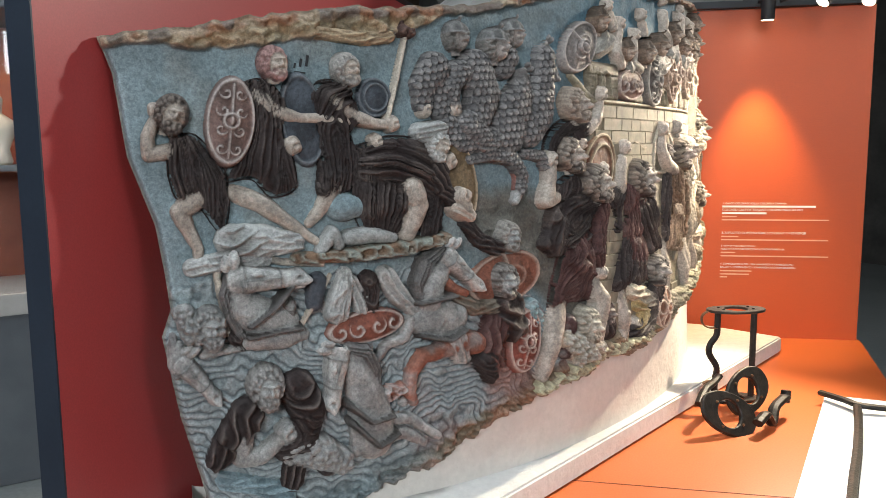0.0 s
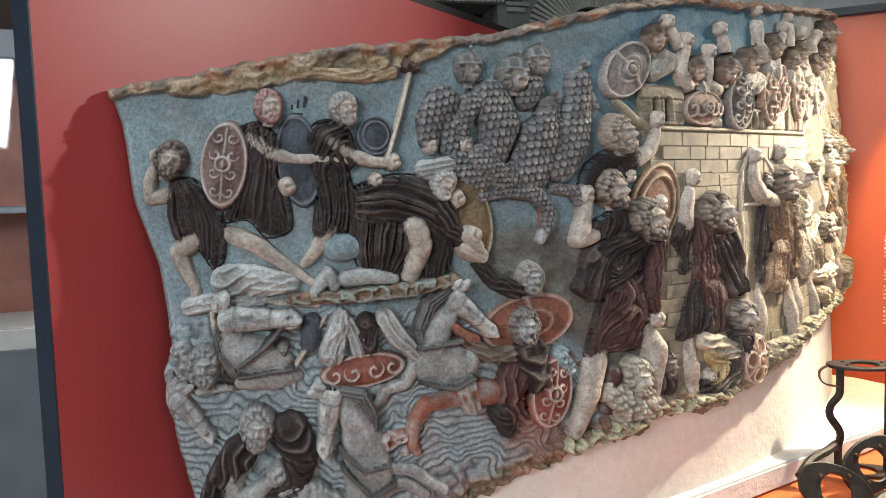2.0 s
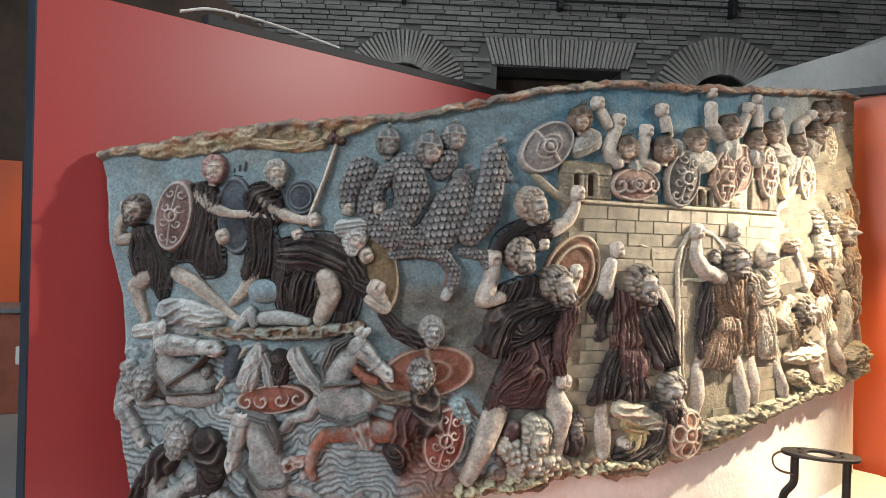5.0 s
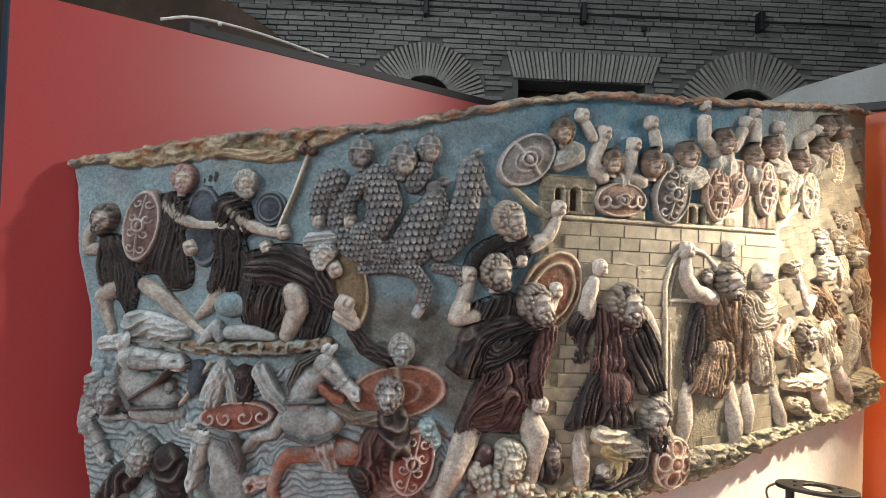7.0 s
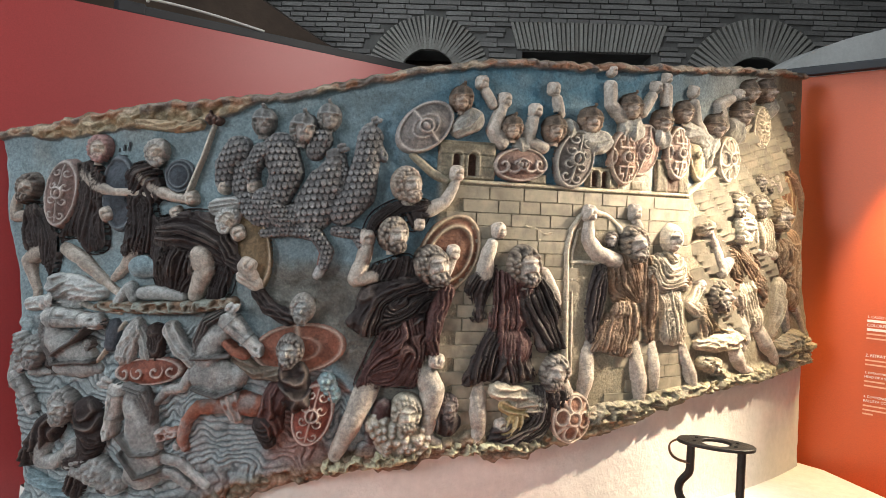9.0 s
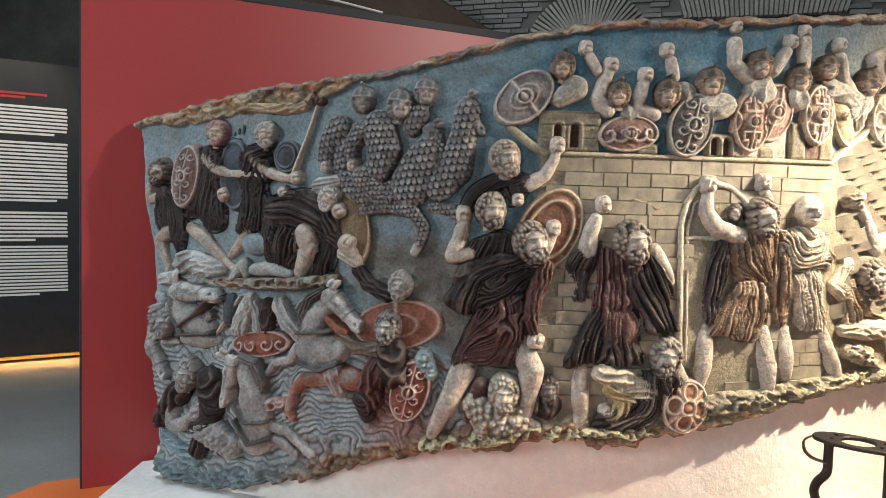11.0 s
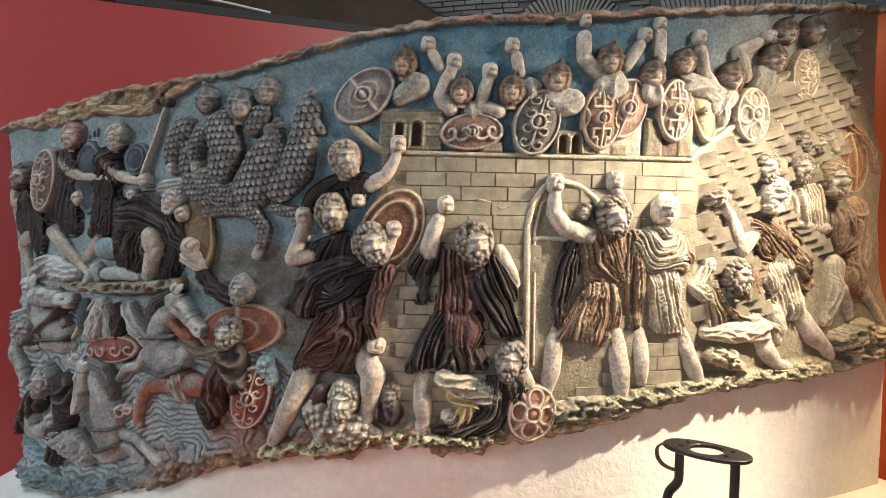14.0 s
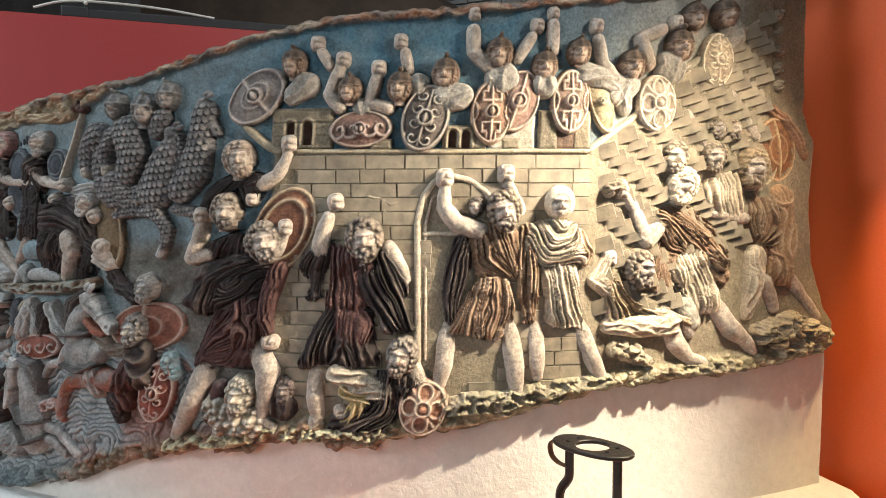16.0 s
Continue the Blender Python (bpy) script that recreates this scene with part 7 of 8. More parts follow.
def lens_plate(length, width, hole, thick, lobes=True):
    """A pointed oval iron plate with a round hole."""
    bm = bmesh.new()
    n = 48
    outer, inner = [], []
    for k in range(n):
        a = 2 * math.pi * k / n
        x = math.cos(a) * length / 2
        y = math.copysign(abs(math.sin(a)) ** 0.85, math.sin(a)) * width / 2
        outer.append((x, y))
        inner.append((math.cos(a) * hole, math.sin(a) * hole))
    rings = [[bm.verts.new((x, y, z)) for x, y in pts] for z in (0, thick) for pts in (outer, inner)]
    o0, i0, o1, i1 = rings
    for k in range(n):
        j = (k + 1) % n
        bm.faces.new((o1[k], o1[j], i1[j], i1[k]))
        bm.faces.new((o0[j], o0[k], i0[k], i0[j]))
        bm.faces.new((o0[k], o0[j], o1[j], o1[k]))
        bm.faces.new((i0[j], i0[k], i1[k], i1[j]))
    bmesh.ops.recalc_face_normals(bm, faces=bm.faces)
    bmesh.ops.bevel(bm, geom=[e for e in bm.edges if e.is_manifold and e.calc_face_angle() > 1.0], offset=thick * 0.2, segments=1, affect="EDGES")
    return bm


def moved(bm, m):
    bm.transform(m)
    return bm


stand = new("ballista_frame")
stand.matrix_world = pose(0.937, 2.385, PODIUM_Z + 0.001, 0, 0, 6)
tagged(stand, "upright black iron catapult frame with pierced top plate", "ironwork")
TOP = 0.292
part("top_plate", moved(lens_plate(0.190, 0.105, 0.036, 0.009), pose(0, 0, TOP)), IRON, stand)
part("base_plate", moved(lens_plate(0.175, 0.095, 0.036, 0.009), pose(0, 0, 0)), IRON, stand)
part("bar", tube([(0.062, 0, 0.008), (0.062, 0, TOP + 0.001)], 0.0105, 10, 0.8), IRON, stand)
part("bar", tube(smooth_path([(-0.062, 0, 0.008), (-0.062, 0, 0.07), (-0.058, 0, 0.11), (-0.084, 0, 0.155), (-0.082, 0, 0.185), (-0.062, 0, 0.215), (-0.060, 0, 0.25), (-0.060, 0, TOP + 0.001)]), 0.0105, 10, 0.8), IRON, stand, "bar bent in a double curve")
for z in (0.262, 0.03):
    part("strap_loop", tube(smooth_path([(-0.060, 0, z + 0.034), (-0.090, 0, z + 0.033), (-0.112, 0, z + 0.018), (-0.110, 0, z - 0.006), (-0.092, 0, z - 0.020), (-0.060, 0, z - 0.024)]), 0.009, 8, 0.28), STRAP, stand, "thin rusty strap bent in a loop")
for dx, dy in ((-0.055, 0.018), (-0.055, -0.018), (0.055, 0.018), (0.055, -0.018)):
    bm = bmesh.new()
    bmesh.ops.create_cone(bm, cap_ends=True, segments=10, radius1=0.005, radius2=0.004, depth=0.004, matrix=pose(dx * 0.9, dy * 1.0, TOP + 0.0105))
    part("rivet", bm, IRON, stand)

frame_pair = new("ballista_frame")
frame_pair.matrix_world = pose(0.862, 2.175, PODIUM_Z + 0.001, 0, 0, 0)
tagged(frame_pair, "corroded iron catapult frame lying on the podium", "ironwork")
RING_A, RING_B = pose(-0.050, -0.085, 0.056, 62, 6, 22), pose(0.066, 0.075, 0.072, 66, -10, 30)
for m, turn in ((RING_A, -18), (RING_B, 14)):
    part("pierced_plate", moved(lens_plate(0.190, 0.125, 0.041, 0.014), m @ pose(0, 0, -0.007, 0, 0, turn)), IRON, frame_pair, "pierced oval end plate with rivet holes")
    for k in range(4):
        bm = bmesh.new()
        bmesh.ops.create_cone(bm, cap_ends=True, segments=8, radius1=0.005, radius2=0.003, depth=0.006, matrix=m @ pose(0.053 * math.cos(0.8 + k * 1.57), 0.049 * math.sin(0.8 + k * 1.57), 0.009))
        part("rivet", bm, STRAP, frame_pair)
part("bar", tube(smooth_path([(-0.125, -0.055, 0.075), (-0.090, 0.0, 0.098), (-0.045, 0.055, 0.105), (-0.012, 0.100, 0.112)]), 0.013, 8, 0.7), IRON, frame_pair)
part("bar", tube(smooth_path([(0.020, -0.120, 0.040), (0.060, -0.080, 0.050), (0.085, -0.060, 0.020), (0.110, -0.020, 0.050), (0.150, 0.020, 0.062), (0.172, 0.045, 0.060)]), 0.016, 8, 0.75), IRON, frame_pair, "corroded bar with a knuckled bend")
part("lug", boxed((0.030, 0.018, 0.040), pose(0.172, 0.048, 0.062, 0, 10, 30), 0.004), IRON, frame_pair)

board = mesh_object("display_board", prism([(1.235, 2.378), (0.55, 1.232), (0.98, 1.185), (1.437, 2.294)], PODIUM_Z + 0.003, PODIUM_Z + 0.016, 0.002), PANEL_WHITE)
tagged(board, "plain white display board lying on the podium", "display board")
strut = new("iron_strut")
strut.matrix_world = pose(1.21, 2.20, 0.786)
tagged(strut, "corroded forked iron strut on the white board", "ironwork")
part("cross_bar", tube(smooth_path([(-0.010, 0.140, 0.000), (0.020, 0.055, 0.004), (0.040, 0.005, 0.004), (0.120, -0.020, 0.000), (0.200, -0.030, -0.002)]), 0.013, 8, 0.7), IRON, strut)
part("stem", tube(smooth_path([(0.036, 0.010, 0.002), (-0.02, -0.10, 0.0), (-0.13, -0.30, -0.004), (-0.26, -0.52, -0.006), (-0.42, -0.80, -0.004)]), 0.012, 8, 0.7), IRON, strut)
part("peg", tube([(0.036, 0.010, -0.018), (0.036, 0.010, 0.0)], 0.006, 8), BLACK, strut)
part("peg", tube([(-0.26, -0.52, -0.018), (-0.26, -0.52, -0.004)], 0.006, 8), BLACK, strut)

# ---- caption printed on the orange wall ----
along = (WALL_D - WALL_C).normalized()
CAPTION = Matrix(((along.x, 0, along.y, WALL_C.x), (along.y, 0, -along.x, WALL_C.y), (0, 1, 0, 0), (0, 0, 0, 1)))


def lettering(text, s, z, size, material, label):
    c = bpy.data.curves.new("lettering", "FONT")
    c.body, c.size, c.extrude = text, size, 0.0004
    c.materials.append(material)
    ob = new("lettering", c)
    ob.matrix_world = CAPTION @ pose(s, z, 0.0016)
    ob.parent = caption
    return ob


caption = new("wall_caption")
tagged(caption, "pale printed caption text on the orange wall", "caption")
BOLD = 0.0142
for text, z, width in (("1. CALCO COLORATO DELLA COLONNA TRAIANA,", 1.327, 0.275), ("COLORED CAST OF TRAJAN'S COLUMN MADE IN 1971", 1.299, 0.36),
                       ("2. RITRATTO DI IMPERATORE | PORTRAIT OF EMPEROR", 1.200, 0.40), ("3. TESTA DI PRIGIONIERO DACO |", 1.145, 0.17),
                       ("HEAD OF A STATUE DEPICTING A DACIAN PRISONER", 1.131, 0.29), ("4. COMPONENTI DI BALLISTA - KAMARION E KAMBESTRION |", 1.066, 0.345),
                       ("BALLISTA COMPONENTS - KAMARION AND KAMBESTRION", 1.052, 0.325)):
    lettering(text, 1.262, z, width / len(text) * 1.62, INK, "")
for z, w in ((1.3135, 0.375), (1.285, 0.18)):
    bm = rect_on(bmesh.new(), CAPTION @ pose(0, 0, 0.0012), 1.262, 1.262 + w, z, z + 0.008, 0.0012)
    part("text_bar", bm, INK, caption)
for z, w in ((1.272, 0.06), (1.258, 0.43), (1.186, 0.07), (1.172, 0.43), (1.117, 0.06), (1.102, 0.435), (1.037, 0.13), (1.023, 0.12), (1.010, 0.03)):
    bm = rect_on(bmesh.new(), CAPTION @ pose(0, 0, 0.0012), 1.262, 1.262 + w, z, z + 0.005, 0.0012)
    part("text_bar", bm, PALE_INK, caption)

# ---- lighting tracks on top of the walls ----


def track(name_label, a, b):
    thing = new("lighting_track")
    tagged(thing, name_label, "lighting track")
    d = (b - a).normalized()
    ang = math.degrees(math.atan2(d.y, d.x))
    mid = (a + b) / 2
    ln = (b - a).length
    part("rail", boxed((ln, 0.036, 0.026), Matrix.Translation((mid.x, mid.y, WALL_TOP + 0.013)) @ pose(0, 0, 0, 0, 0, ang), 0.003), BLACK, thing)
    part("rail_groove", boxed((ln - 0.02, 0.008, 0.006), Matrix.Translation((mid.x, mid.y, WALL_TOP + 0.027)) @ pose(0, -0.006, 0, 0, 0, ang)), BLACK, thing)
    part("end_cap", boxed((0.075, 0.042, 0.032), Matrix.Translation((a.x, a.y, WALL_TOP + 0.016)) @ pose(0, 0, 0, 0, 0, ang), 0.004), BLACK, thing)
    return thing


dir_l = (WALL_B - WALL_A).normalized()
nrm_l = Vector((dir_l.y, -dir_l.x))
rail_l = track("black lighting track along the red wall", WALL_A + dir_l * 0.46 - nrm_l * 0.02, WALL_B - dir_l * 0.1 - nrm_l * 0.02)
part("cable", tube(smooth_path([(-0.575, 1.60, WALL_TOP + 0.02), (-0.55, 1.68, WALL_TOP + 0.045), (-0.52, 1.80, WALL_TOP + 0.052), (-0.49, 1.95, WALL_TOP + 0.05), (-0.43, 2.10, WALL_TOP + 0.03)]), 0.004, 8), CABLE, rail_l, "thin pale cable")
bm = bmesh.new()
bmesh.ops.create_uvsphere(bm, u_segments=10, v_segments=6, radius=0.006, matrix=Matrix.Translation((-0.50, 1.73, WALL_TOP + 0.036)))
part("screw", bm, CABLE, rail_l, smooth=True)
nrm_r = Vector((along.y, -along.x))
track("black lighting track along the orange wall", WALL_C + along * 0.3 - nrm_r * -0.02, WALL_D - along * 0.02 + nrm_r * 0.02)


def glow_build(nt, b):
    b.inputs["Emission Color"].default_value = (1.0, 0.86, 0.62, 1)
    b.inputs["Emission Strength"].default_value = 30.0


GLOW = mat("lit_lamp_face", glow_build)


def spotlight(eye, target, label):
    thing = new("spotlight")
    tagged(thing, label, "spotlight", "track spotlights")
    m = look(eye, target)
    back = m @ pose(0, 0, 0.010)
    bm = bmesh.new()
    bmesh.ops.create_cone(bm, cap_ends=True, segments=24, radius1=0.026, radius2=0.026, depth=0.10, matrix=back @ pose(0, 0, 0.052))
    bmesh.ops.bevel(bm, geom=[e for e in bm.edges if e.is_manifold and e.calc_face_angle() > 1.0], offset=0.003, segments=2, affect="EDGES")
    part("housing", bm, BLACK, thing)
    bm = bmesh.new()
    bmesh.ops.create_cone(bm, cap_ends=True, segments=24, radius1=0.021, radius2=0.021, depth=0.002, matrix=back @ pose(0, 0, 0.0006))
    part("lamp_face", bm, GLOW, thing, "lit lamp face")
    c = back @ Vector((0, 0, 0.06))
    top = Vector((eye[0] + 0.02, 3.44 - 0.172 * (eye[0] + 0.045), WALL_TOP + 0.02))
    part("arm", tube(smooth_path([tuple(c), tuple((c + top) / 2 + Vector((0, 0, 0.012))), tuple(top)], 4), 0.007, 8), BLACK, thing)
    return thing


spotlight(LAMP_A, (0.93, 2.70, 1.50), "black track spotlight shining on the relief")
spotlight(LAMP_B, (0.52, 1.95, 0.86), "black track spotlight shining on the relief")
spotlight(LAMP_C, (1.32, 3.20, 1.0), "black cylinder spotlight washing the orange wall")

# ---- old brick front at the back of the hall ----
BACK = 8.0
backing = bmesh.new()
DOOR_X0, DOOR_X1, DOOR_TOP = 0.76, 2.11, 3.47
ARCHES = ((-0.23, 3.16, 0.29, 0.66), (3.20, 3.10, 0.36, 0.78))
for x0, x1, z0, z1 in ((-9.3, -0.52, 0, 6), (0.06, DOOR_X0, 0, 6), (DOOR_X1, 2.84, 0, 6), (3.56, 9.3, 0, 6), (-0.52, 0.06, 3.45, 6), (DOOR_X0, DOOR_X1, DOOR_TOP, 6), (2.84, 3.56, 3.46, 6)):
    box(backing, (x1 - x0, 0.5, z1 - z0), HALL @ pose((x0 + x1) / 2, BACK + 0.28, (z0 + z1) / 2))
tagged(mesh_object("wall_north", backing, MORTAR), "old Roman brick front with arches at the hall's end", "wall", kind="structure")
tagged(mesh_object("wall_north_niche", boxed((5.2, 0.1, 3.6), HALL @ pose(1.5, BACK + 0.75, 1.8)), ROOFLESS), "dark back of the openings", "wall", kind="structure")
verts, faces = [], []
pale_verts, pale_faces = [], []


def brick(vs, fs, m, w, t, d):
    k = len(vs)
    for x, y, z in ((-1, 0, -1), (1, 0, -1), (1, 0, 1), (-1, 0, 1), (-0.97, -1, -0.9), (0.97, -1, -0.9), (0.97, -1, 0.9), (-0.97, -1, 0.9)):
        vs.append(tuple(m @ Vector((x * w / 2, y * d, z * t / 2))))
    fs.extend([(k + 4, k + 5, k + 6, k + 7), (k, k + 1, k + 5, k + 4), (k + 3, k + 7, k + 6, k + 2), (k, k + 4, k + 7, k + 3), (k + 1, k + 2, k + 6, k + 5)])


def blocked(x, z):
    if DOOR_X0 - 0.16 < x < DOOR_X1 + 0.16 and z < DOOR_TOP + 0.31:
        return True
    return any(math.hypot(x - ax, max(z - az, 0)) < ro + 0.03 and z > az - 0.25 or (abs(x - ax) < ri and z <= az) for ax, az, ri, ro in ARCHES)


z = 1.9
while z < 5.9:
    x = -4.2 + random.random() * 0.2
    lift = 0.006 * random.uniform(-1, 1)
    while x < 5.2:
        w = random.uniform(0.16, 0.30)
        sag = 0.02 * (vnoise(np.array(x * 0.8), np.array(z * 0.9), 4) - 0.5)
        if not blocked(x + w / 2, z):
            brick(verts, faces, HALL @ pose(x + w / 2, BACK + 0.03, z + lift + float(sag), 0, random.uniform(-0.7, 0.7), 0), w - 0.007, random.uniform(0.040, 0.048), random.uniform(0.030, 0.042))
        x += w
    z += 0.054
for ax, az, ri, ro in ARCHES:
    for k in range(46):
        a = math.radians(-12 + 204 * k / 45)
        rm_ = (ri + ro) / 2
        brick(pale_verts, pale_faces, HALL @ pose(ax + rm_ * math.cos(a), BACK + 0.02, az + rm_ * math.sin(a), 0, 90 - math.degrees(a) - 90, 0), ro - ri - 0.01, rm_ * math.radians(204 / 46) * 0.82, random.uniform(0.03, 0.05))
for k in range(34):
    f = k / 33
    x = DOOR_X0 - 0.02 + f * (DOOR_X1 - DOOR_X0 + 0.04)
    brick(pale_verts, pale_faces, HALL @ pose(x + (f - 0.5) * 0.12, BACK + 0.02, DOOR_TOP + 0.155, 0, 90 + (f - 0.5) * 34, 0), 0.30, 0.036, random.uniform(0.03, 0.05))
old = arrays("brick_courses", verts, faces, BRICK, smooth=False)
tagged(old, "thin grey Roman bricks in uneven courses", "brickwork", kind="stuff")
pale = arrays("arch_bricks", pale_verts, pale_faces, BRICK_PALE, smooth=False)
tagged(pale, "pale upright bricks over the openings", "brickwork", kind="stuff")

rod = new("cable_rod")
tagged(rod, "thin black rod on brackets across the brick front", "rod")
part("bar", tube([tuple(HALL @ Vector((x, BACK - 0.13, 4.15 + 0.012 * math.sin(x * 2)))) for x in (-4, -2, 0, 2, 4, 4.4)], 0.012, 6), BLACK, rod)
for x in (-0.25, 1.40, 3.26):
    part("bracket", boxed((0.05, 0.16, 0.20), HALL @ pose(x, BACK - 0.07, 4.17), 0.01), BLACK, rod)
part("fixing", boxed((0.05, 0.05, 0.05), HALL @ pose(2.05, BACK - 0.05, 4.05), 0.01), BLACK, rod)

# white masonry vault and brown wall mass between
bm = bmesh.new()
n = 40
rows = []
for k in range(n + 1):
    f = k / n
    x = 2.55 + f * 3.6
    top = 2.80 + 1.35 * f ** 0.85 + 0.03 * math.sin(f * 17) + 0.05 * math.sin(f * 7)
    rows.append([bm.verts.new(HALL @ Vector((x, y, z))) for y, z in ((6.0, 0.2), (5.9, top), (6.5, top + 0.05), (6.6, 0.2))])
for a, b in zip(rows, rows[1:]):
    for i in range(3):
        bm.faces.new((a[i], b[i], b[i + 1], a[i + 1]))
bmesh.ops.recalc_face_normals(bm, faces=bm.faces)
tagged(mesh_object("vault_remnant", bm, VAULT_WHITE), "white plastered remnant of a masonry vault", "masonry")
bm = bmesh.new()
rows = []
for k in range(n + 1):
    f = k / n
    x = -5.2 + f * 4.35
    top = 3.92 - 0.10 * f - 0.75 * max(0, (f - 0.72) / 0.28) ** 1.2 + 0.05 * math.sin(f * 13)
    rows.append([bm.verts.new(HALL @ Vector((x, y, z))) for y, z in ((7.1, 0.0), (7.1, top), (7.5, top + 0.06), (7.5, 0.0))])
for a, b in zip(rows, rows[1:]):
    for i in range(3):
        bm.faces.new((a[i], b[i], b[i + 1], a[i + 1]))
bm.faces.new([rows[-1][i] for i in range(4)])
bmesh.ops.recalc_face_normals(bm, faces=bm.faces)
tagged(mesh_object("brown_wall_stub", bm, ROOFLESS), "broken dark brown stub of an old wall", "masonry")

# ---- showcase, text panel and counter beyond the red wall ----


def glass_build(nt, b):
    b.inputs["Roughness"].default_value, b.inputs["IOR"].default_value = 0.02, 1.45
    b.inputs["Transmission Weight"].default_value = 1.0


GLASS = mat("showcase_glass", glass_build)
case = new("showcase")
case.matrix_world = pose(-2.55, 3.55, 0, 0, 0, 33)
tagged(case, "tall glass showcase with lit red interior", "showcase")
part("plinth", boxed((1.7, 0.7, 0.82), pose(0, 0, 0.41), 0.01), STEEL, case)
part("sill", boxed((1.74, 0.74, 0.10), pose(0, 0, 0.87), 0.006), CABLE, case)
part("back_panel", boxed((1.66, 0.04, 1.3), pose(0, 0.30, 1.57)), WOOD, case)
part("cap", boxed((1.7, 0.7, 0.14), pose(0, 0, 2.29), 0.01), STEEL, case)
for x in (-0.83, 0.83):
    part("post", boxed((0.03, 0.03, 1.3), pose(x, -0.33, 1.57)), STEEL, case)
pane = part("pane", boxed((1.62, 0.008, 1.3), pose(0, -0.335, 1.57)), GLASS, case)
pane.visible_shadow = False
part("shelf", boxed((1.6, 0.5, 0.03), pose(0, 0, 1.50)), STEEL, case)
lamp = spot("showcase_light", case.matrix_world @ Vector((0.3, -0.2, 2.18)), case.matrix_world @ Vector((0.5, 0.1, 1.5)), 14, (1.0, 0.72, 0.42), 110, 0.6, 0.03)


def torso(name, m, scale_):
    prof = ((0.00, 0.075), (0.02, 0.085), (0.10, 0.070), (0.20, 0.085), (0.27, 0.095), (0.33, 0.040), (0.36, 0.042), (0.42, 0.050), (0.46, 0.030), (0.475, 0.0))
    bm = bmesh.new()
    rings = [[bm.verts.new(m @ Vector((scale_ * r * math.cos(a) * (1.25 if 0.15 < z_ < 0.3 else 1), scale_ * r * math.sin(a), scale_ * z_))) for a in (2 * math.pi * i / 20 for i in range(20))] for z_, r in prof[:-1]]
    for a, b in zip(rings, rings[1:]):
        for i in range(20):
            bm.faces.new((a[i], a[(i + 1) % 20], b[(i + 1) % 20], b[i]))
    bm.faces.new(rings[-1])
    bm.faces.new(rings[0][::-1])
    ob = mesh_object(name, bm, MARBLE, True)
    return tagged(ob, "small pale marble statuette in the showcase", "statuette", "statuettes")


torso("statuette", case.matrix_world @ pose(0.42, -0.05, 1.516), 0.75)
torso("statuette", case.matrix_world @ pose(0.62, 0.03, 1.516), 0.66)
torso("statuette", case.matrix_world @ pose(0.05, 0.0, 1.516), 0.7)

info = new("info_panel")
info.matrix_world = pose(-6.40, 2.35, 0, 0, 0, 80)
tagged(info, "tall black information panel with columns of white text", "panel")
part("board", boxed((3.2, 0.08, 2.74), pose(0, 0, 1.43)), BLACK, info)
part("light_strip", boxed((3.2, 0.10, 0.03), pose(0, -0.02, 0.045)), GOLD, info, "lit strip along the foot")


def bars(x0, x1, z0, z1, count, material):
    rnd = random.Random(int(z0 * 1000))
    for k in range(count):
        zc = z1 - (k + 0.5) * (z1 - z0) / count
        end = x1 - (rnd.random() * 0.5 * (x1 - x0) if k == count - 1 else rnd.random() * 0.01)
        part("text_bar", rect_on(bmesh.new(), pose(0, -0.043, 0, 90, 0, 0), x0, end, zc - 0.30 * (z1 - z0) / count, zc + 0.30 * (z1 - z0) / count, 0.004), material, info)


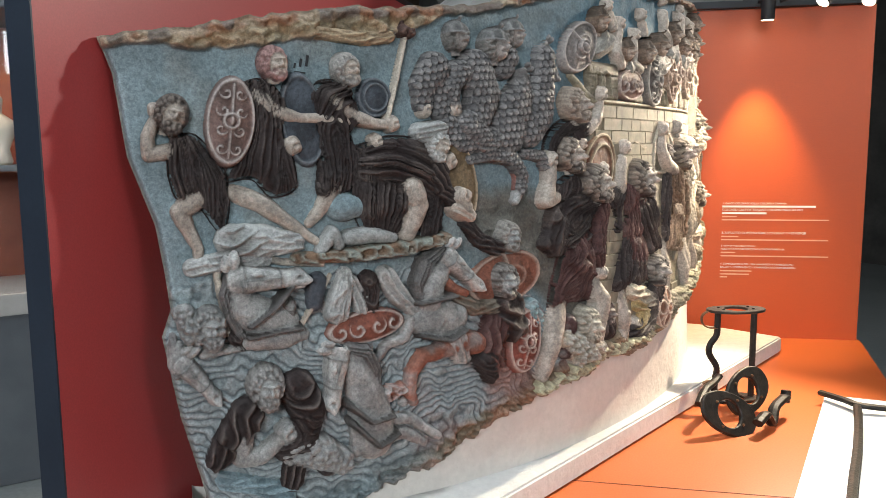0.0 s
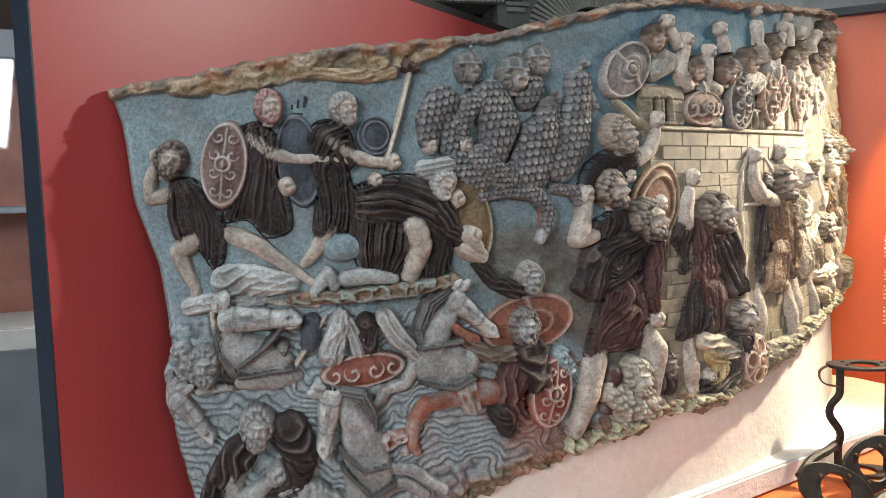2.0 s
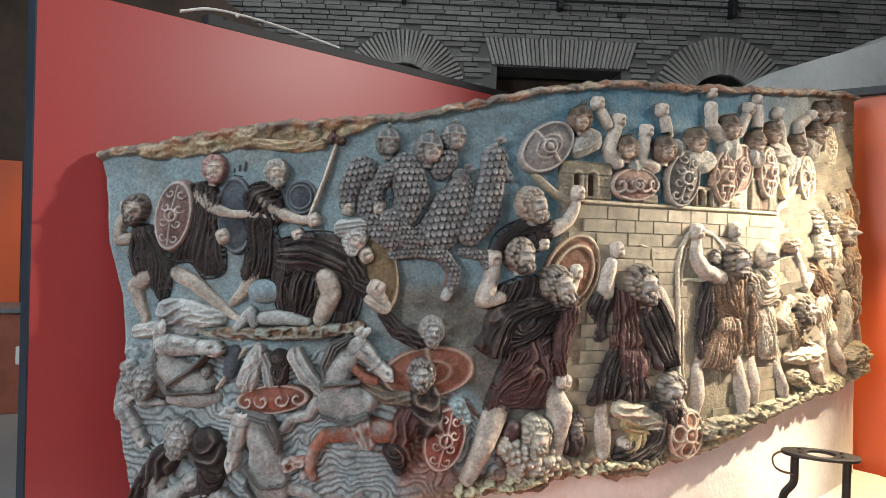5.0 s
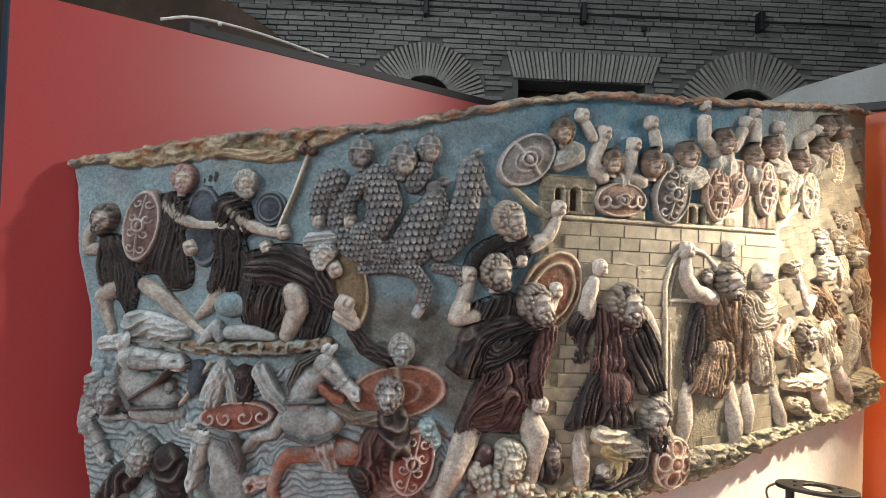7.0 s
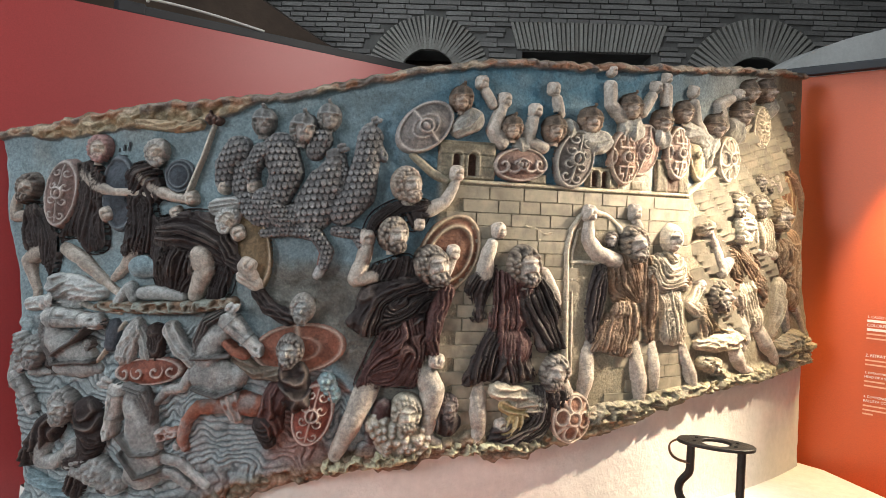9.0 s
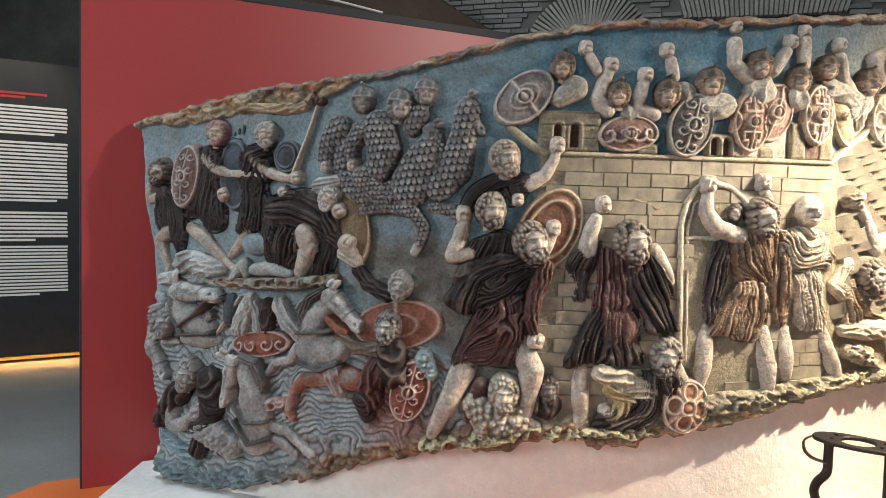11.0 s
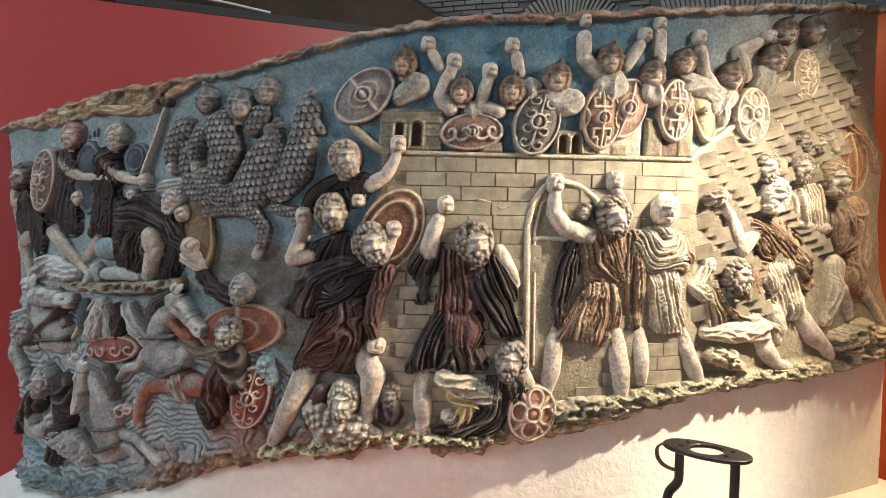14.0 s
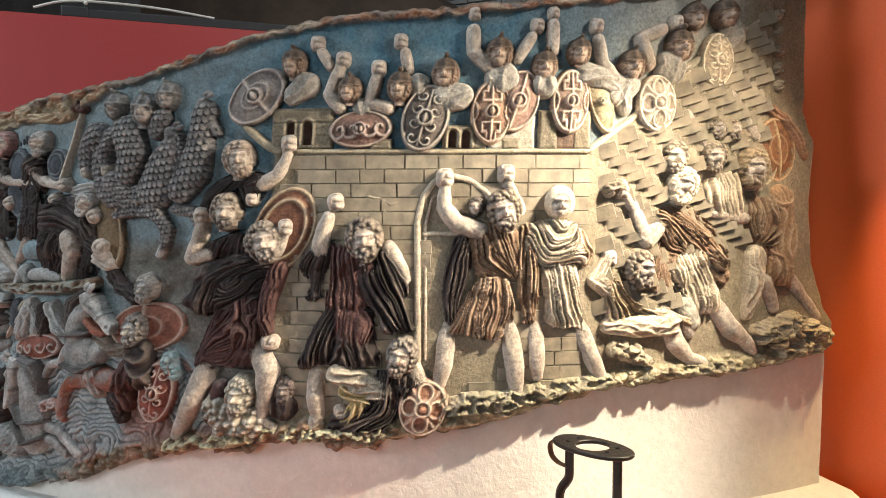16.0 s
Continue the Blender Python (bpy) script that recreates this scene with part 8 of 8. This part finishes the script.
bars(-0.10, 0.45, 2.45, 2.52, 2, RED_INK)
bars(-0.10, 0.62, 2.12, 2.40, 8, INK)
bars(-0.10, 0.62, 1.50, 2.07, 16, INK)
bars(-0.10, 0.62, 1.13, 1.42, 8, INK)
bars(-0.10, 0.62, 0.62, 1.10, 15, INK)
bars(-0.75, -0.16, 1.32, 1.42, 3, RED_INK)
bm = bmesh.new()
for k, (r, d) in enumerate(((0.34, 0.03), (0.28, 0.05), (0.10, 0.08))):
    bmesh.ops.create_cone(bm, cap_ends=True, segments=40, radius1=r, radius2=r * 0.93, depth=d, matrix=info.matrix_world @ pose(-0.42, -0.06 - d / 2, 1.78, 90, 0, 0))
tagged(mesh_object("gilded_disc", bm, GOLD), "gilded round disc hung on the black panel", "disc")
spot("panel_light", (-5.3, 2.5, 3.6), (-6.4, 2.4, 1.5), 60, (1.0, 0.85, 0.65), 70, 0.6, 0.03)
area("foot_light", info.matrix_world @ pose(0, -0.12, 0.06, 0, 0, 0), 3.1, 0.04, 8, (1.0, 0.55, 0.2))

counter = new("counter")
counter.matrix_world = pose(-5.1, 5.0, 0, 0, 0, 60)
tagged(counter, "low red-brown counter under a lit orange wall", "counter")
part("body", boxed((2.2, 0.6, 0.86), pose(0, 0, 0.43), 0.01), WOOD, counter)
part("worktop", boxed((2.26, 0.66, 0.04), pose(0, 0, 0.882), 0.004), STEEL, counter)
part("back_panel", boxed((2.2, 0.06, 1.3), pose(0, 0.33, 1.55)), ORANGE, counter)
spot("counter_light", counter.matrix_world @ Vector((0, -0.4, 2.8)), counter.matrix_world @ Vector((0, 0.3, 1.4)), 40, (1.0, 0.75, 0.45), 90, 0.6, 0.03)

# high window seen over the red wall
hatch = new("window_1")
hatch.matrix_world = pose(-6.3, 5.0, 3.85, 0, 0, 66)
tagged(hatch, "small bright barred window high in the hall wall", "window", kind="structure")


def daylight_build(nt, b):
    b.inputs["Emission Color"].default_value = (0.85, 0.94, 1.0, 1)
    b.inputs["Emission Strength"].default_value = 3.0


part("pane", boxed((0.95, 0.03, 0.75), pose(0, 0, 0)), mat("bright_daylight_pane", daylight_build), hatch)
for x in (-0.47, 0.05, 0.47):
    part("bar", boxed((0.035, 0.06, 0.8), pose(x, -0.02, 0)), BLACK, hatch)
for z in (-0.39, 0.15, 0.39):
    part("bar", boxed((1.0, 0.06, 0.035), pose(0, -0.025, z)), BLACK, hatch)
seam_line = mesh_object("trim", boxed((0.62, 0.0025, 0.0012), pose(0.60, 1.72, PODIUM_Z + 0.0008, 0, 0, -12)), WOOD)
tagged(seam_line, "thin dark joint in the podium boards", "trim", kind="structure")
